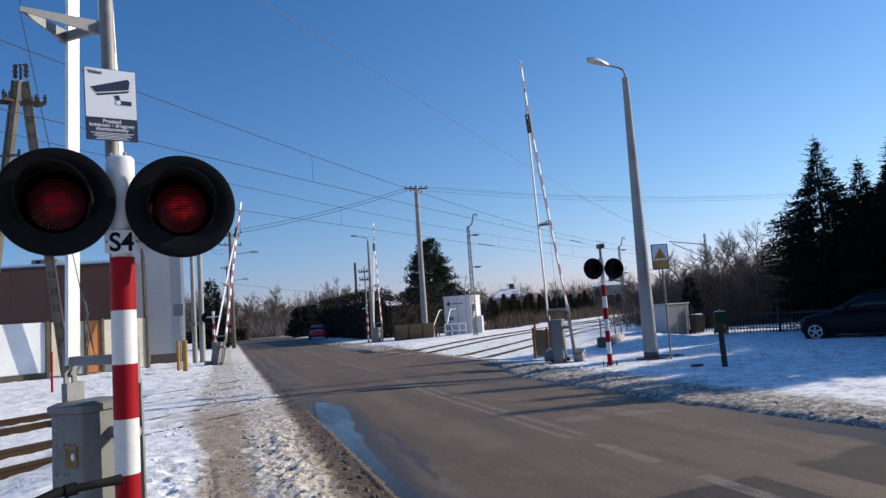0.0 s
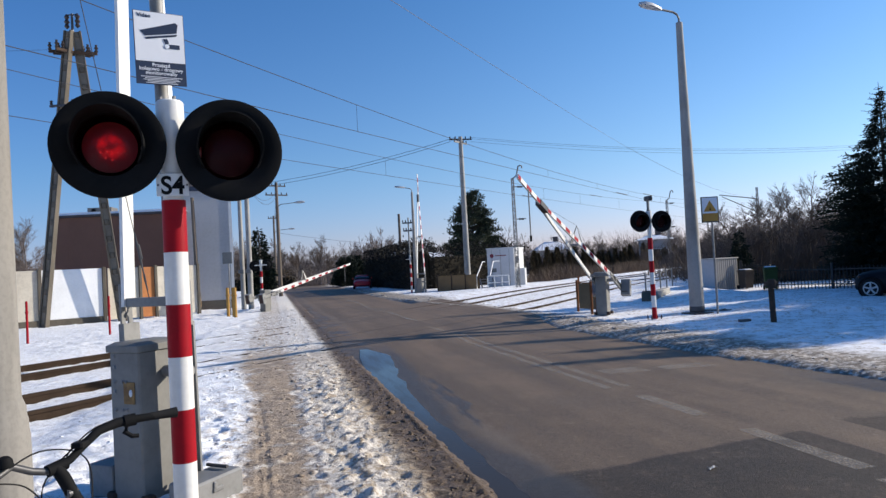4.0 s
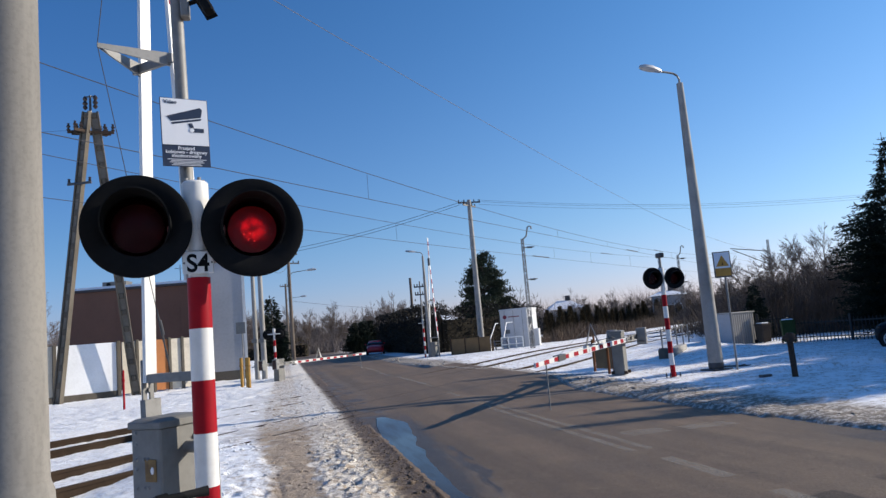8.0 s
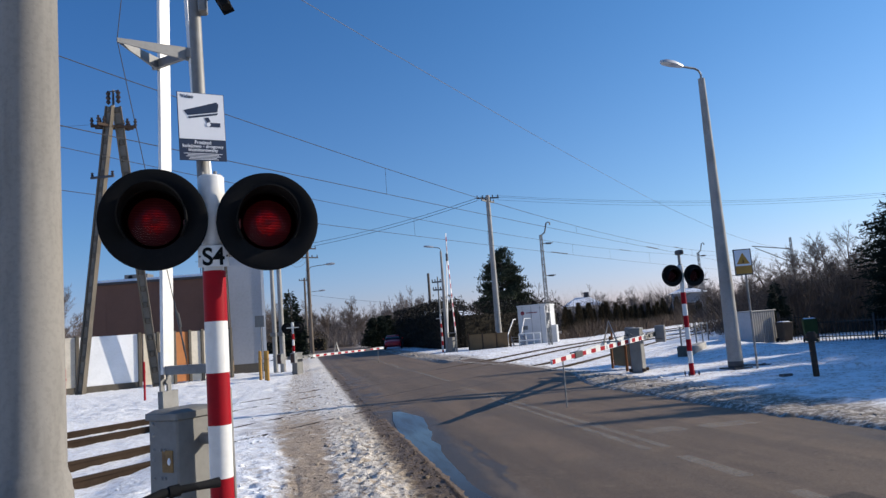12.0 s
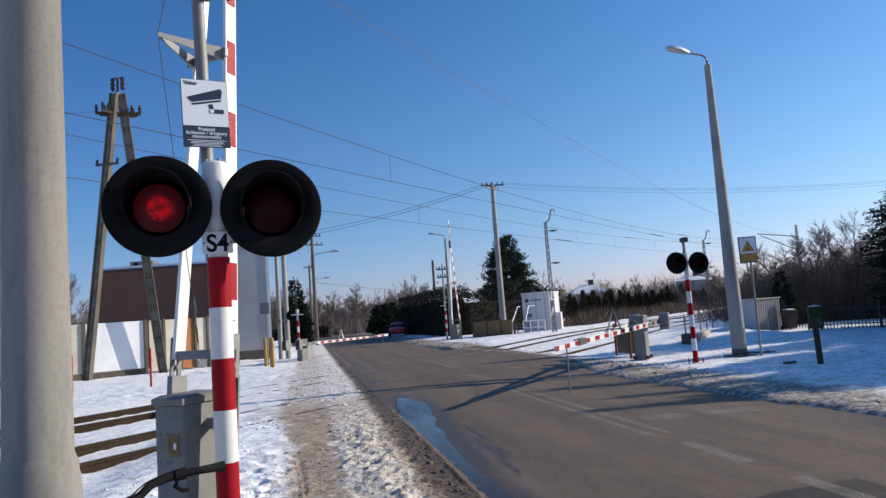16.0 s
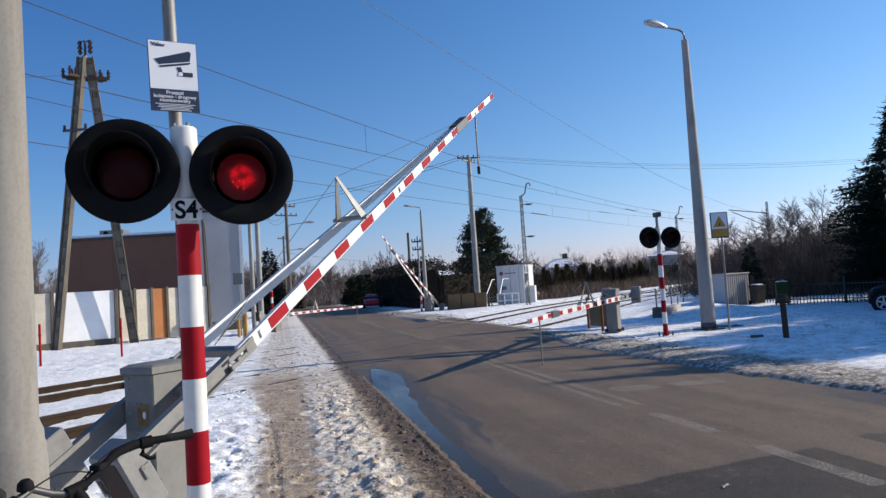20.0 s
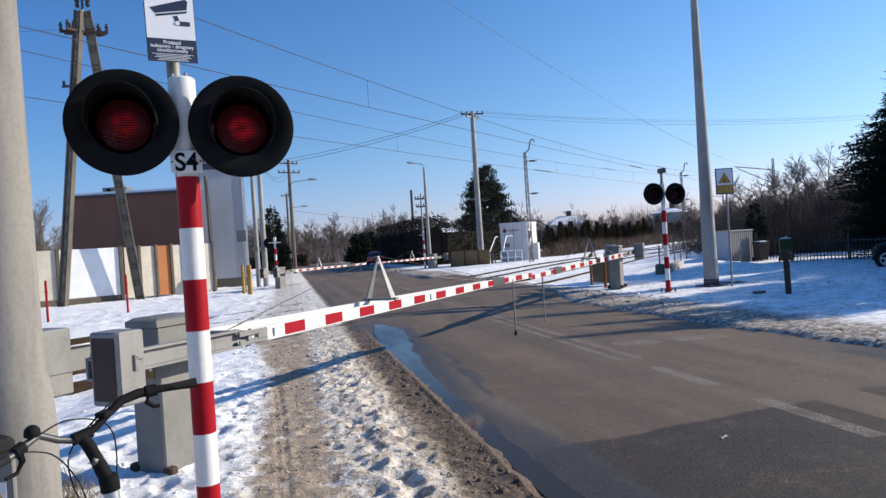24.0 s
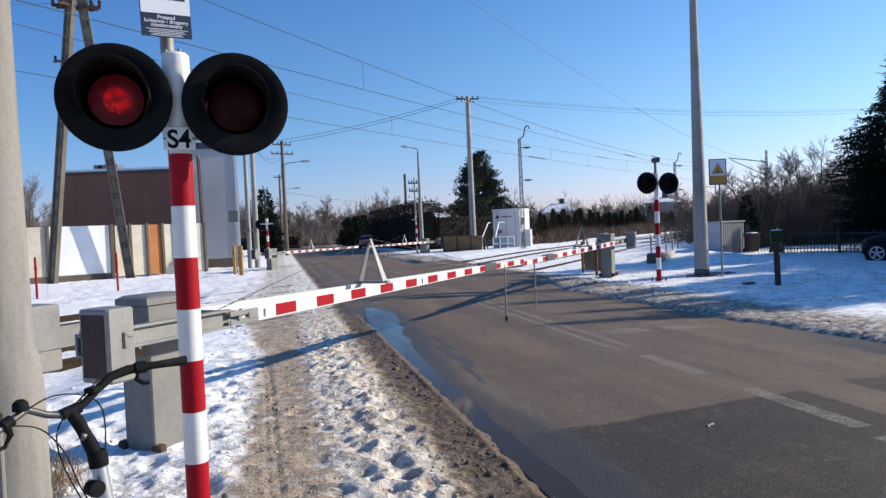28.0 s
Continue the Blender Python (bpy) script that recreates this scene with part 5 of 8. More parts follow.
    part("frame", Shape().rod((0.03, -0.01, 0.72), bb, 0.02, n=12).rod((0.034, -0.011, 0.70), bb.lerp(seat, 0.22), 0.017, n=12).rod(bb, bb.lerp(seat, 0.9), 0.015, n=12)
         .rod(bb, rear, 0.010, n=8).rod(bb.lerp(seat, 0.6), rear, 0.009, n=8), M_SILVER, bk)
    part("saddle", Shape().box(0, 0, 0, 0.26, 0.15, 0.06, Matrix.Translation(seat) @ pose(0, 0, 0, 0, 0, -27), bev=0.025), M_RUBBER, bk)


M_SILVER = surface("silver_paint", (0.36, 0.38, 0.41), (0.29, 0.30, 0.32), 0.35, 0.5, 20, 2, 0.03, 0.001)
bicycle()


# ---- road furniture beyond the road ----
def street_lamp(m, height, arm, tilt, base=0.15, top=0.075, label="tall concrete street lamp with a curved arm", dark=False):
    lp = thing("street_lamp", m, label, "street lamp", "street lamps")
    mat = M_CONCRETE if not dark else M_WOOD
    part("pole", Shape().lathe([(base * 1.16, -0.1), (base * 1.10, 0.9), (base, 2.2), (top, height), (0, height + 0.01)], 16), mat, lp)
    if not dark:
        part("footing", Shape().box(0, 0, -0.02, base * 3.6, base * 3.4, 0.13, bev=0.01), M_DARKSTEEL, lp)
        part("base_band", Shape().lathe([(base * 1.13, 0.10), (base * 1.17, 0.11), (base * 1.16, 0.26), (base * 1.12, 0.27)], 16), M_DARKSTEEL, lp, "dark stained band")
    pts = [(0, 0, height - 0.1), (0, 0, height + 0.12), (0.06, 0, height + 0.22), (0.18, 0, height + 0.27), (arm, 0, height + 0.27 + tilt * 0.6)]
    part("arm", Shape().tube(pts, 0.028, 10), M_GALV, lp)
    hd = Shape()
    hm = pose(arm, 0, height + 0.27 + tilt * 0.6, 0, -8, 0)
    rows = [(-0.04, 0.05, 0.05), (0.08, 0.085, 0.07), (0.30, 0.14, 0.085), (0.52, 0.125, 0.08), (0.64, 0.05, 0.05)]
    vs, fs = [], []
    for x, w, h in rows:
        vs += [(x, -w, -0.02), (x, -w * 0.7, h * 0.8), (x, 0, h), (x, w * 0.7, h * 0.8), (x, w, -0.02), (x, 0, -0.05 if w > 0.06 else -0.03)]
    for r in range(len(rows) - 1):
        for i in range(6):
            j = (i + 1) % 6
            fs.append((r * 6 + i, r * 6 + j, r * 6 + 6 + j, r * 6 + 6 + i))
    fs += [tuple(range(5, -1, -1)), tuple(24 + i for i in range(6))]
    part("lamp_head", Shape().add(vs, [f[::-1] for f in fs], hm), M_LAMPHEAD, lp, "pale metal lamp head")
    return lp


M_LAMPHEAD = surface("lamp_head_metal", (0.55, 0.55, 0.54), (0.40, 0.40, 0.40), 0.45, 0.3, 15, 3, 0.03, 0.002)
street_lamp(pose(5.36, 18.72, 0.0, 0, 0, 206), 7.80, 0.62, 0.06, 0.165, 0.085)
street_lamp(pose(-4.98, 46.6, -0.15, 0, 0, 190), 7.0, 0.5, 0.1, 0.13, 0.07, "concrete street lamp across the tracks")


def warning_sign():
    sg = thing("warning_sign", pose(5.72, 18.2, 0.0, 0, 0, 3), "white warning sign with a yellow triangle and panel", "sign")
    part("post", Shape().rod((0, 0, -0.1), (0.0, 0, 2.6), 0.026, n=12), M_GALV, sg)
    pl = part("plate", Shape().box(-0.05, -0.035, 2.42, 0.45, 0.012, 0.66, bev=0.02), M_DARKSTEEL, sg, "grey rear frame")
    part("white_face", Shape().box(-0.05, -0.046, 2.455, 0.39, 0.006, 0.60), M_SIGNWHITE, pl, smooth=False)
    part("yellow_panel", Shape().box(-0.05, -0.052, 2.455, 0.39, 0.004, 0.20), M_YELLOW, pl, smooth=False)
    part("triangle", Shape().prism([(-0.215, 0), (0.115, 0), (-0.05, 0.285)], 0, 0.003, pose(0, -0.0525, 2.70, 90, 0, 0)), M_YELLOW, pl, smooth=False)
    part("symbol", Shape().prism([(-0.07, 0), (-0.03, 0), (-0.05, 0.09)], 0, 0.003, pose(0, -0.0565, 2.735, 90, 0, 0)), M_BLACK, pl, smooth=False)
    part("base_plate", Shape().box(0.05, 0, 0.0, 0.7, 0.25, 0.05, bev=0.01), M_DARKSTEEL, sg)


def gas_post():
    po = thing("gas_post", pose(6.06, 15.55, 0.0, 0, 0, 10), "dark steel standpipe with a tee on top", "standpipe")
    part("pipe", Shape().rod((0, 0, -0.1), (-0.02, 0, 0.98), 0.062, n=16), M_RUST, po)
    part("collar", Shape().lathe([(0.062, 0.80), (0.095, 0.83), (0.10, 0.95), (0.07, 1.0), (0.0, 1.0)], 16), M_RUST, po)
    part("tee", Shape().rod((-0.15, 0, 0.90), (0.13, 0, 0.90), 0.052, n=14), M_RUST, po)


def wheelie_bin(m, label="green plastic wheelie bin with snow on its lid", plastic=None, scale=1.0):
    b = thing("wheelie_bin", m @ Matrix.Scale(scale, 4), label, "bin", "wheelie bins")
    plastic = plastic or M_GREENBIN
    part("body", Shape().box(0, 0, 0.06, 0.44, 0.50, 0.82, top=1.18, bev=0.03), plastic, b)
    part("lid", Shape().box(0, 0.01, 0.88, 0.55, 0.62, 0.07, top=0.9, bev=0.02), plastic, b)
    part("handle_bar", Shape().rod((-0.22, 0.33, 0.86), (0.22, 0.33, 0.86), 0.018, n=8), plastic, b)
    part("snow_cap", Shape().box(0, 0.01, 0.95, 0.44, 0.46, 0.03, top=0.8, bev=0.012), M_SNOWROOF, b)
    for x in (-0.24, 0.24):
        part("wheel", Shape().rod((x - 0.03, 0.26, 0.1), (x + 0.03, 0.26, 0.1), 0.1, n=14), M_RUBBER, b)


M_BROWNBIN = surface("faded_brown_plastic", (0.075, 0.060, 0.048), (0.045, 0.037, 0.030), 0.8, 0, 30, 3, 0.05, 0.002, spec=0.2)
M_GREENBIN = surface("green_plastic", (0.050, 0.066, 0.020), (0.034, 0.046, 0.015), 0.85, 0, 30, 3, 0.05, 0.002, spec=0.2)


def shed():
    sh = thing("metal_shed", pose(9.72, 30.9, 0.05, 0, 0, 30), "low grey sheet-metal shed in the snow", "shed")
    part("wall", Shape().box(0, 0, -0.1, 1.35, 1.2, 1.42), M_GREYWALL, sh, smooth=False)
    for k in range(11):
        part("rib", Shape().box(-0.62 + k * 0.124, -0.615, 0.0, 0.06, 0.03, 1.30), M_PANEL_GREY, sh, smooth=False)
    part("roof", Shape().box(0, 0, 1.32, 1.46, 1.32, 0.05, bev=0.01), M_PANEL_GREY, sh)


M_PANEL_GREY = surface("grey_sheet", (0.36, 0.35, 0.33), (0.27, 0.26, 0.25), 0.6, 0.1, 10, 1, 0.05, 0.003)
warning_sign()
gas_post()
wheelie_bin(pose(10.75, 30.2, 0.06, 0, 0, 20), "faded grey-brown wheelie bin beside the shed", M_BROWNBIN, 0.86)
wheelie_bin(pose(10.95, 28.1, 0.08, 0, 0, -15), scale=0.95)
shed()


def picket_fence(a, b, height, label):
    a, b = Vector(a), Vector(b)
    n = int((b - a).length / 0.13)
    d = (b - a).normalized()
    yaw = math.degrees(math.atan2(d.y, d.x))
    fe = thing("picket_fence", pose(a.x, a.y, a.z, 0, 0, yaw), label, "fence")
    ln = (b - a).length
    for z in (0.18, height - 0.12):
        part("rail", Shape().box(ln / 2, 0, z, ln, 0.03, 0.04), M_BLACKPAINT, fe, smooth=False)
    picket = Shape().box(0, 0, 0.02, 0.028, 0.02, height, bev=0.004).mesh("picket", M_BLACKPAINT, False)
    for k in range(n):
        part("picket", picket, None, fe, m=pose(k * 0.13 + 0.06, 0, 0))
    post = Shape().box(0, 0, -0.1, 0.09, 0.09, height + 0.25, bev=0.01).mesh("post", M_BLACKPAINT)
    for k in range(int(ln / 2.4) + 1):
        part("post", post, None, fe, m=pose(k * 2.4, 0, 0))


M_BLACKPAINT = surface("black_painted_steel", (0.018, 0.018, 0.02), (0.03, 0.03, 0.03), 0.5, 0.2, 30, 2, 0.05, 0.001)
picket_fence((11.2, 28.8, 0.05), (15.0, 24.4, 0.05), 0.85, "black steel picket fence behind the snowy verge")
picket_fence((10.72, 30.62, 0.05), (12.2, 30.78, 0.05), 1.05, "short run of black picket fence beside the shed")


def guard_rail():
    gr = thing("guard_rail", pose(5.7, 26.2, 0.0, 0, 0, U_YAW), "grey pipe posts strung with wire along the tracks", "guard rail")
    for k in range(5):
        part("post", Shape().rod((k * 1.8, 0, -0.1), (k * 1.8, 0, 1.05), 0.03, n=10), M_GALV, gr)
    for z in (0.60, 1.02):
        part("wire", Shape().rod((0, 0, z), (7.2, 0, z), 0.007, n=6), M_GALV, gr)
    cu = thing("culvert", pose(5.52, 25.0, -0.02, 0, 0, U_YAW), "low concrete culvert edge half under snow", "culvert")
    part("slab", Shape().box(2.0, -0.05, 0, 3.9, 0.3, 0.38, bev=0.03), M_CONCRETE, cu)
    part("head_wall", Shape().box(-0.1, 0.05, 0, 0.32, 0.34, 0.46, bev=0.09), M_CONCRETE_OLD, cu)


guard_rail()


def marker_post(m, height, material, label, r=0.035, group="marker posts"):
    mp = thing("marker_post", m, label, "post", group)
    part("stake", Shape().rod((0, 0, -0.1), (0, 0, height), r, n=10), material, mp)
    part("tip", Shape().lathe([(r, height), (r * 0.8, height + 0.02), (0, height + 0.03)], 10), material, mp)
    part("collar", Shape().lathe([(r, height * 0.72), (r * 1.3, height * 0.73), (r * 1.3, height * 0.77), (r, height * 0.78)], 10), material, mp)


for x, y in ((-13.98, 20.07), (-12.63, 22.22)):
    marker_post(pose(x, y, 0), 1.27, M_RED, "slim red marker post in the snow")
M_RUSTPOST = surface("orange_rust", (0.20, 0.078, 0.030), (0.12, 0.046, 0.020), 0.85, 0, 35, 3, 0.1, 0.002, spec=0.2)
for x, y in ((2.88, 20.5), (2.68, 22.1), (3.13, 21.2), (3.35, 27.0)):
    marker_post(pose(x, y, 0), 1.0, M_RUSTPOST, "rusty red steel marker post", 0.04)
for x, y in ((-10.81, 28.75), (-11.05, 29.2), (-11.45, 29.6)):
    marker_post(pose(x, y, 0), 1.25, M_OCHREPOST, "ochre painted marker post beside the path", 0.07)
ob = thing("sheet_screen", pose(2.70, 22.06, 0.03, 0, 0, -63), "ochre sheet screen between rusty posts", "screen")
part("sheet", Shape().box(0.48, 0, 0.10, 0.86, 0.02, 0.78), M_MESHFENCE, ob, smooth=False)
part("edge_bar", Shape().box(0.48, 0, 0.885, 0.9, 0.03, 0.03), M_RUSTPOST, ob, smooth=False)
ob = thing("board", pose(6.0, 19.25, terrain(6.0, 19.25) - 0.005, 0, 0, -35), "dark wet board lying on the snow beside the lamp", "board")
part("plank", Shape().box(0, 0, 0, 0.80, 0.20, 0.035, bev=0.006), M_DARKSTEEL, ob)
part("cleat", Shape().box(0.22, 0, 0.035, 0.05, 0.19, 0.02, bev=0.004), M_DARKSTEEL, ob)
ob = thing("timber_block", pose(5.6, 16.0, 0.02, 0, 0, 12), "dark timber block lying on the snow", "block")
part("block", Shape().box(0, 0, 0, 0.26, 0.12, 0.10, bev=0.01), M_DARKSTEEL, ob)


def loft(rows):
    """A closed skin through rows of equal point counts."""
    n = len(rows[0])
    sh = Shape()
    for r in rows:
        sh.v += [tuple(p) for p in r]
    for k in range(len(rows) - 1):
        for i in range(n):
            j = (i + 1) % n
            sh.f.append((k * n + i, k * n + n + i, k * n + n + j, k * n + j))
    sh.f += [tuple(range(n)), tuple((len(rows) - 1) * n + i for i in range(n - 1, -1, -1))]
    return sh


def car(m, paint, label, length=4.2, width=1.72, height=1.45):
    """A hatchback with its nose along -x, standing on z = 0."""
    c = thing("car", m, label, "car", "cars")
    hw = width / 2
    L0, L1 = -length / 2, length / 2

    def ring(x, z0, z1, w, crown=0.05):
        pts = []
        for u, v in ((-0.86, 0.0), (-0.97, 0.10), (-1.0, 0.35), (-0.985, 0.62), (-0.93, 0.86), (-0.80, 0.97), (-0.4, 1.0)):
            pts.append((u, v))
        pts += [(-u, v) for u, v in pts[::-1]]
        return [Vector((x, u * hw * w, z0 + (z1 - z0) * v + crown * (1 - u * u) * v)) for u, v in pts]

    body = [ring(L0, 0.34, 0.60, 0.70), ring(L0 + 0.05, 0.26, 0.68, 0.82), ring(L0 + 0.18, 0.21, 0.74, 0.93), ring(L0 + 0.45, 0.19, 0.80, 0.98), ring(L0 + 0.9, 0.19, 0.87, 1.0), ring(L0 + 1.2, 0.19, 0.91, 1.0),
            ring(0.0, 0.18, 0.93, 1.0), ring(L1 - 1.0, 0.19, 0.95, 1.0), ring(L1 - 0.35, 0.22, 0.95, 0.97), ring(L1 - 0.10, 0.26, 0.90, 0.92), ring(L1, 0.34, 0.76, 0.82)]
    part("body", loft(body), paint, c, smooth="all")

    def hoop(x, z, w, base):
        return [Vector((x, u * hw, 0.90 + (z - 0.90) * v)) for u, v in ((-base, 0), (-(base * 0.5 + w * 0.5), 0.5), (-w, 0.9), (-w * 0.85, 0.985), (-w * 0.4, 1.0), (w * 0.4, 1.0), (w * 0.85, 0.985), (w, 0.9), (base * 0.5 + w * 0.5, 0.5), (base, 0))]

    cab = [(L0 + 0.95, 0.93, 0.86, 0.88), (L0 + 1.3, 1.14, 0.80, 0.93), (L0 + 1.7, height - 0.10, 0.75, 0.94), (L0 + 2.1, height - 0.02, 0.74, 0.94), (L1 - 1.3, height, 0.74, 0.94), (L1 - 0.75, height - 0.05, 0.73, 0.94), (L1 - 0.4, height - 0.22, 0.74, 0.92), (L1 - 0.12, 0.95, 0.80, 0.86)]
    part("windows", loft([hoop(*q) for q in cab]), M_CARGLASS, c, "dark glazing", smooth="all")
    roof = [[Vector((x, u * hw * 0.70, z + 0.012 + 0.02 * (1 - u * u))) for u in (-1, -0.6, -0.2, 0.2, 0.6, 1)] + [Vector((x, u * hw * 0.70, z - 0.02)) for u in (1, 0, -1)]
            for x, z in ((L0 + 1.72, height - 0.09), (L0 + 2.1, height - 0.015), (L1 - 1.3, height), (L1 - 0.72, height - 0.05))]
    part("roof", loft(roof), paint, c, smooth="all")
    for x in (L0 + 0.46, L1 - 0.66):
        for s in (-1, 1):
            y = s * (hw - 0.065)
            w = part("wheel", Shape().lathe([(0.0, -0.1), (0.285, -0.1), (0.30, -0.07), (0.30, 0.07), (0.285, 0.1), (0, 0.1)], 28, pose(x, y, 0.30, 90, 0, 0)), M_RUBBER, c, "black tyre")
            rim = Shape().lathe([(0.0, 0.100), (0.05, 0.118), (0.052, 0.10)][::-1], 16, pose(x, y, 0.30, -90 * s, 0, 0))
            rim.lathe([(0.170, 0.095), (0.178, 0.116), (0.205, 0.112), (0.208, 0.095)][::-1], 24, pose(x, y, 0.30, -90 * s, 0, 0))
            for k in range(5):
                rim.box(0.11, 0, 0.096, 0.15, 0.052, 0.018, pose(x, y, 0.30, -90 * s, 0, 0) @ pose(0, 0, 0, 0, 0, 72 * k + 18), bev=0.006)
            part("rim", rim, M_RIM, w, "five-spoke alloy rim")
            part("wheel_arch", Shape().lathe([(0.31, 0.04), (0.31, 0.072), (0.35, 0.072), (0.36, 0.04)], 24, pose(x, y, 0.315, -90 * s, 0, 0)), M_BLACK, c)
    for s in (-1, 1):
        part("headlight", Shape().box(L0 + 0.16, s * (hw - 0.24), 0.60, 0.12, 0.26, 0.12, bev=0.04), M_CARGLASS, c)
        part("tail_light", Shape().box(L1 - 0.06, s * (hw - 0.20), 0.70, 0.09, 0.16, 0.22, bev=0.03), M_RED, c)
        part("mirror", Shape().box(L0 + 1.35, s * (hw + 0.06), 0.95, 0.10, 0.16, 0.12, bev=0.03), paint, c)
    for x in (L1 - 0.03, L0 + 0.06):
        part("bumper", Shape().box(x, 0, 0.26, 0.10, width * 0.78, 0.18, bev=0.04), M_BLACK, c)
    return c


M_SIGNBLUE = surface("sign_blue", (0.02, 0.07, 0.26), (0.02, 0.05, 0.20), 0.5, 0, 20, 3, 0)
M_CARGLASS = surface("car_glass", (0.008, 0.009, 0.011), (0.012, 0.013, 0.015), 0.2, 0, 5, 1, 0, spec=0.35)
M_RIM = surface("alloy_rim", (0.55, 0.55, 0.54), (0.40, 0.40, 0.40), 0.45, 0.3, 20, 4, 0)
M_CARDARK = surface("dark_blue_car_paint", (0.006, 0.007, 0.010), (0.009, 0.010, 0.013), 0.5, 0.0, 8, 1, 0, spec=0.16)
M_CARRED = surface("red_car_paint", (0.62, 0.02, 0.03), (0.42, 0.012, 0.02), 0.3, 0.0, 8, 1, 0)
ps = thing("parking_sign", pose(-13.3, 79.5, 0.0, 0, 0, 10), "small blue road sign on a grey post by the evergreens", "sign")
part("post", Shape().rod((0, 0.03, -0.1), (0, 0.03, 2.75), 0.03, n=8), M_GALV, ps)
pl = part("plate", Shape().box(0, 0, 2.1, 0.52, 0.02, 0.66, bev=0.008), M_SIGNBLUE, ps)
part("symbol", Shape().box(0, -0.014, 2.25, 0.16, 0.008, 0.36), M_SIGNWHITE, pl, "pale symbol", smooth=False)
car(pose(13.33, 21.67, 0.0, 0, 0, -38), M_CARDARK, "dark parked hatchback on the snowy verge")
car(pose(-12.7, 68.5, 0.05, 0, 0, 100), M_CARRED, "red hatchback parked by the roadside", 3.8, 1.72, 1.30)
car(pose(-33.0, 112.0, 0.05, 0, 0, -72), M_CARDARK, "dark car far down the road", 4.3, 1.75, 1.5)


# ---- across the tracks, right of the road ----
def lattice_mast(m, height, label, neck=True, brackets=((6.4, 1), (4.4, 1)), gantry=False):
    ms = thing("catenary_mast", m, label, "mast", "catenary masts")
    b, t = 0.105, 0.06
    for sx in (-1, 1):
        for sy in (-1, 1):
            part("chord", Shape().rod((sx * b, sy * b, -0.2), (sx * t, sy * t, height), 0.024, 0.020, n=6), M_GALV, ms)
    lac = Shape()
    n = 16
    for k in range(n):
        z0, z1 = height * k / n, height * (k + 1) / n
        w0, w1 = b + (t - b) * z0 / height, b + (t - b) * z1 / height
        s = 1 if k % 2 else -1
        for q in (-1, 1):
            lac.rod((s * w0, q * w0, z0), (-s * w1, q * w1, z1), 0.012, n=4).rod((q * w0, s * w0, z0), (q * w1, -s * w1, z1), 0.012, n=4)
    part("lacing", lac, M_GALV, ms)
    if neck:
        part("horn", Shape().tube([(0, 0, height - 0.05), (0.16, 0, height + 0.05), (0.28, 0, height + 0.15), (0.42, 0, height + 0.72), (0.55, 0, height + 0.78), (0.66, 0, height + 0.74), (0.66, 0, height + 0.60)], 0.045, 8), M_GALV, ms)
    for z, s in brackets:
        part("bracket", Shape().rod((0.08, 0, z), (0.75 * s, 0, z + 0.02), 0.03, n=8), M_GALV, ms)
        ins = Shape()
        for k in range(5):
            x = s * (0.30 + k * 0.07)
            ins.rod((x, 0, z), (x + 0.03 * s, 0, z), 0.06, n=10)
        part("insulator", ins, M_INSULATOR, ms, "brown ceramic insulator")
    if gantry:
        part("cantilever", Shape().rod((0, 0, 6.2), (-3.2, 0, 6.7), 0.04, n=8).rod((0, 0, 5.0), (-3.0, 0, 6.55), 0.035, n=8), M_GALV, ms)
    return ms


M_INSULATOR = surface("brown_ceramic", (0.03, 0.02, 0.018), (0.018, 0.013, 0.012), 0.4, 0, 20, 2, 0)
lattice_mast(pose(1.68, 43.0, 0, 0, 0, 20), 6.95, "lattice steel catenary mast beside the container")
lattice_mast(pose(15.25, 60.0, -0.3, 0, 0, 20), 6.7, "slim catenary mast far along the tracks")
lattice_mast(pose(23.5, 62.0, 0, 0, 0, 0), 7.2, "catenary mast with a cantilever above the bushes", False, (), True)
lattice_mast(pose(34.0, 110.0, 0, 0, 0, 0), 7.5, "distant catenary mast above the bushes", False, (), True)


def power_pole(m, height, label, arms, material=None, r0=0.19, r1=0.11, lamp=None):
    po = thing("power_pole", m, label, "pole", "power poles")
    mat = material or M_CONCRETE
    part("shaft", Shape().lathe([(r0, -0.2), (r1, height), (0, height + 0.02)], 14), mat, po)
    for z, w, yaw in arms:
        am = pose(0, 0, z, 0, 0, yaw)
        a = part("crossarm", Shape().box(0, 0, -0.05, 2 * w, 0.09, 0.10, am), M_DARKSTEEL, po)
        for x in (-w * 0.93, -w * 0.45, w * 0.45, w * 0.93):
            part("insulator", Shape().lathe([(0.03, 0.05), (0.055, 0.09), (0.03, 0.13), (0.05, 0.17), (0.03, 0.22), (0, 0.24)], 8, am @ pose(x, 0, 0)), M_INSULATOR, a)
    if lamp:
        z, reach, yaw = lamp
        lm = pose(0, 0, z, 0, 0, yaw)
        arm = part("lamp_arm", Shape().tube([(0, 0, 0), (0.3, 0, 0.22), (reach, 0, 0.33)], 0.03, 8, lm), M_GALV, po)
        part("lamp_head", Shape().tube([(reach - 0.05, 0, 0.32), (reach + 0.12, 0, 0.34), (reach + 0.5, 0, 0.36), (reach + 0.75, 0, 0.34)], [0.05, 0.09, 0.11, 0.04], 10, lm), M_LAMPHEAD, arm)
    return po


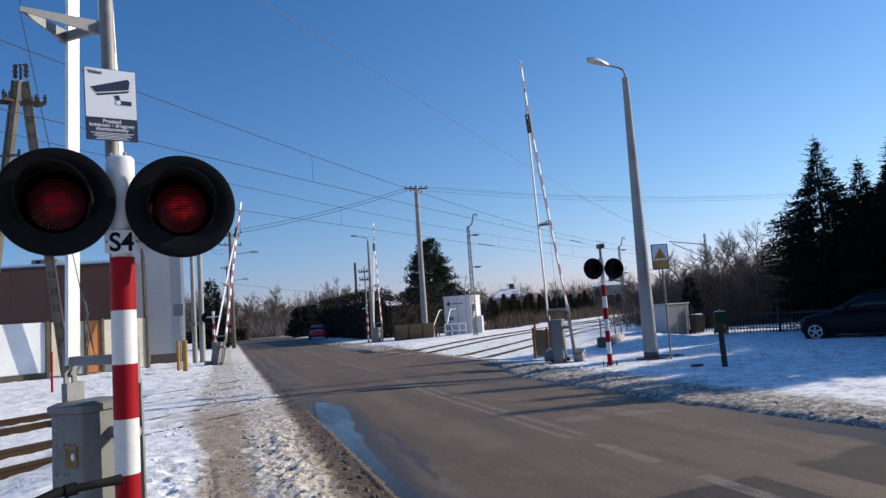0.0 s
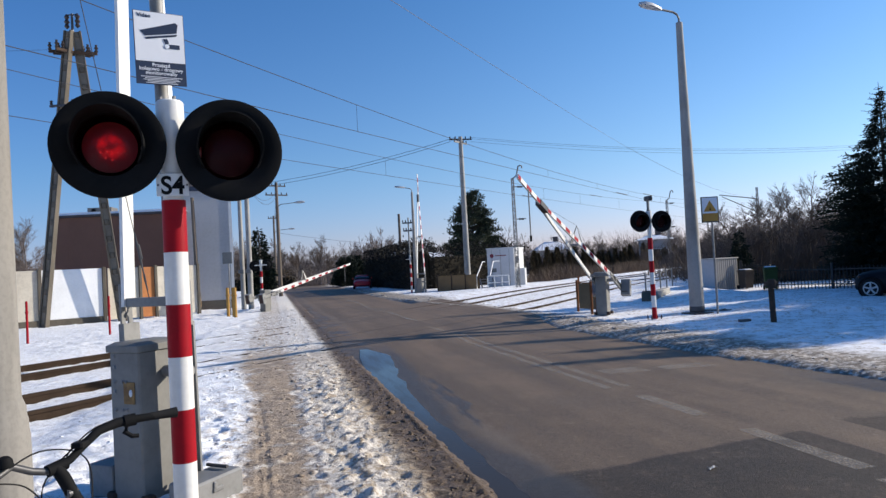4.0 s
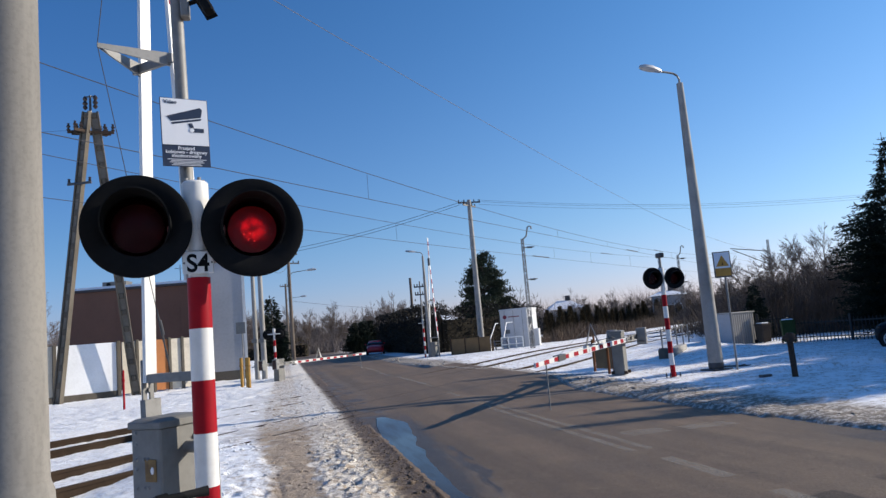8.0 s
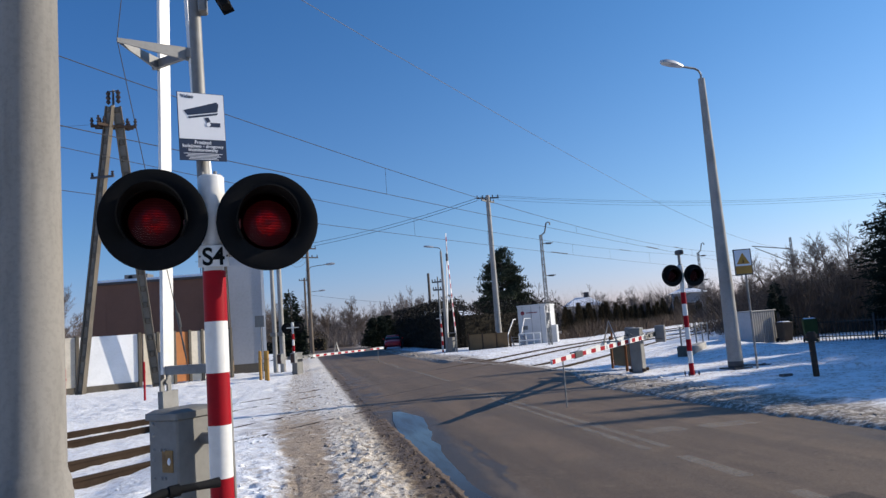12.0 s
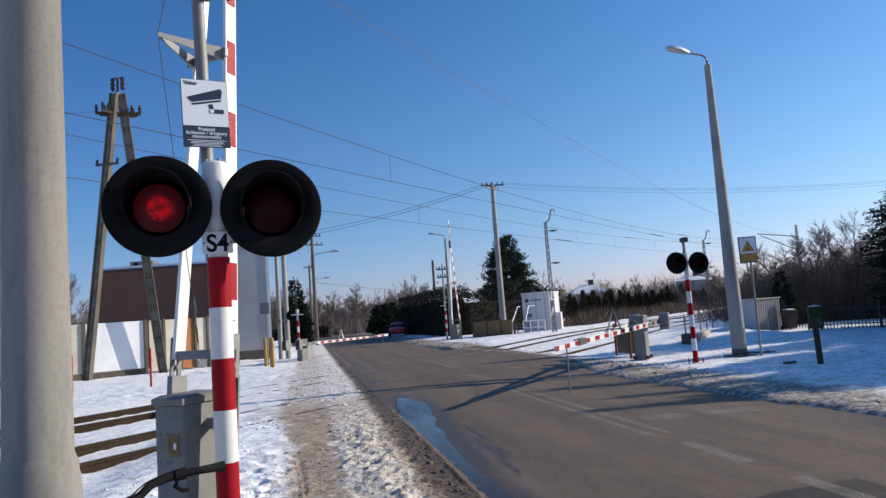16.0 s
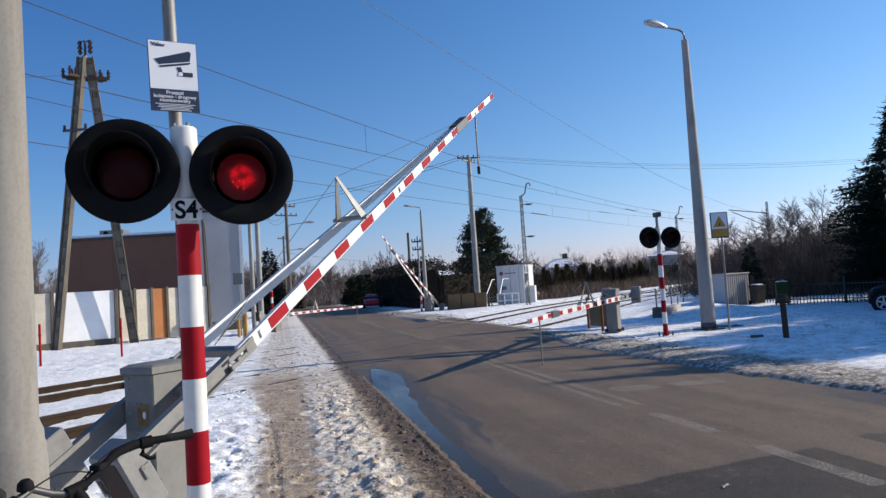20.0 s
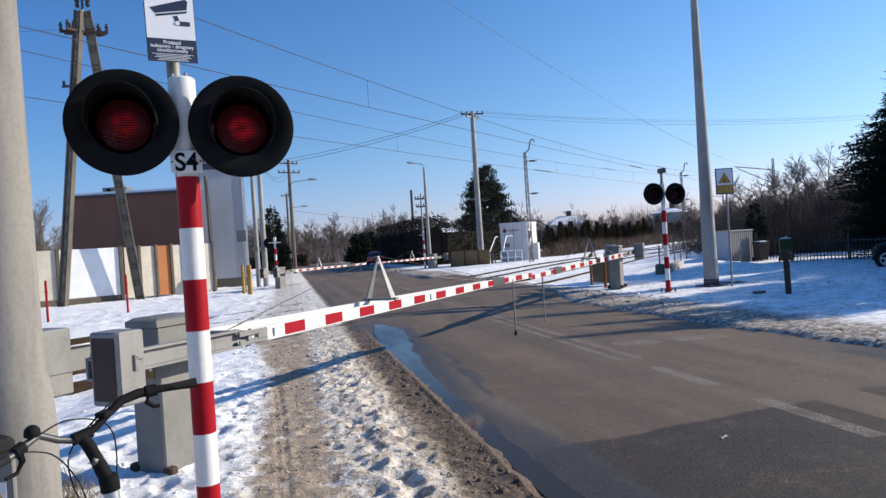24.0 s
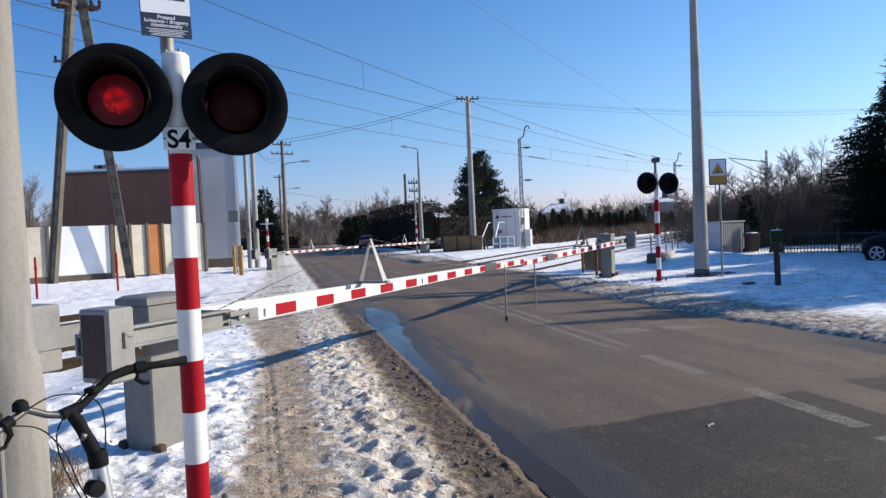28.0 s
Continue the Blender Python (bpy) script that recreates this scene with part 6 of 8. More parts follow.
power_pole(pose(-1.66, 51.4, 0.0, 0, 0, 0), 11.3, "tall concrete power pole with crossarms", ((11.1, 0.85, 15), (10.85, 0.85, 60)), None, 0.24, 0.15)
power_pole(pose(-7.9, 62, 0, 0, 0, 0), 6.7, "dark bare wooden pole rising from the hedge", (), M_WOOD, 0.14, 0.11)
power_pole(pose(-17.15, 56, 0, 0, 0, 0), 9.4, "weathered wooden power pole with two crossarms and a lamp", ((9.1, 0.8, 40), (8.35, 0.95, 40)), M_WOOD, 0.17, 0.12, (7.35, 1.5, 10))
power_pole(pose(-25.6, 82, 0, 0, 0, 0), 9.0, "distant wooden pole with a street lamp", ((8.7, 0.7, 40),), M_WOOD, 0.16, 0.11, (7.0, 1.7, 10))
power_pole(pose(-6.0, 52.5, 0, 0, 0, 0), 5.6, "slim pole with loudspeakers behind the street lamp", ((5.2, 0.45, 0), (4.6, 0.4, 0)), M_GALV, 0.07, 0.05)


# old concrete made paler: light in the recesses put into the colour
M_WEB = surface("lit_concrete_web", (0.20, 0.18, 0.15), (0.13, 0.115, 0.095), 0.9, 0, 18, 0.8, 0.4, 0.01, stain=0.7)


def a_frame_pole():
    po = thing("a_frame_pole", pose(0, 0, 0), "weathered concrete A-frame power pole with insulators", "pole")
    top = Vector((-17.62, 29.0, 12.83))
    for base, tw in ((Vector((-18.95, 28.25, -0.1)), -0.12), (Vector((-16.74, 30.60, -0.1)), 0.12)):
        d = (top + Vector((tw, tw * 0.55, 0)) - base)
        m = Matrix.Translation(base) @ d.to_track_quat("Z", "Y").to_matrix().to_4x4() @ Matrix.Rotation(radians(50), 4, "Z")
        ln = d.length
        leg = Shape()
        for s in (-1, 1):
            leg.box(s * 0.155, 0, 0, 0.07, 0.22, ln, m, top=1.0)
        n = 17
        for k in range(n + 1):
            leg.box(0, 0, k * (ln - 0.3) / n, 0.25, 0.18, 0.26, m, bev=0.05)
        lg = part("leg", leg, M_CONCRETE_OLD, po, smooth=False)
        part("web", Shape().box(0, 0, 0, 0.27, 0.06, ln - 0.02, m), M_WEB, lg, "recessed web in a paler, lit-looking tone", smooth=False)
    for z, w, yaw in ((11.83, 0.95, 25), (11.83, 0.75, 60)):
        am = pose(top.x, top.y, z, 0, 0, yaw)
        arm = part("crossarm", Shape().box(0, 0, 0, 2 * w, 0.10, 0.12, am).box(0, 0.25, 0, 1.7 * w, 0.08, 0.10, am), M_RUST, po)
        for x in (-w * 0.95, -w * 0.6, w * 0.6, w * 0.95):
            part("insulator", Shape().lathe([(0.035, 0.1), (0.09, 0.16), (0.04, 0.22), (0.09, 0.30), (0.04, 0.38), (0.06, 0.44), (0, 0.46)], 10, am @ pose(x, 0, 0)), M_INSULATOR, arm)
    part("top_spike", Shape().rod((top.x, top.y, 12.3), (top.x, top.y, 13.6), 0.06, 0.05, n=8).rod((top.x - 0.24, top.y, 13.55), (top.x + 0.24, top.y, 13.55), 0.03, n=6), M_DARKSTEEL, po)
    for s in (-0.24, 0.24):
        part("top_insulator", Shape().lathe([(0.03, 12.95), (0.11, 13.05), (0.06, 13.15), (0.12, 13.25), (0.06, 13.35), (0.11, 13.47), (0.03, 13.59)], 10, pose(top.x + s, top.y, 0)), M_INSULATOR, po)
    low = part("lower_bracket", Shape().box(-18.0, 28.65, 9.45, 1.1, 0.08, 0.1), M_DARKSTEEL, po)
    for x in (-18.48, -17.52):
        part("insulator", Shape().lathe([(0.03, 9.55), (0.075, 9.6), (0.04, 9.66), (0.07, 9.72), (0, 9.76)], 10, pose(x, 28.65, 0)), M_INSULATOR, low)


a_frame_pole()


M_EMBLEM = surface("maroon_emblem", (0.22, 0.02, 0.04), (0.15, 0.02, 0.03), 0.5, 0, 20, 3, 0)


def container():
    c = thing("equipment_container", pose(1.14, 49.3, 0.0, 0, 0, -17), "white equipment container with steps and a railing", "container")
    part("wall", Shape().box(0, 0, 0.02, 1.95, 2.6, 2.72, bev=0.03), M_CABINET, c)
    part("roof_edge", Shape().box(0, 0, 2.72, 2.03, 2.68, 0.10, bev=0.02), M_CABINET, c)
    for x in (-0.62, 0.0, 0.62):
        part("panel_seam", Shape().box(x, -1.305, 0.1, 0.02, 0.02, 2.6), M_GALV_DULL, c, smooth=False)
    part("emblem", Shape().lathe([(0, 0.012), (0.13, 0.010), (0.14, 0)][::-1], 18, pose(-0.62, -1.305, 2.28, 90, 0, 0)), M_EMBLEM, c, "round maroon emblem")
    part("lettering_bar", Shape().box(0.02, -1.315, 2.25, 0.78, 0.01, 0.06), M_EMBLEM, c, smooth=False)
    part("notice", Shape().box(-0.5, -1.315, 1.15, 0.36, 0.01, 0.26), M_GALV_DULL, c, smooth=False)
    part("door", Shape().box(0.985, 0.3, 0.25, 0.03, 0.9, 2.05, bev=0.01), M_SIGNWHITE, c)
    part("ventilator", Shape().box(1.04, -0.75, 1.7, 0.14, 0.5, 0.5, bev=0.02), M_GALV_DULL, c)
    part("side_cabinet", Shape().box(1.30, -0.5, 0.0, 0.45, 0.5, 1.35, bev=0.02), M_CABINET, c)
    rl = thing("railing", pose(0.35, 45.6, 0.0, 0, 0, 10), "white pipe railing beside the container steps", "railing")
    for x in (-0.55, -0.1, 0.4, 0.85):
        part("post", Shape().rod((x, 0, -0.1), (x, 0, 0.95), 0.035, n=8), M_WHITE, rl)
    for z in (0.5, 0.94):
        part("rail", Shape().rod((-0.55, 0, z), (0.85, 0, z), 0.035, n=8), M_WHITE, rl)
    part("stair_rail", Shape().tube([(-0.4, 1.6, 1.9), (-0.6, 1.4, 1.9), (-1.2, 0.4, 0.95), (-1.2, 0.4, 0.0)], 0.035, 8), M_WHITE, rl)
    part("stair_rail", Shape().tube([(0.55, 1.4, 1.9), (0.1, 1.2, 1.9), (-0.35, 0.2, 0.95)], 0.035, 8), M_WHITE, rl)
    st = thing("steel_steps", pose(0.0, 47.2, 0.0, 0, 0, 14), "steel grating steps up to the container", "steps")
    for k in range(4):
        part("tread", Shape().box(-0.2, -0.3 + k * 0.22, 0.15 + k * 0.18, 0.9, 0.22, 0.04), M_GALV, st, smooth=False)
    for x in (-0.65, 0.25):
        part("stringer", Shape().rod((x, -0.4, 0.05), (x, 0.45, 0.75), 0.05, n=6), M_GALV, st)


container()
fe = thing("ochre_fence", pose(-3.55, 46.7, -0.1, 0, 0, -2), "ochre sheet fence between red posts by the tracks", "fence")
for k in range(3):
    part("sheet", Shape().box(0.46 + k * 0.93, 0, 0.08, 0.91, 0.03, 1.12), M_MESHFENCE, fe, smooth=False)
for x in (0.0, 0.93, 1.86, 2.79):
    part("post", Shape().rod((x, -0.03, -0.1), (x, -0.03, 1.3), 0.04, n=8), M_RUST, fe)


# ---- buildings ----
def ray_wall():
    w0, w = Vector((-19.46, 28.95, 0)), Vector((0.766, 0.643, 0)).normalized()
    yaw = math.degrees(math.atan2(w.y, w.x))
    fe = thing("yard_wall", pose(w0.x, w0.y, 0, 0, 0, yaw), "concrete yard wall, one whitewashed panel, beige panels beside", "wall")
    spans = [(-6.0, -3.9, M_PANEL), (-3.85, -1.75, M_PANEL), (-1.7, -0.12, M_PANEL), (0.0, 2.42, M_WHITEWALL)]
    for a, b, mt in spans:
        part("panel", Shape().box((a + b) / 2, 0, 0.25, b - a, 0.10, 2.2, bev=0.015), mt, fe)
        part("plinth", Shape().box((a + b) / 2, -0.01, -0.1, b - a, 0.16, 0.38, bev=0.015), M_CONCRETE_OLD, fe)
    for x in (-6.05, -3.87, -1.72, -0.06, 2.50):
        part("post", Shape().box(x, -0.02, -0.1, 0.16, 0.22, 2.6, bev=0.02), M_CONCRETE_OLD, fe)
    # the wall turns along the road towards the grey building
    w1 = w0 + w * 2.6
    f2 = thing("yard_wall", pose(w1.x, w1.y, 0, 0, 0, 46), "beige concrete panel wall with an orange steel gate", "wall")
    for a, b, mt, nm in ((0.05, 0.66, M_PANEL, "panel"), (0.76, 1.42, M_PANEL, "panel"), (1.52, 2.14, M_ORANGEPAINT, "gate"), (2.24, 2.75, M_PANEL, "panel"), (2.85, 4.2, M_PANEL, "panel")):
        part(nm, Shape().box((a + b) / 2, 0, 0.08, b - a, 0.09, 2.35, bev=0.015), mt, f2)
    for x in (0.71, 1.47, 2.19, 2.80, 4.25):
        part("post", Shape().box(x, -0.03, -0.1, 0.14, 0.2, 2.6, bev=0.02), M_CONCRETE_OLD, f2)


ray_wall()


def brown_hall():
    h = thing("warehouse", pose(-20.15, 38.6, 0.22, 0, 0, 8), "brown-clad flat-roofed warehouse behind the yard wall", "building")
    part("wall", Shape().box(0, 0, -0.4, 6.7, 5.0, 5.55), M_BROWN, h, smooth=False)
    for k in range(4):
        part("cladding_seam", Shape().box(-2.6 + k * 1.7, -2.502, 2.0, 0.02, 0.01, 3.1), M_BROWN, h, smooth=False)
    part("roof_edge", Shape().box(0, 0, 5.16, 6.95, 5.3, 0.12), M_ROOFDARK, h, smooth=False)
    part("roof", Shape().box(0, 0, 5.28, 6.8, 5.1, 0.14), M_SNOWROOF, h, smooth=False)
    v = part("roof_unit", Shape().box(-1.3, -1.2, 5.4, 1.3, 0.9, 0.34, bev=0.03), M_GALV_DULL, h)
    for x in (-1.6, -1.0):
        part("fan", Shape().rod((x, -1.64, 5.57), (x, -1.68, 5.57), 0.12, n=14), M_BLACK, v)
    part("parapet", Shape().box(2.0, 1.0, 5.4, 3.4, 0.3, 0.3), M_GREYWALL, h, smooth=False)
    part("aerial", Shape().rod((1.8, 0, 5.4), (1.8, 0, 6.6), 0.02, n=6).rod((1.5, 0, 6.4), (2.1, 0, 6.4), 0.015, n=6), M_DARKSTEEL, h)


def grey_building():
    h = thing("grey_building", pose(-14.35, 38.0, 0, 0, 0, 22), "grey rendered building with stained walls", "building")
    part("wall", Shape().box(-1.55, 4.0, -0.1, 3.1, 8.0, 6.75), M_GREYWALL, h, smooth=False)
    part("plinth", Shape().box(-1.55, 3.98, -0.1, 3.16, 8.0, 0.62), M_CONCRETE_OLD, h, smooth=False)
    part("fascia", Shape().box(-1.55, 3.98, 6.6, 3.2, 8.1, 0.35), M_SIGNNAVY, h, "blue-grey fascia", smooth=False)
    part("roof", Shape().box(-1.55, 4.0, 6.95, 3.0, 7.8, 0.1), M_SNOWROOF, h, smooth=False)
    part("corner_trim", Shape().box(0.0, 0.05, 0.0, 0.16, 0.16, 6.6), M_WHITE, h, smooth=False)


brown_hall()
grey_building()
for x, y, hh, r, mt, lb in ((-12.95, 35.7, 6.4, 0.13, M_CONCRETE, "pale concrete pole beside the grey building"), (-12.45, 35.4, 6.8, 0.15, M_CONCRETE, "grey concrete pole beside the grey building"),
                            (-14.85, 34.5, 5.9, 0.11, M_WOOD, "dark leaning wooden post before the grey wall")):
    ps = thing("utility_pole", pose(x, y, 0, 0, -1.2 if mt is M_WOOD else 0, 0), lb, "pole", "utility poles")
    part("shaft", Shape().lathe([(r, -0.1), (r * 0.75, hh), (0, hh + 0.01)], 14), mt, ps)
    part("foot_box" if mt is M_WOOD else "clamp", Shape().box(0, -r, 0.3 if mt is M_WOOD else 1.9, 0.30, 0.22, 0.75 if mt is M_WOOD else 0.2, bev=0.02), M_MESHFENCE if mt is M_WOOD else M_GALV, ps)
ns = thing("notice_sign", pose(-11.93, 31.0, 0, 0, 0, 15), "small grey notice sign on a thin pole", "sign")
part("post", Shape().rod((0.05, 0.03, -0.1), (0.05, 0.03, 2.7), 0.03, n=8), M_GALV, ns)
part("plate", Shape().box(0.0, -0.01, 2.35, 0.42, 0.02, 0.52, bev=0.01), M_GALV_DULL, ns)


def house(m, w, d, eave, ridge, label, wall=None, snow=True):
    h = thing("house", m, label, "house", "distant houses")
    part("wall", Shape().box(0, 0, -0.1, w, d, eave + 0.1), wall or M_HOUSE, h, smooth=False)
    o = 0.5
    rf = Shape().add([(-w / 2 - o, -d / 2 - o, eave - 0.15), (w / 2 + o, -d / 2 - o, eave - 0.15), (w / 2 + o, d / 2 + o, eave - 0.15), (-w / 2 - o, d / 2 + o, eave - 0.15),
                      (-w / 2 + d * 0.28, 0, ridge), (w / 2 - d * 0.28, 0, ridge)], [(0, 1, 5, 4), (1, 2, 5), (2, 3, 4, 5), (3, 0, 4), (3, 2, 1, 0)])
    r = part("roof", rf, M_SNOWROOF if snow else M_ROOFDARK, h, "snow-covered hipped roof", smooth=False)
    part("chimney", Shape().box(w * 0.15, 0.3, ridge - 0.7, 0.7, 0.7, 1.5), M_ROOFDARK, r, smooth=False)
    for x in (-w * 0.28, 0.05 * w, w * 0.3):
        wi = part("window", Shape().box(x, -d / 2 - 0.01, eave * 0.35, 1.1, 0.08, 1.3), M_WHITE, h, smooth=False)
        part("pane", Shape().box(x, -d / 2 - 0.06, eave * 0.35 + 0.1, 0.9, 0.02, 1.1), M_GLASS_DARK, wi, smooth=False)


# darker copy of the house render: the shaded side put into its colour
M_HOUSESHADE = surface("shaded_house_render", (0.34, 0.33, 0.33), (0.27, 0.26, 0.26), 0.9, 0, 6, 0.4, 0.2, 0.01)
house(pose(10.0, 112, 0, 0, 0, 5), 5.0, 5, 3.7, 4.9, "small pale house with a snowy hipped roof beyond the tracks")
house(pose(-9.5, 104, -0.3, 0, 0, 15), 7, 6, 3.2, 4.4, "low house with a snowy roof behind the hedge")
house(pose(-14.0, 112, -0.2, 0, 0, 10), 6.0, 6, 3.4, 4.8, "house with a dark chimney behind the hedge")
house(pose(22.4, 96, 0, 0, 0, -10), 3.9, 4, 4.1, 4.55, "two-storey house with shade-grey walls and a snowy roof beside the bushes", M_HOUSESHADE)



# ---- wires ----
def string(name, runs, label, category, group="overhead wires"):
    w = thing(name, pose(0, 0, 0), label, category, group)
    for nm, pts, r, mt in runs:
        part(nm, Shape().tube(pts, r * 0.72, 5), mt, w)
    return w


def hang(a, b, sag, n=18):
    a, b = Vector(a), Vector(b)
    return [a.lerp(b, k / n) - Vector((0, 0, sag * 4 * (k / n) * (1 - k / n))) for k in range(n + 1)]


def over_rails(curve, along, z):
    """A point of a wire whose way across is a parabola along the railway."""
    a, b, c = curve
    p = TRACK0 + U * along + V * (a * along * along + b * along + c)
    return Vector((p.x, p.y, z))


M_SECTION = surface("section_insulator_brown", (0.03, 0.026, 0.024), (0.018, 0.016, 0.015), 0.6, 0, 20, 2, 0)
for curve, low, mid, rise, drops, breaks in (((0.00038, 0.05684, -6.330), 5.66, 34.0, 0.00096, (-9, -2, 12, 26, 33, 39, 47), ((36.5, 0), (42.5, 1))),
                                              ((0.00076, 0.04977, -10.70), 6.03, 32.0, 0.00055, (-6, 2, 20, 26, 36, 42, 50, 57), ((33.0, 0), (44.0, 1)))):
    contact = [over_rails(curve, a, 5.4) for a in range(-40, 101, 4)]
    upper = [over_rails(curve, a, min(low + rise * (a - mid) ** 2, 7.2)) for a in range(-40, 101, 2)]
    runs = [("contact_wire", contact, 0.012, M_WIRE), ("messenger_wire", upper, 0.012, M_WIRE)]
    for a in drops:
        runs.append(("dropper", [over_rails(curve, a, min(low + rise * (a - mid) ** 2, 7.2)), over_rails(curve, a, 5.6), over_rails(curve, a, 5.4)], 0.007, M_WIRE))
    for a, level in breaks:
        z = low + rise * (a - mid) ** 2 if level else 5.4
        runs.append(("section_insulator", [over_rails(curve, a + k, z + 0.03) for k in (0, 0.6, 1.2, 2.2)], 0.028, M_SECTION))
    string("catenary", runs, "overhead contact line strung along the railway", "wire")

far_top = Vector((-1.66, 51.4, 11.25))
string("power_line", [("conductor", hang(far_top + Vector((dx, 0, dz)), (-17.15 + dx, 56, 9.4 + dz), 0.3), 0.022, M_WIRE) for dx, dz in ((-0.7, -0.25), (-0.3, 0.05))],
       "bundled power line between the concrete and wooden poles", "wire")
string("power_line", [("conductor", hang(far_top + Vector((dx, 0, dz)), (62.0, 66.0, 13.05 + dz), 2.29), 0.012, M_WIRE) for dx, dz in ((0.6, -0.02), (0.8, -0.16), (0.7, -0.36))],
       "power line leading off beyond the tracks", "wire")
string("power_line", [("conductor", hang((-17.15, 56, 9.0 + dz), (-25.6, 82, 8.6 + dz), 0.7), 0.02, M_WIRE) for dz in (0.0, -0.6)], "street power line along the wooden poles", "wire")
string("power_line", [("conductor", hang((-17.15, 56, 8.8 + dz), (-12.5, 35.4, 6.6), 0.9), 0.016, M_WIRE) for dz in (0.0, -0.5)], "service line to the pole by the grey building", "wire")
string("power_line", [("conductor", hang((-25.6, 82, 7.0), (4.0, 140, 6.0), 1.2), 0.025, M_WIRE)], "distant line across the road", "wire")
def rail_side(across, along, z):
    p = TRACK0 + V * across + U * along
    return Vector((p.x, p.y, z))


string("feeder_line", [("conductor", hang(rail_side(-3.4, -34, 8.6), rail_side(-2.6, 34, 7.6), 0.5), 0.009, M_WIRELIGHT),
                       ("conductor", hang(rail_side(-2.6, 34, 7.6), rail_side(1.6, 74, 7.3), 0.4), 0.012, M_WIRE)], "bright feeder wire strung beside the railway", "wire")
string("power_line", [("conductor", hang((-17.7 + dx, 29.05, 12.1), (-60.0, 40.0 + dx * 3, 19.0), 0.6), 0.009, M_WIRE) for dx in (-0.9,)], "power line leaving the A-frame pole", "wire")


# ---- trees ----
def bare_tree(rng, height, spread, levels=4, twig=0.012):
    trunk, crown = Shape(), Shape()

    def grow(p, d, ln, r, lv):
        q = p + d * ln
        (trunk if lv == 0 else crown).rod(p, q, r, r * 0.62, 7 if lv == 0 else (4 if lv < 3 else 3), None, False)
        if lv >= levels:
            return
        k = rng.choice((2, 3)) if lv else 5
        for i in range(k + (1 if lv > 1 else 0)):
            f = rng.uniform(0.45, 1.0) if lv == 0 else rng.uniform(0.35, 1.0)
            az = rng.uniform(0, 2 * math.pi)
            side = Vector((math.cos(az), math.sin(az), 0))
            nd = (d * rng.uniform(0.6, 1.1) + side * spread * rng.uniform(0.5, 1.0) + Vector((0, 0, 0.18))).normalized()
            grow(p + d * ln * f, nd, ln * rng.uniform(0.42, 0.74), max(r * 0.46, twig), lv + 1)
        grow(q, (d + Vector((rng.uniform(-0.25, 0.25), rng.uniform(-0.25, 0.25), 0.1))).normalized(), ln * (0.62 if lv else 0.8), r * 0.66, lv + 1)

    grow(Vector((0, 0, -0.2)), Vector((rng.uniform(-0.06, 0.06), rng.uniform(-0.06, 0.06), 1)).normalized(), height * 0.36, height * 0.012 + 0.01, 0)
    return trunk, crown


def plant(name, shapes, mats, label, category, group):
    root = thing(name, pose(0, 0, 0), label, category, group)
    for nm, sh, mt in zip(("trunk", "crown"), shapes, mats):
        part(nm, sh, mt, root)
    return root


rng = random.Random(5)
bare = []
for k, (h, sp, lv, mt, lb) in enumerate(((9.0, 0.85, 6, M_TWIG, "tall bare deciduous tree in winter"), (7.0, 1.0, 6, M_TWIGLIGHT, "pale bare tree with a fine crown"),
                                         (4.6, 1.2, 6, M_TWIG, "dense leafless brown bush beside the tracks"), (4.0, 1.2, 6, M_TWIGLIGHT, "pale leafless bush with fine twigs"))):
    bare.append(plant("bare_tree" if k < 2 else "bare_bush", bare_tree(rng, h, sp, lv, 0.0045 if k > 1 else 0.006), (M_BARK if k < 2 else mt, mt), lb, "tree" if k < 2 else "bush", "bare trees and bushes"))


def set_copy(src, used, x, y, s, yaw, z=-0.05):
    m = pose(x, y, z, 0, 0, yaw)
    ob = src if not used.get(src.name) else copy_thing(src, m)
    used[src.name] = True
    ob.matrix_basis = m @ Matrix.Diagonal((s, s, s, 1))
    return ob


used = {}
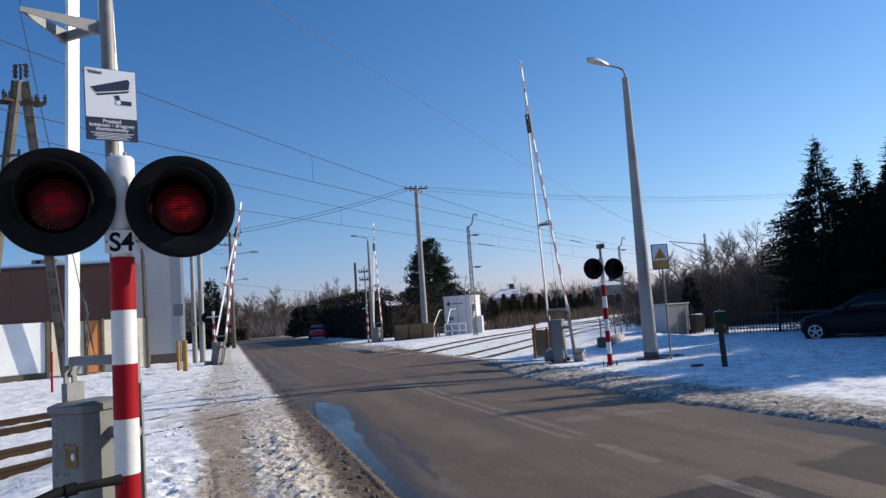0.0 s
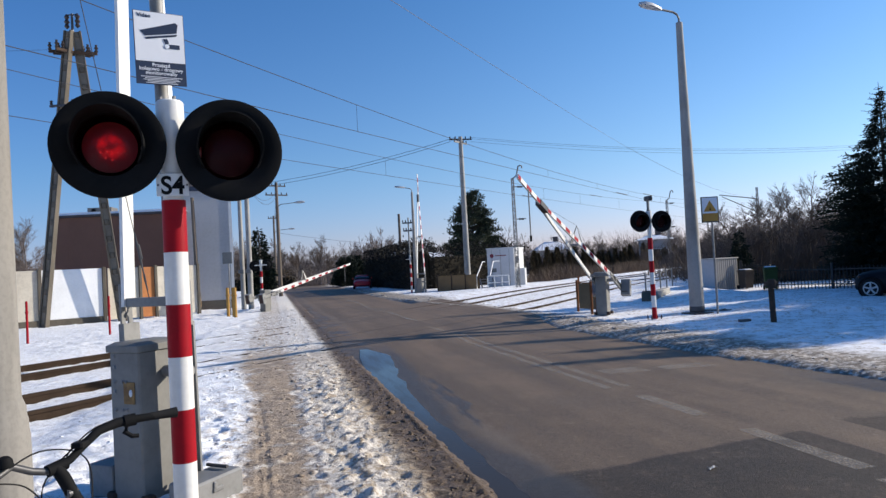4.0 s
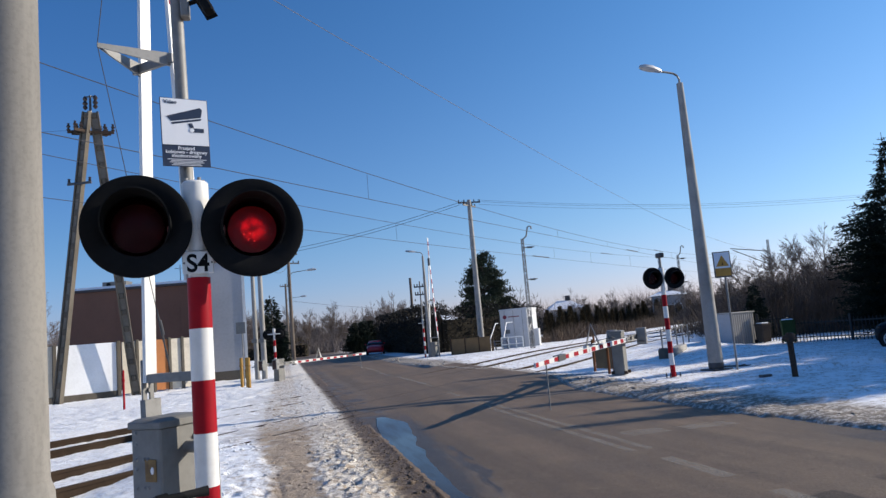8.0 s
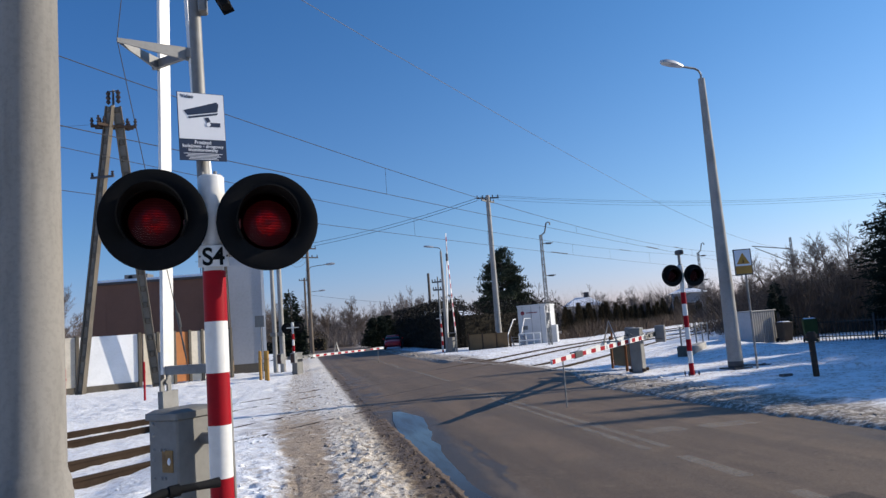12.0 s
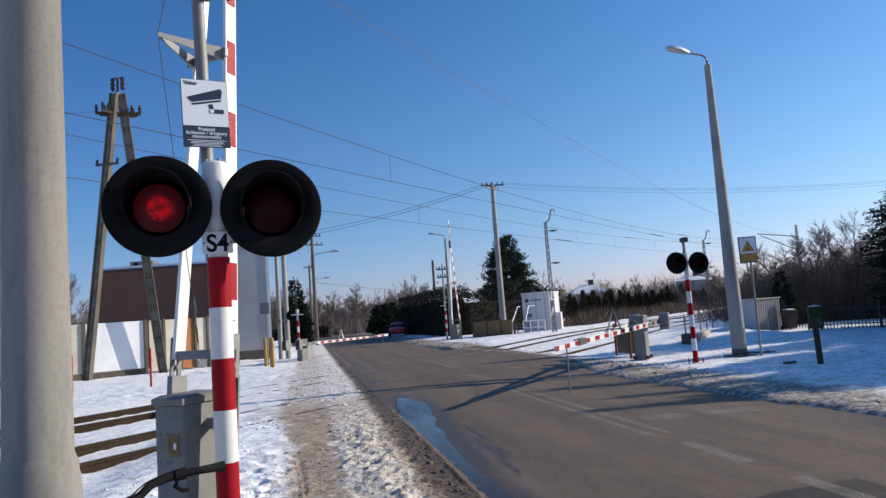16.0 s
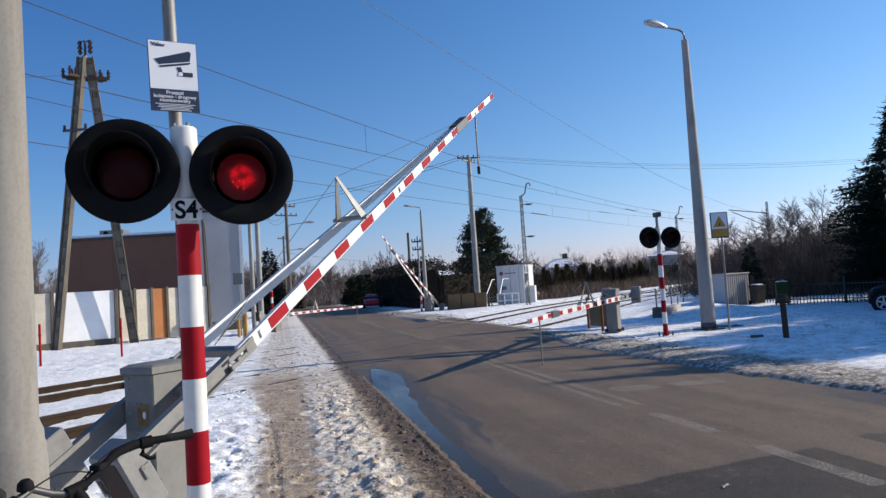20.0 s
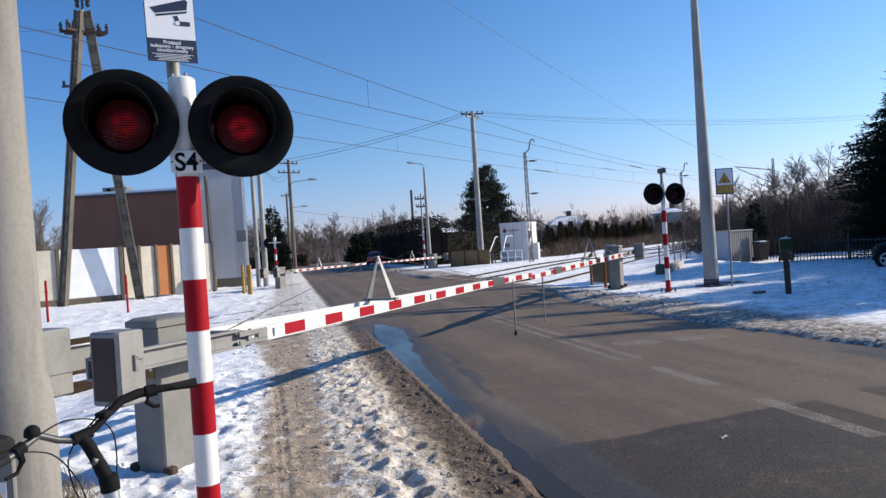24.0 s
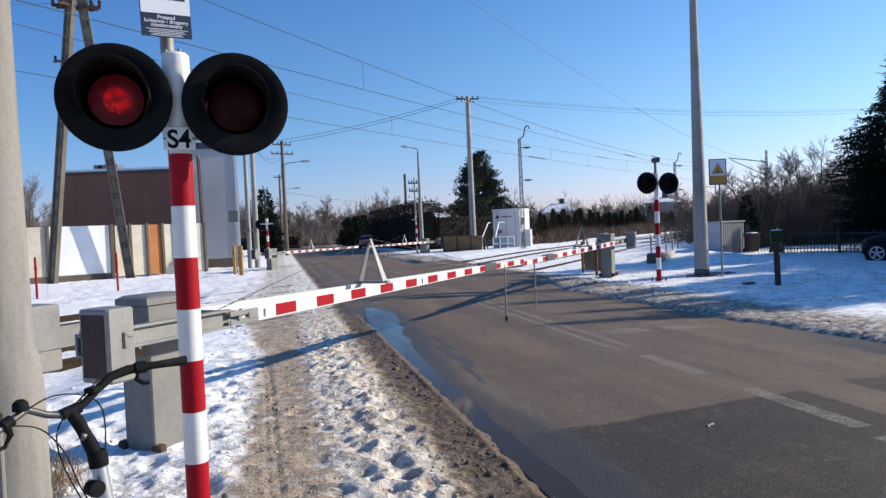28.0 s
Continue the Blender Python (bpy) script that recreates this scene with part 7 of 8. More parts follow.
# bushes and trees right of the tracks
for x, y, s, k in ((13.2, 36, 0.9, 2), (15.0, 39, 1.0, 2), (16.8, 36.5, 1.05, 2), (17.6, 45, 0.80, 1), (18.6, 38, 1.0, 3), (20.5, 36, 1.05, 2), (15.6, 46, 0.72, 1), (20.0, 45, 0.7, 0), (22.5, 39, 1.1, 2), (12.2, 40, 0.7, 3),
                   (24.5, 36, 1.2, 2), (19.0, 33, 0.9, 2), (22.0, 32, 1.0, 3), (25.5, 31, 1.1, 2), (28.0, 35, 1.2, 2), (16.0, 56, 0.9, 2), (19.0, 60, 1.0, 2), (22.5, 56, 1.2, 2), (26.5, 60, 1.2, 3), (30.0, 52, 1.3, 2),
                   (24.0, 48, 0.85, 1), (28.0, 45, 0.8, 0), (13.6, 38, 0.85, 3), (15.8, 37.2, 0.95, 2), (17.6, 40.5, 1.0, 3), (19.4, 41, 1.05, 2), (21.2, 42, 1.1, 3), (14.6, 40.8, 0.8, 3), (18.2, 35.2, 0.85, 3), (21.6, 34.4, 0.9, 2),
                   (16.4, 33.6, 0.7, 3), (14.4, 34.2, 0.62, 2), (23.6, 34.0, 1.0, 3), (20.4, 38.6, 1.1, 2), (23.0, 44.5, 1.2, 3), (17.0, 48.5, 0.9, 2), (18.6, 50, 1.0, 3), (20.6, 51, 0.85, 1), (22.4, 52, 0.95, 1), (16.2, 51, 0.9, 2),
                   (18.0, 57.5, 1.0, 3), (20.6, 58.5, 1.1, 2), (14.9, 58.5, 0.85, 3), (13.6, 61, 0.8, 2), (24.4, 58, 1.2, 2), (25.4, 53, 1.1, 3), (26.2, 47.5, 1.2, 2), (33.0, 46, 1.0, 1), (16.9, 41.5, 0.9, 2), (14.0, 42.5, 0.75, 2), (27.0, 40, 1.3, 2), (32, 38, 1.4, 2)):
    set_copy(bare[k], used, x, y, s, rng.uniform(0, 360))
# beyond the crossing
for x, y, s, k in ((5.2, 100, 0.72, 1), (1.5, 118, 0.8, 1), (-42.5, 61, 1.15, 1), (-46, 66, 1.0, 0), (-40, 70, 0.9, 1), (-37.5, 120, 0.95, 0), (-42, 128, 1.05, 1), (-30.5, 128, 0.9, 1), (-34, 140, 1.1, 0), (-27, 150, 1.05, 1),
                   (-47, 118, 0.9, 1), (-52, 126, 1.0, 0), (-23.5, 142, 1.0, 1), (-21, 150, 1.05, 0), (-17, 146, 0.95, 1), (-12.5, 150, 0.95, 0), (-8, 150, 0.9, 1), (-39, 105, 0.75, 0), (-44.5, 108, 0.8, 1),
                   (-31, 104, 0.6, 2), (-33.5, 96, 0.6, 2), (-29, 112, 0.8, 2), (-36, 100, 0.9, 2), (-26.5, 118, 1.0, 2), (-40.5, 98, 0.9, 3), (-24, 128, 1.1, 2), (-46, 100, 1.0, 2),
                   (6.5, 104, 0.95, 2), (8.2, 101, 1.0, 3), (10.4, 103, 1.05, 2), (12.4, 100, 1.1, 3), (14.2, 103, 1.1, 2), (16.0, 100, 1.15, 3), (18.6, 103, 1.1, 2), (20.4, 98, 1.1, 3), (24.6, 104, 1.2, 2), (27, 100, 1.2, 3), (13, 110, 0.62, 0), (16.6, 112, 0.68, 1),
                   (-35.5, 112, 0.8, 1), (-33, 118, 0.85, 0), (-38.5, 116, 0.85, 1), (-29.5, 122, 0.85, 0), (-25.5, 134, 0.95, 1), (-20.5, 128, 0.8, 1), (-18.5, 134, 0.85, 0),
                   (14, 118, 0.7, 1), (19, 122, 0.72, 0), (24, 118, 0.75, 1), (29, 116, 0.8, 0), (17, 104, 0.9, 2), (22, 100, 1.0, 2), (33, 108, 0.9, 1), (38, 100, 0.9, 0), (44, 96, 1.0, 1), (36, 80, 1.2, 2), (41, 76, 1.2, 3),
                   (30, 74, 1.0, 2), (47, 70, 1.1, 1), (52, 84, 1.2, 0)):
    set_copy(bare[k], used, x, y, s, rng.uniform(0, 360))


def spray(sh, p, d, size, rng, slim=0.13):
    """A small spray of needles: two crossed slim leaves."""
    up = Vector((rng.uniform(-0.4, 0.4), rng.uniform(-0.4, 0.4), 1))
    s = d.cross(up)
    s = s.normalized() if s.length > 0.01 else Vector((1, 0, 0))
    k = len(sh.v)
    t = s.cross(d).normalized()
    for a in (s, t):
        k = len(sh.v)
        sh.v += [tuple(p), tuple(p + d * size * 0.55 + a * size * slim), tuple(p + d * size), tuple(p + d * size * 0.5 - a * size * slim)]
        sh.f.append((k, k + 1, k + 2, k + 3))


def conifer(rng, height, radius, layers, per, size, droop, taper=0.9, low=0.02, slim=0.13, outline=None):
    trunk, crown = Shape(), Shape()
    trunk.rod((0, 0, -0.2), (0, 0, height * 0.97), height * 0.018 + 0.03, 0.02, 8)
    for i in range(layers):
        f = low + (1 - low) * i / layers
        z = height * f
        r = radius * ((1 - f) ** taper if outline is None else between(f, outline)) + 0.05
        n = max(4, int(per * (0.35 + (1 - f))))
        for k in range(n):
            az = rng.uniform(0, 2 * math.pi)
            ln = r * rng.uniform(0.62, 1.08)
            if outline is not None:
                ln *= 1 + 0.30 * noise.noise(Vector((math.cos(az) * 1.6, math.sin(az) * 1.6, z * 1.3)))
            d = Vector((math.cos(az), math.sin(az), droop + rng.uniform(-0.12, 0.2))).normalized()
            m = max(3, int(ln / (size * 0.30)))
            for q in range(m):
                p = Vector((0, 0, z)) + d * ln * (0.25 + 0.75 * (q + rng.random()) / m) + Vector((rng.uniform(-1, 1), rng.uniform(-1, 1), rng.uniform(-1, 1))) * size * 0.3
                w = (d + Vector((rng.uniform(-0.9, 0.9), rng.uniform(-0.9, 0.9), rng.uniform(-0.7, 0.5)))).normalized()
                spray(crown, p, w, size * rng.uniform(0.7, 1.3), rng, slim)
    return trunk, crown


SPRUCE_OUTLINE = ((0.0, 0.96), (0.25, 1.0), (0.50, 0.98), (0.61, 0.80), (0.70, 0.52), (0.78, 0.30), (0.86, 0.16), (0.93, 0.02), (1.0, 0.0))


def spruce_tree(rng):
    """A dense dark spruce, full below the shoulder, with an open whorled leader above it."""
    trunk, crown = conifer(rng, 7.4, 2.15, 62, 34, 0.15, -0.10, low=0.09, slim=0.11, outline=SPRUCE_OUTLINE)
    trunk.rod((0, 0, 6.6), (0, 0, 7.72), 0.022, 0.008, 6)
    for z, reach in ((6.55, 0.62), (6.8, 0.50), (7.02, 0.40), (7.22, 0.30), (7.42, 0.18)):
        for k in range(7):
            az = 0.9 * k + rng.uniform(-0.25, 0.25) + z
            tip = Vector((math.cos(az) * reach, math.sin(az) * reach, z + 0.35 * reach * rng.uniform(0.4, 1.2)))
            trunk.rod((0, 0, z), tip, 0.010, 0.004, 4, None, False)
            for q in range(int(reach * 26)):
                p = Vector((0, 0, z)).lerp(tip, rng.uniform(0.15, 1.0))
                spray(crown, p, Vector((rng.uniform(-1, 1), rng.uniform(-1, 1), rng.uniform(-0.2, 0.8))).normalized(), 0.07, rng, 0.12)
    return trunk, crown


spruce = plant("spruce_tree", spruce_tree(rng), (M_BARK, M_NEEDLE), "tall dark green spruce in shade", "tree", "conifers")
used["spruce_tree"] = False
# trees below y = 24 are unseen, added to shade the verge
for x, y, s in ((15.3, 27.7, 1.03), (17.7, 26.4, 1.0), (20.2, 26.5, 1.04), (22.6, 25.6, 1.08), (16.3, 18.9, 0.85), (18.6, 20.6, 1.12), (20.2, 18.4, 0.9), (22.5, 20.8, 1.0),
                (14.8, 17.2, 0.82), (17.4, 17.4, 0.9), (19.4, 18.6, 0.95), (17.4, 23.0, 0.95), (16.9, 27.6, 0.90), (18.4, 27.7, 1.0), (13.9, 15.6, 0.80)):
    set_copy(spruce, used, x, y, s, rng.uniform(0, 360))
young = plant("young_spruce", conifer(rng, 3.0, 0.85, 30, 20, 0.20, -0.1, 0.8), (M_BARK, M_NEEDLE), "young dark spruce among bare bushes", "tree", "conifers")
used["young_spruce"] = False
for x, y, s in ((11.9, 34.0, 0.9), (-20.15, 60.0, 2.0),):
    set_copy(young, used, x, y, s, rng.uniform(0, 360))


def pine_tree(rng):
    """A full oval pine crown built of upturned needle clumps at the ends of whorled limbs."""
    trunk, crown = Shape(), Shape()
    trunk.rod((0, 0, -0.2), (0, 0, 9.0), 0.26, 0.05, 8)
    tiers = 19
    for i in range(tiers):
        f = i / (tiers - 1)
        z = 1.0 + 8.3 * f
        reach = 3.75 * math.sqrt(max(0.02, 1 - ((f - 0.28) / 0.75) ** 2)) * (1 - 0.34 * f)
        for k in range(12 if f < 0.8 else 8):
            az = rng.uniform(0, 2 * math.pi)
            ln = reach * rng.uniform(0.58, 1.10)
            foot = Vector((0, 0, z - 0.15 * ln + rng.uniform(-0.2, 0.2)))
            tip = foot + Vector((math.cos(az) * ln, math.sin(az) * ln, ln * rng.uniform(0.10, 0.30)))
            trunk.rod(foot, tip, 0.045, 0.012, 4, None, False)
            m = 2 + int(ln * 1.3)
            for j in range(m):
                c = foot.lerp(tip, 0.52 + 0.48 * (j + rng.random() * 0.6) / m)
                for q in range(24):
                    o = Vector((rng.gauss(0, 0.21), rng.gauss(0, 0.21), rng.gauss(0.06, 0.14)))
                    spray(crown, c + o, (o + Vector((rng.uniform(-0.3, 0.3), rng.uniform(-0.3, 0.3), rng.uniform(0.1, 0.5)))).normalized(), 0.27, rng, 0.16)
    return trunk, crown


pt = plant("pine_tree", pine_tree(rng), (M_BARK, M_PINE), "broad dark green pine behind the hedge", "tree", "conifers")
pt.matrix_basis = pose(-1.62, 75.0, 0.0, 0, 0, 20)
ev = plant("evergreen_shrub", conifer(rng, 4.6, 2.6, 26, 26, 0.34, 0.2, 0.45), (M_BARK, M_NEEDLE), "round dark evergreen shrub beside the road", "bush", "conifers")
used["evergreen_shrub"] = False
for x, y, s in ((-17.5, 84, 0.80), (-17.0, 87, 0.85)):
    set_copy(ev, used, x, y, s, rng.uniform(0, 360))
th = plant("thuja_tree", conifer(rng, 4.0, 0.75, 44, 20, 0.26, 0.9, 0.62, slim=0.22), (M_BARK, M_THUJA), "slim brown-green thuja in a row", "tree", "thuja row")
used["thuja_tree"] = False
for k in range(42):
    set_copy(th, used, 4.6 + k * 0.50 + rng.uniform(-0.2, 0.2), 77.5 + k * 0.4 + rng.uniform(-1, 1), rng.uniform(0.50, 0.86), rng.uniform(0, 360))


def hedge(a, b, height, depth, label, material, size=0.17, density=150, name="hedge"):
    """A clipped hedge: a dark, shade-coloured core under a shell of small leaves."""
    a, b = Vector(a), Vector(b)
    d = b - a
    ln = d.length
    yaw = math.degrees(math.atan2(d.y, d.x))
    hd = thing(name, pose(a.x, a.y, a.z, 0, 0, yaw), label, "hedge", "hedges")
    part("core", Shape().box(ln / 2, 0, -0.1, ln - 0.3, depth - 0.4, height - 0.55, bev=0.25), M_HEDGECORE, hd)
    sh = Shape()
    for q in range(int(ln * (2 * height + depth) * density / 3)):
        x = rng.uniform(0, ln)
        u = rng.uniform(0, 2 * height + depth)
        top = height * (1 + 0.10 * noise.noise(Vector((x * 0.6, 3, 1))) + 0.05 * noise.noise(Vector((x * 2.1, 8, 1))))
        if u < height:
            p = Vector((x, -depth / 2, u))
        elif u < height + depth:
            p = Vector((x, u - height - depth / 2, top))
        else:
            p = Vector((x, depth / 2, u - height - depth))
        p += Vector((rng.gauss(0, 0.1), rng.gauss(0, 0.14), rng.gauss(0, 0.16)))
        spray(sh, p, Vector((rng.uniform(-1, 1), rng.uniform(-1, 1), rng.uniform(-0.3, 1))).normalized(), size * rng.uniform(0.7, 1.4), rng, 0.2)
    part("leaves", sh, material, hd)


hedge((-5.2, 53.5, 0), (-13.2, 77.5, 0), 3.65, 1.8, "tall dark clipped hedge along the road", M_HEDGE, 0.22, 90)
hedge((-5.0, 54.0, 0), (3.0, 62.0, 0), 3.2, 1.6, "brown hedge behind the container", M_HEDGE, 0.22, 90)
hedge((-47.0, 90, 0), (-26.0, 92, 0), 2.2, 2.0, "low brown hedge far along the road", M_THUJA, 0.3, 40)


def dry_brush(pts, height, label, density, material=None, thick=1.0):
    root = Shape()
    for (x0, y0), (x1, y1), wd in pts:
        a, b = Vector((x0, y0, 0)), Vector((x1, y1, 0))
        for q in range(int((b - a).length * wd * density)):
            p = a.lerp(b, rng.random()) + Vector((rng.uniform(-wd, wd), rng.uniform(-wd, wd), 0)) * 0.5
            h = height * rng.uniform(0.4, 1.2) * (0.85 + 0.55 * noise.noise(Vector((p.x * 0.22, p.y * 0.22, 4.0))))
            t = p + Vector((rng.gauss(0, 0.4) * h, rng.gauss(0, 0.4) * h, h))
            k = len(root.v)
            w = rng.uniform(0.012, 0.028) * thick
            s = Vector((rng.uniform(-1, 1), rng.uniform(-1, 1), 0)).normalized() * w
            root.v += [tuple(p - s), tuple(p + s), tuple(t)]
            root.f.append((k, k + 1, k + 2))
    solo("dry_brush", root, material or M_BRUSH, label, "brush", "", "stuff", smooth=False)


M_BRUSH = leafy("brown_brush", (0.175, 0.118, 0.080), (0.070, 0.050, 0.037))
dry_brush((((13.0, 35.6), (25, 35), 3.0), ((13, 42), (26, 44), 6.0), ((15, 54), (30, 56), 6.0)), 1.7, "thicket of dark bare shoots beyond the fence", 70)
dry_brush((((4.5, 58), (32, 112), 5.0),), 1.3, "band of dry brown brush beside the tracks", 60)
dry_brush((((3.5, 55), (14, 78), 3.0),), 0.9, "low dry brush below the thuja row", 60)


M_TWIGFAR = leafy("far_twigs", (0.20, 0.165, 0.15), (0.10, 0.082, 0.075))
dry_brush((((4.0, 103), (36, 100), 6.0), ((8, 114), (40, 108), 6.0)), 5.2, "distant thicket of bare shrubs above the thuja row", 26, M_TWIGFAR, 1.6)
dry_brush((((12.5, 37), (27, 36), 5.0), ((14, 47), (29, 47), 7.0)), 3.3, "dense bare thicket behind the shed", 38, M_TWIG, 0.8)
dry_brush((((-24, 108), (-48, 104), 8.0),), 2.9, "bare shrubs far along the road", 16, M_TWIGFAR, 1.6)


def far_woods():
    sh = Shape()
    for k in range(3600):
        az = radians(rng.uniform(-62, 62))
        d = rng.uniform(155, 300)
        x, y = math.sin(az) * d, math.cos(az) * d
        h = rng.uniform(3.0, 5.6) * (0.75 + 0.25 * math.sin(az * 23) * math.sin(az * 7 + 1))
        for q in range(24):
            p = Vector((x + rng.gauss(0, 1.8), y + rng.gauss(0, 1.8), 0))
            t = p + Vector((rng.gauss(0, 1.6), rng.gauss(0, 1.6), h * rng.uniform(0.35, 1.0)))
            i = len(sh.v)
            w = rng.uniform(0.04, 0.12)
            s = Vector((math.cos(az), -math.sin(az), 0)) * w
            sh.v += [tuple(p - s * 1.5), tuple(p + s * 1.5), tuple(t)]
            sh.f.append((i, i + 1, i + 2))
    # three bare tree forms repeated over the belt
    forms = []
    for _ in range(3):
        tr, cr = bare_tree(rng, 9.0, 0.95, 4, 0.022)
        k = len(tr.v)
        forms.append((np.array(tr.v + cr.v), tr.f + [tuple(i + k for i in q) for q in cr.f]))
    for j in range(520):
        az = radians(rng.uniform(-50, 48) if j < 300 else rng.uniform(-34, -3))
        d = rng.uniform(135, 260) if j < 300 else rng.uniform(128, 190)
        pts, fc = rng.choice(forms)
        g = rng.uniform(0.75, 1.25) * (0.85 + 0.15 * math.sin(az * 31))
        c, n = math.cos(az * 97), math.sin(az * 97)
        q = pts * g
        q = np.stack((q[:, 0] * c - q[:, 1] * n + math.sin(az) * d, q[:, 0] * n + q[:, 1] * c + math.cos(az) * d, q[:, 2]), 1)
        k = len(sh.v)
        sh.v += q.tolist()
        sh.f += [tuple(i + k for i in f) for f in fc]
    solo("far_woods", sh, M_TWIGFAR, "distant belt of bare brown woodland", "woods", "", "stuff", smooth=False)


far_woods()


def clods(n, s0, s1, l0, l1, size, material, label, name):
    """Loose lumps of trodden snow or earth, lying on the ground."""
    sh = Shape()
    base = [Vector((math.sin(a) * math.cos(b), math.sin(a) * math.sin(b), math.cos(a))) for a, b in [(0.0, 0.0)] + [(1.05, k * 1.2566) for k in range(5)] + [(1.95, k * 1.2566 + 0.63) for k in range(5)]]
    tri = [(0, k + 1, (k + 1) % 5 + 1) for k in range(5)] + [q for k in range(5) for q in ((k + 1, k + 6, (k + 1) % 5 + 1), ((k + 1) % 5 + 1, k + 6, (k + 1) % 5 + 6))]
    for q in range(n):
        l = l0 + (l1 - l0) * rng.random() ** 1.6
        s = rng.gauss((s0 + s1) / 2, (s1 - s0) / 3)
        p = E0 + RD * l + RN * s
        r = size * rng.choice((0.5, 0.6, 0.8, 1.0, 1.5)) * rng.uniform(0.7, 1.2)
        z = terrain(p.x, p.y) - r * 0.3
        yaw = Matrix.Rotation(rng.uniform(0, 6.3), 3, "Z")
        st = Vector((rng.uniform(0.8, 1.5), rng.uniform(0.7, 1.1), rng.uniform(0.5, 0.9)))
        sh.add([Vector((p.x, p.y, z)) + yaw @ Vector((v.x * st.x, v.y * st.y, v.z * st.z)) * r * rng.uniform(0.6, 1.3) for v in base], tri)
    solo(name, sh, material, label, "clods", "", "stuff", smooth="all")


clods(480, 0.3, 1.2, -1.0, 14.0, 0.030, M_SNOW, "loose clods of dirty trodden snow beside the footpath", "snow_clods")
clods(700, 1.0, 1.9, -1.0, 10.0, 0.010, M_SNOW, "fine crumbs trodden into the sandy path", "snow_clods")
clods(600, 0.3, 1.15, -1.0, 9.0, 0.014, M_SNOW, "small broken lumps among the dirty snow", "snow_clods")
clods(420, 0.1, 1.9, 11.0, 30.0, 0.034, M_SNOW, "heaped dirty snow where the footpath reaches the rails", "snow_clods")
clods(420, -7.6, -6.0, 9.0, 34.0, 0.055, M_SNOW, "broken ploughed snow along the road's far side", "snow_clods")
clods(260, 1.05, 1.95, -1.0, 10.0, 0.02, M_SNOW, "small trodden clods strewn over the sandy path", "snow_clods")
clods(800, 1.85, 3.3, -1.0, 9.5, 0.026, M_SNOW, "crumbly trodden snow between the footpath and the rails", "snow_clods")
clods(900, -0.02, 0.35, -1.0, 14.0, 0.015, M_SNOW, "brown crumbs of earth along the road's edge", "earth_crumbs")
clods(110, -6.6, -5.9, 3.0, 14.0, 0.026, M_SNOW, "loose ploughed clods along the far road edge", "snow_clods")
clods(90, 0.02, 0.32, -1.0, 6.5, 0.036, M_SNOW, "dark clods of wet earth thrown up beside the asphalt", "earth_clods")
clods(160, -7.2, -5.4, 26.0, 62.0, 0.085, M_SNOW, "ploughed snow heaped beyond the crossing", "snow_clods")
grass = Shape()
for q in range(520):
    p = Vector((-3.08, 4.45, 0)) + Vector((-0.50, 0.80, 0)) * rng.gauss(0, 0.30) + Vector((rng.gauss(0, 0.09), rng.gauss(0, 0.09), 0))
    t = p + Vector((rng.gauss(0, 0.07), rng.gauss(0, 0.07), rng.uniform(0.05, 0.15)))
    k = len(grass.v)
    s = Vector((rng.uniform(-1, 1), rng.uniform(-1, 1), 0)).normalized() * 0.004
    grass.v += [tuple(p - s), tuple(p + s), tuple(t)]
    grass.f.append((k, k + 1, k + 2))
solo("dry_grass", grass, M_DRYGRASS, "tuft of dry straw-coloured grass in the snow", "grass", "", "stuff", smooth=False)


M_PAPER = surface("soiled_paper", (0.52, 0.51, 0.49), (0.34, 0.33, 0.31), 0.8, 0, 40, 8, 0)


def paper_scrap():
    """A torn, crumpled scrap of white paper on the asphalt."""
    sh = Shape()
    n = 5
    for j in range(n):
        for i in range(n):
            x, y = (i / (n - 1) - 0.5) * 0.085, (j / (n - 1) - 0.5) * 0.035
            sh.v.append((x + rng.gauss(0, 0.006), y + 0.3 * x + rng.gauss(0, 0.006), 0.003 + abs(rng.gauss(0, 0.006))))
    for j in range(n - 1):
        for i in range(n - 1):
            if (i, j) not in ((0, 3), (3, 0)):
                sh.f.append((j * n + i, j * n + i + 1, (j + 1) * n + i + 1, (j + 1) * n + i))
    ob = solo("paper_scrap", sh, M_PAPER, "crumpled scrap of white paper on the asphalt", "litter", m=pose(1.58, 5.43, road_z(-1.9, 0.95) + 0.002, 0, 0, 20), smooth=False)
    so = ob.modifiers.new("thickness", "SOLIDIFY")
    so.thickness = 0.0015


paper_scrap()


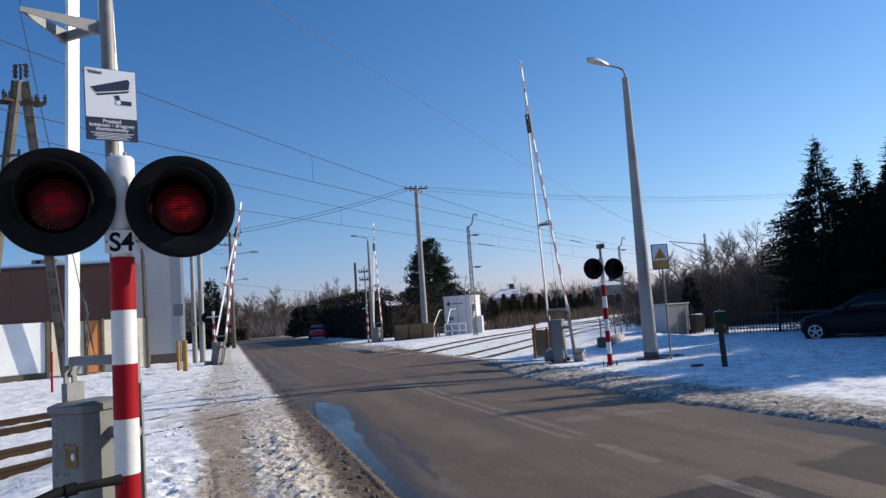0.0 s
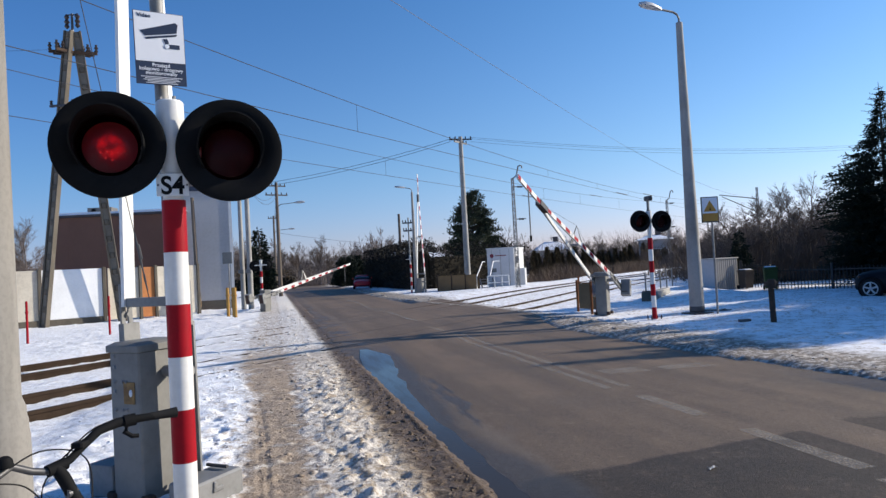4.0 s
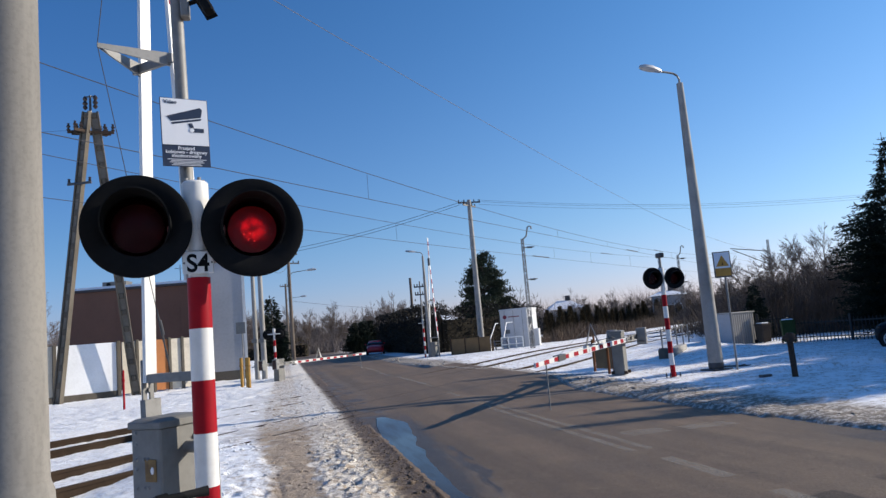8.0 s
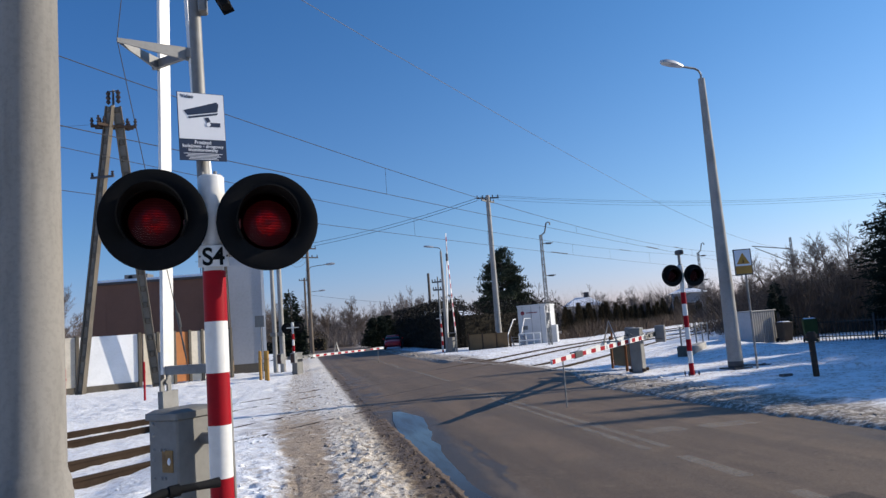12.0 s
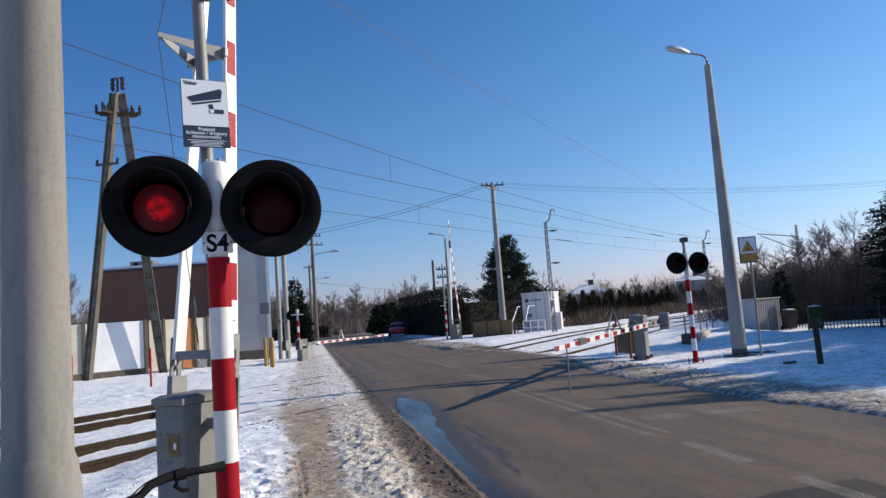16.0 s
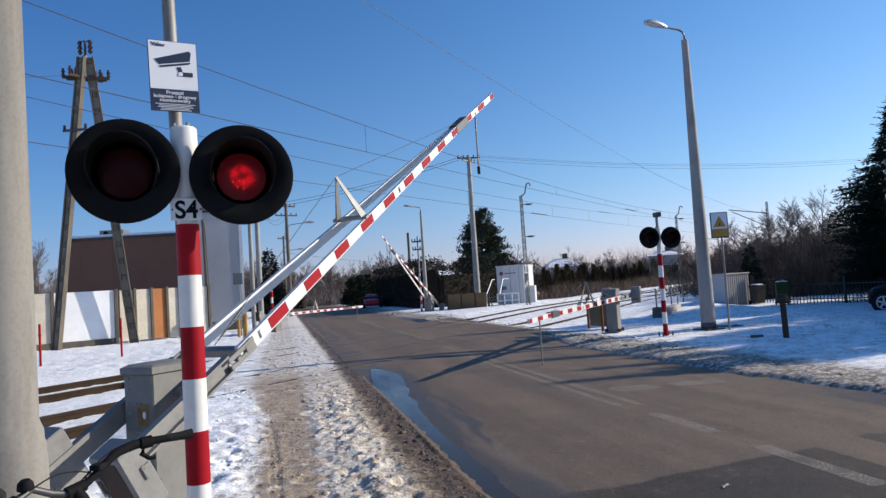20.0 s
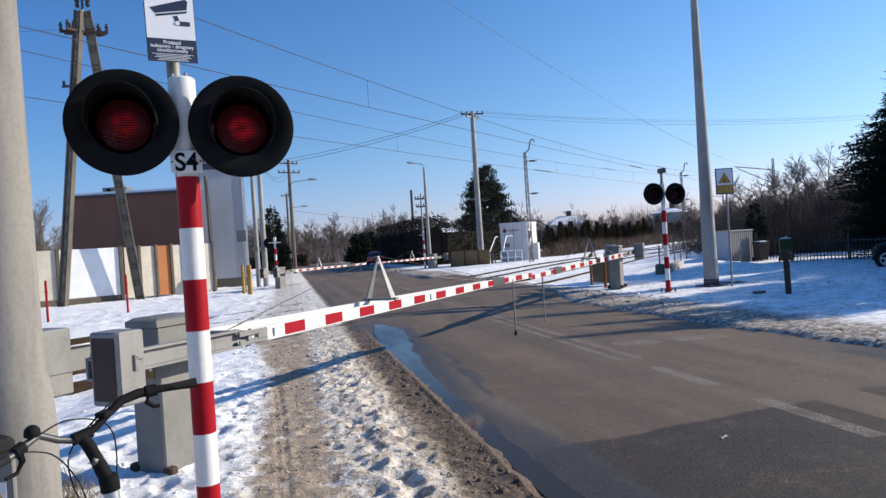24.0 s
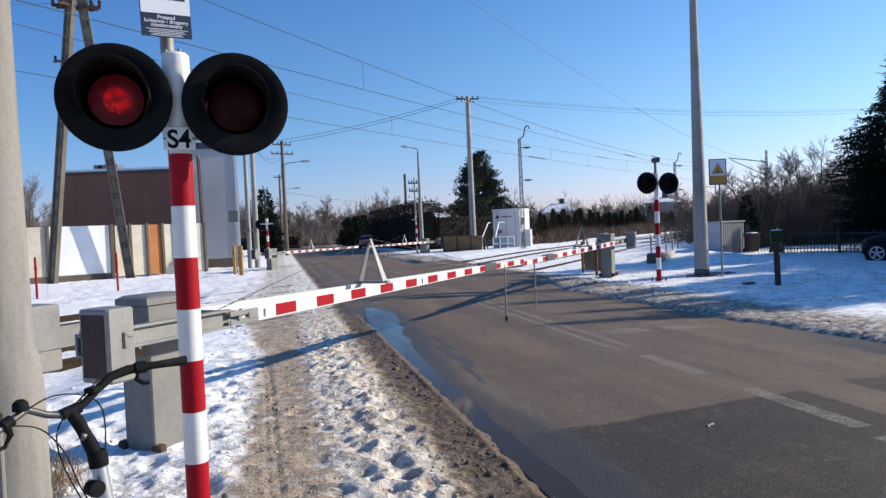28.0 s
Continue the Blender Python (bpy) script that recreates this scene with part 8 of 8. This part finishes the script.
# ---- what moves ----
def motions():
    swings = (
        (NEAR, [(0, 91), (15.2, 91), (15.5, 89.5), (16, 84.7), (16.5, 81), (17, 76.9), (17.5, 72.4), (18, 65.4), (18.5, 58.6), (19, 49.3), (19.5, 39.2), (20, 28.8),
                (20.5, 19.3), (21, 9.3), (21.5, 3.0), (22.2, 0.4), (23, 0), (28, 0)]),
        (RIGHT, [(0, 71.8), (0.5, 67.2), (1, 61), (1.5, 54.8), (2, 47.8), (2.5, 40.4), (3, 32.2), (3.5, 25), (4.2, 15), (5, 6), (5.5, 2.8), (6.2, 0), (7, -1.1), (28, -1.1)]),
        (FARL, [(0, 74.5), (0.5, 68), (1, 61.3), (1.5, 54), (2, 44.7), (2.5, 35.7), (3, 26.6), (3.5, 18), (4.2, 8), (4.9, 1.5), (5.5, 0), (28, 0)]),
        (FARR, [(0, 91), (15.6, 91), (16.2, 87), (17, 78.4), (17.5, 73.2), (18, 68), (18.5, 60.5), (19, 53.5), (19.5, 44), (20, 34.6), (20.5, 27.2), (21, 19.8), (21.5, 12.2),
                (22.2, 4.5), (22.8, 0.5), (23.3, 0), (28, 0)]),
    )
    for (arm, leg, at), rows in swings:
        walk(arm, [(t, pose(0, 0, 0.95, 0, -a, 0)) for t, a in rows])
        walk(leg, [(t, at @ pose(0, 0, 0, 0, a, 0)) for t, a in rows])
    # the lit faces of the diode rows turn to the lens and away again, set after set
    period, start = 1.2015, 0.02
    for pair, phase in zip(LAMPS, (0, 1)):
        for rows_ob, rise, fall in zip(pair, (-0.065, 0.060, 0.060), (-0.065, -0.065, 0.060)):
            turned = lambda k: (rise if (k + phase) % 2 == 0 else fall)
            lit = (phase == 0) if turned(0) < 0 else (phase == 1)
            angle = 0.0 if lit else 180.0
            rows = [(0.0, angle)]
            for k in range(1 if turned(0) < 0 else 0, 47):
                t = start + k * period / 2 + turned(k)
                if t > 27.9:
                    break
                if t - 0.045 > rows[-1][0]:
                    rows.append((t - 0.045, angle))
                for q in range(4):
                    rows.append((t - 0.018 + q * 0.012, angle + 60 * q))
                angle += 180
                rows.append((t + 0.045, angle))
            rows.append((28.0, angle))
            walk(rows_ob, [(t, pose(0, 0, -0.075) @ pose(0, 0, 0, 0, a % 360, 0)) for t, a in rows])


motions()
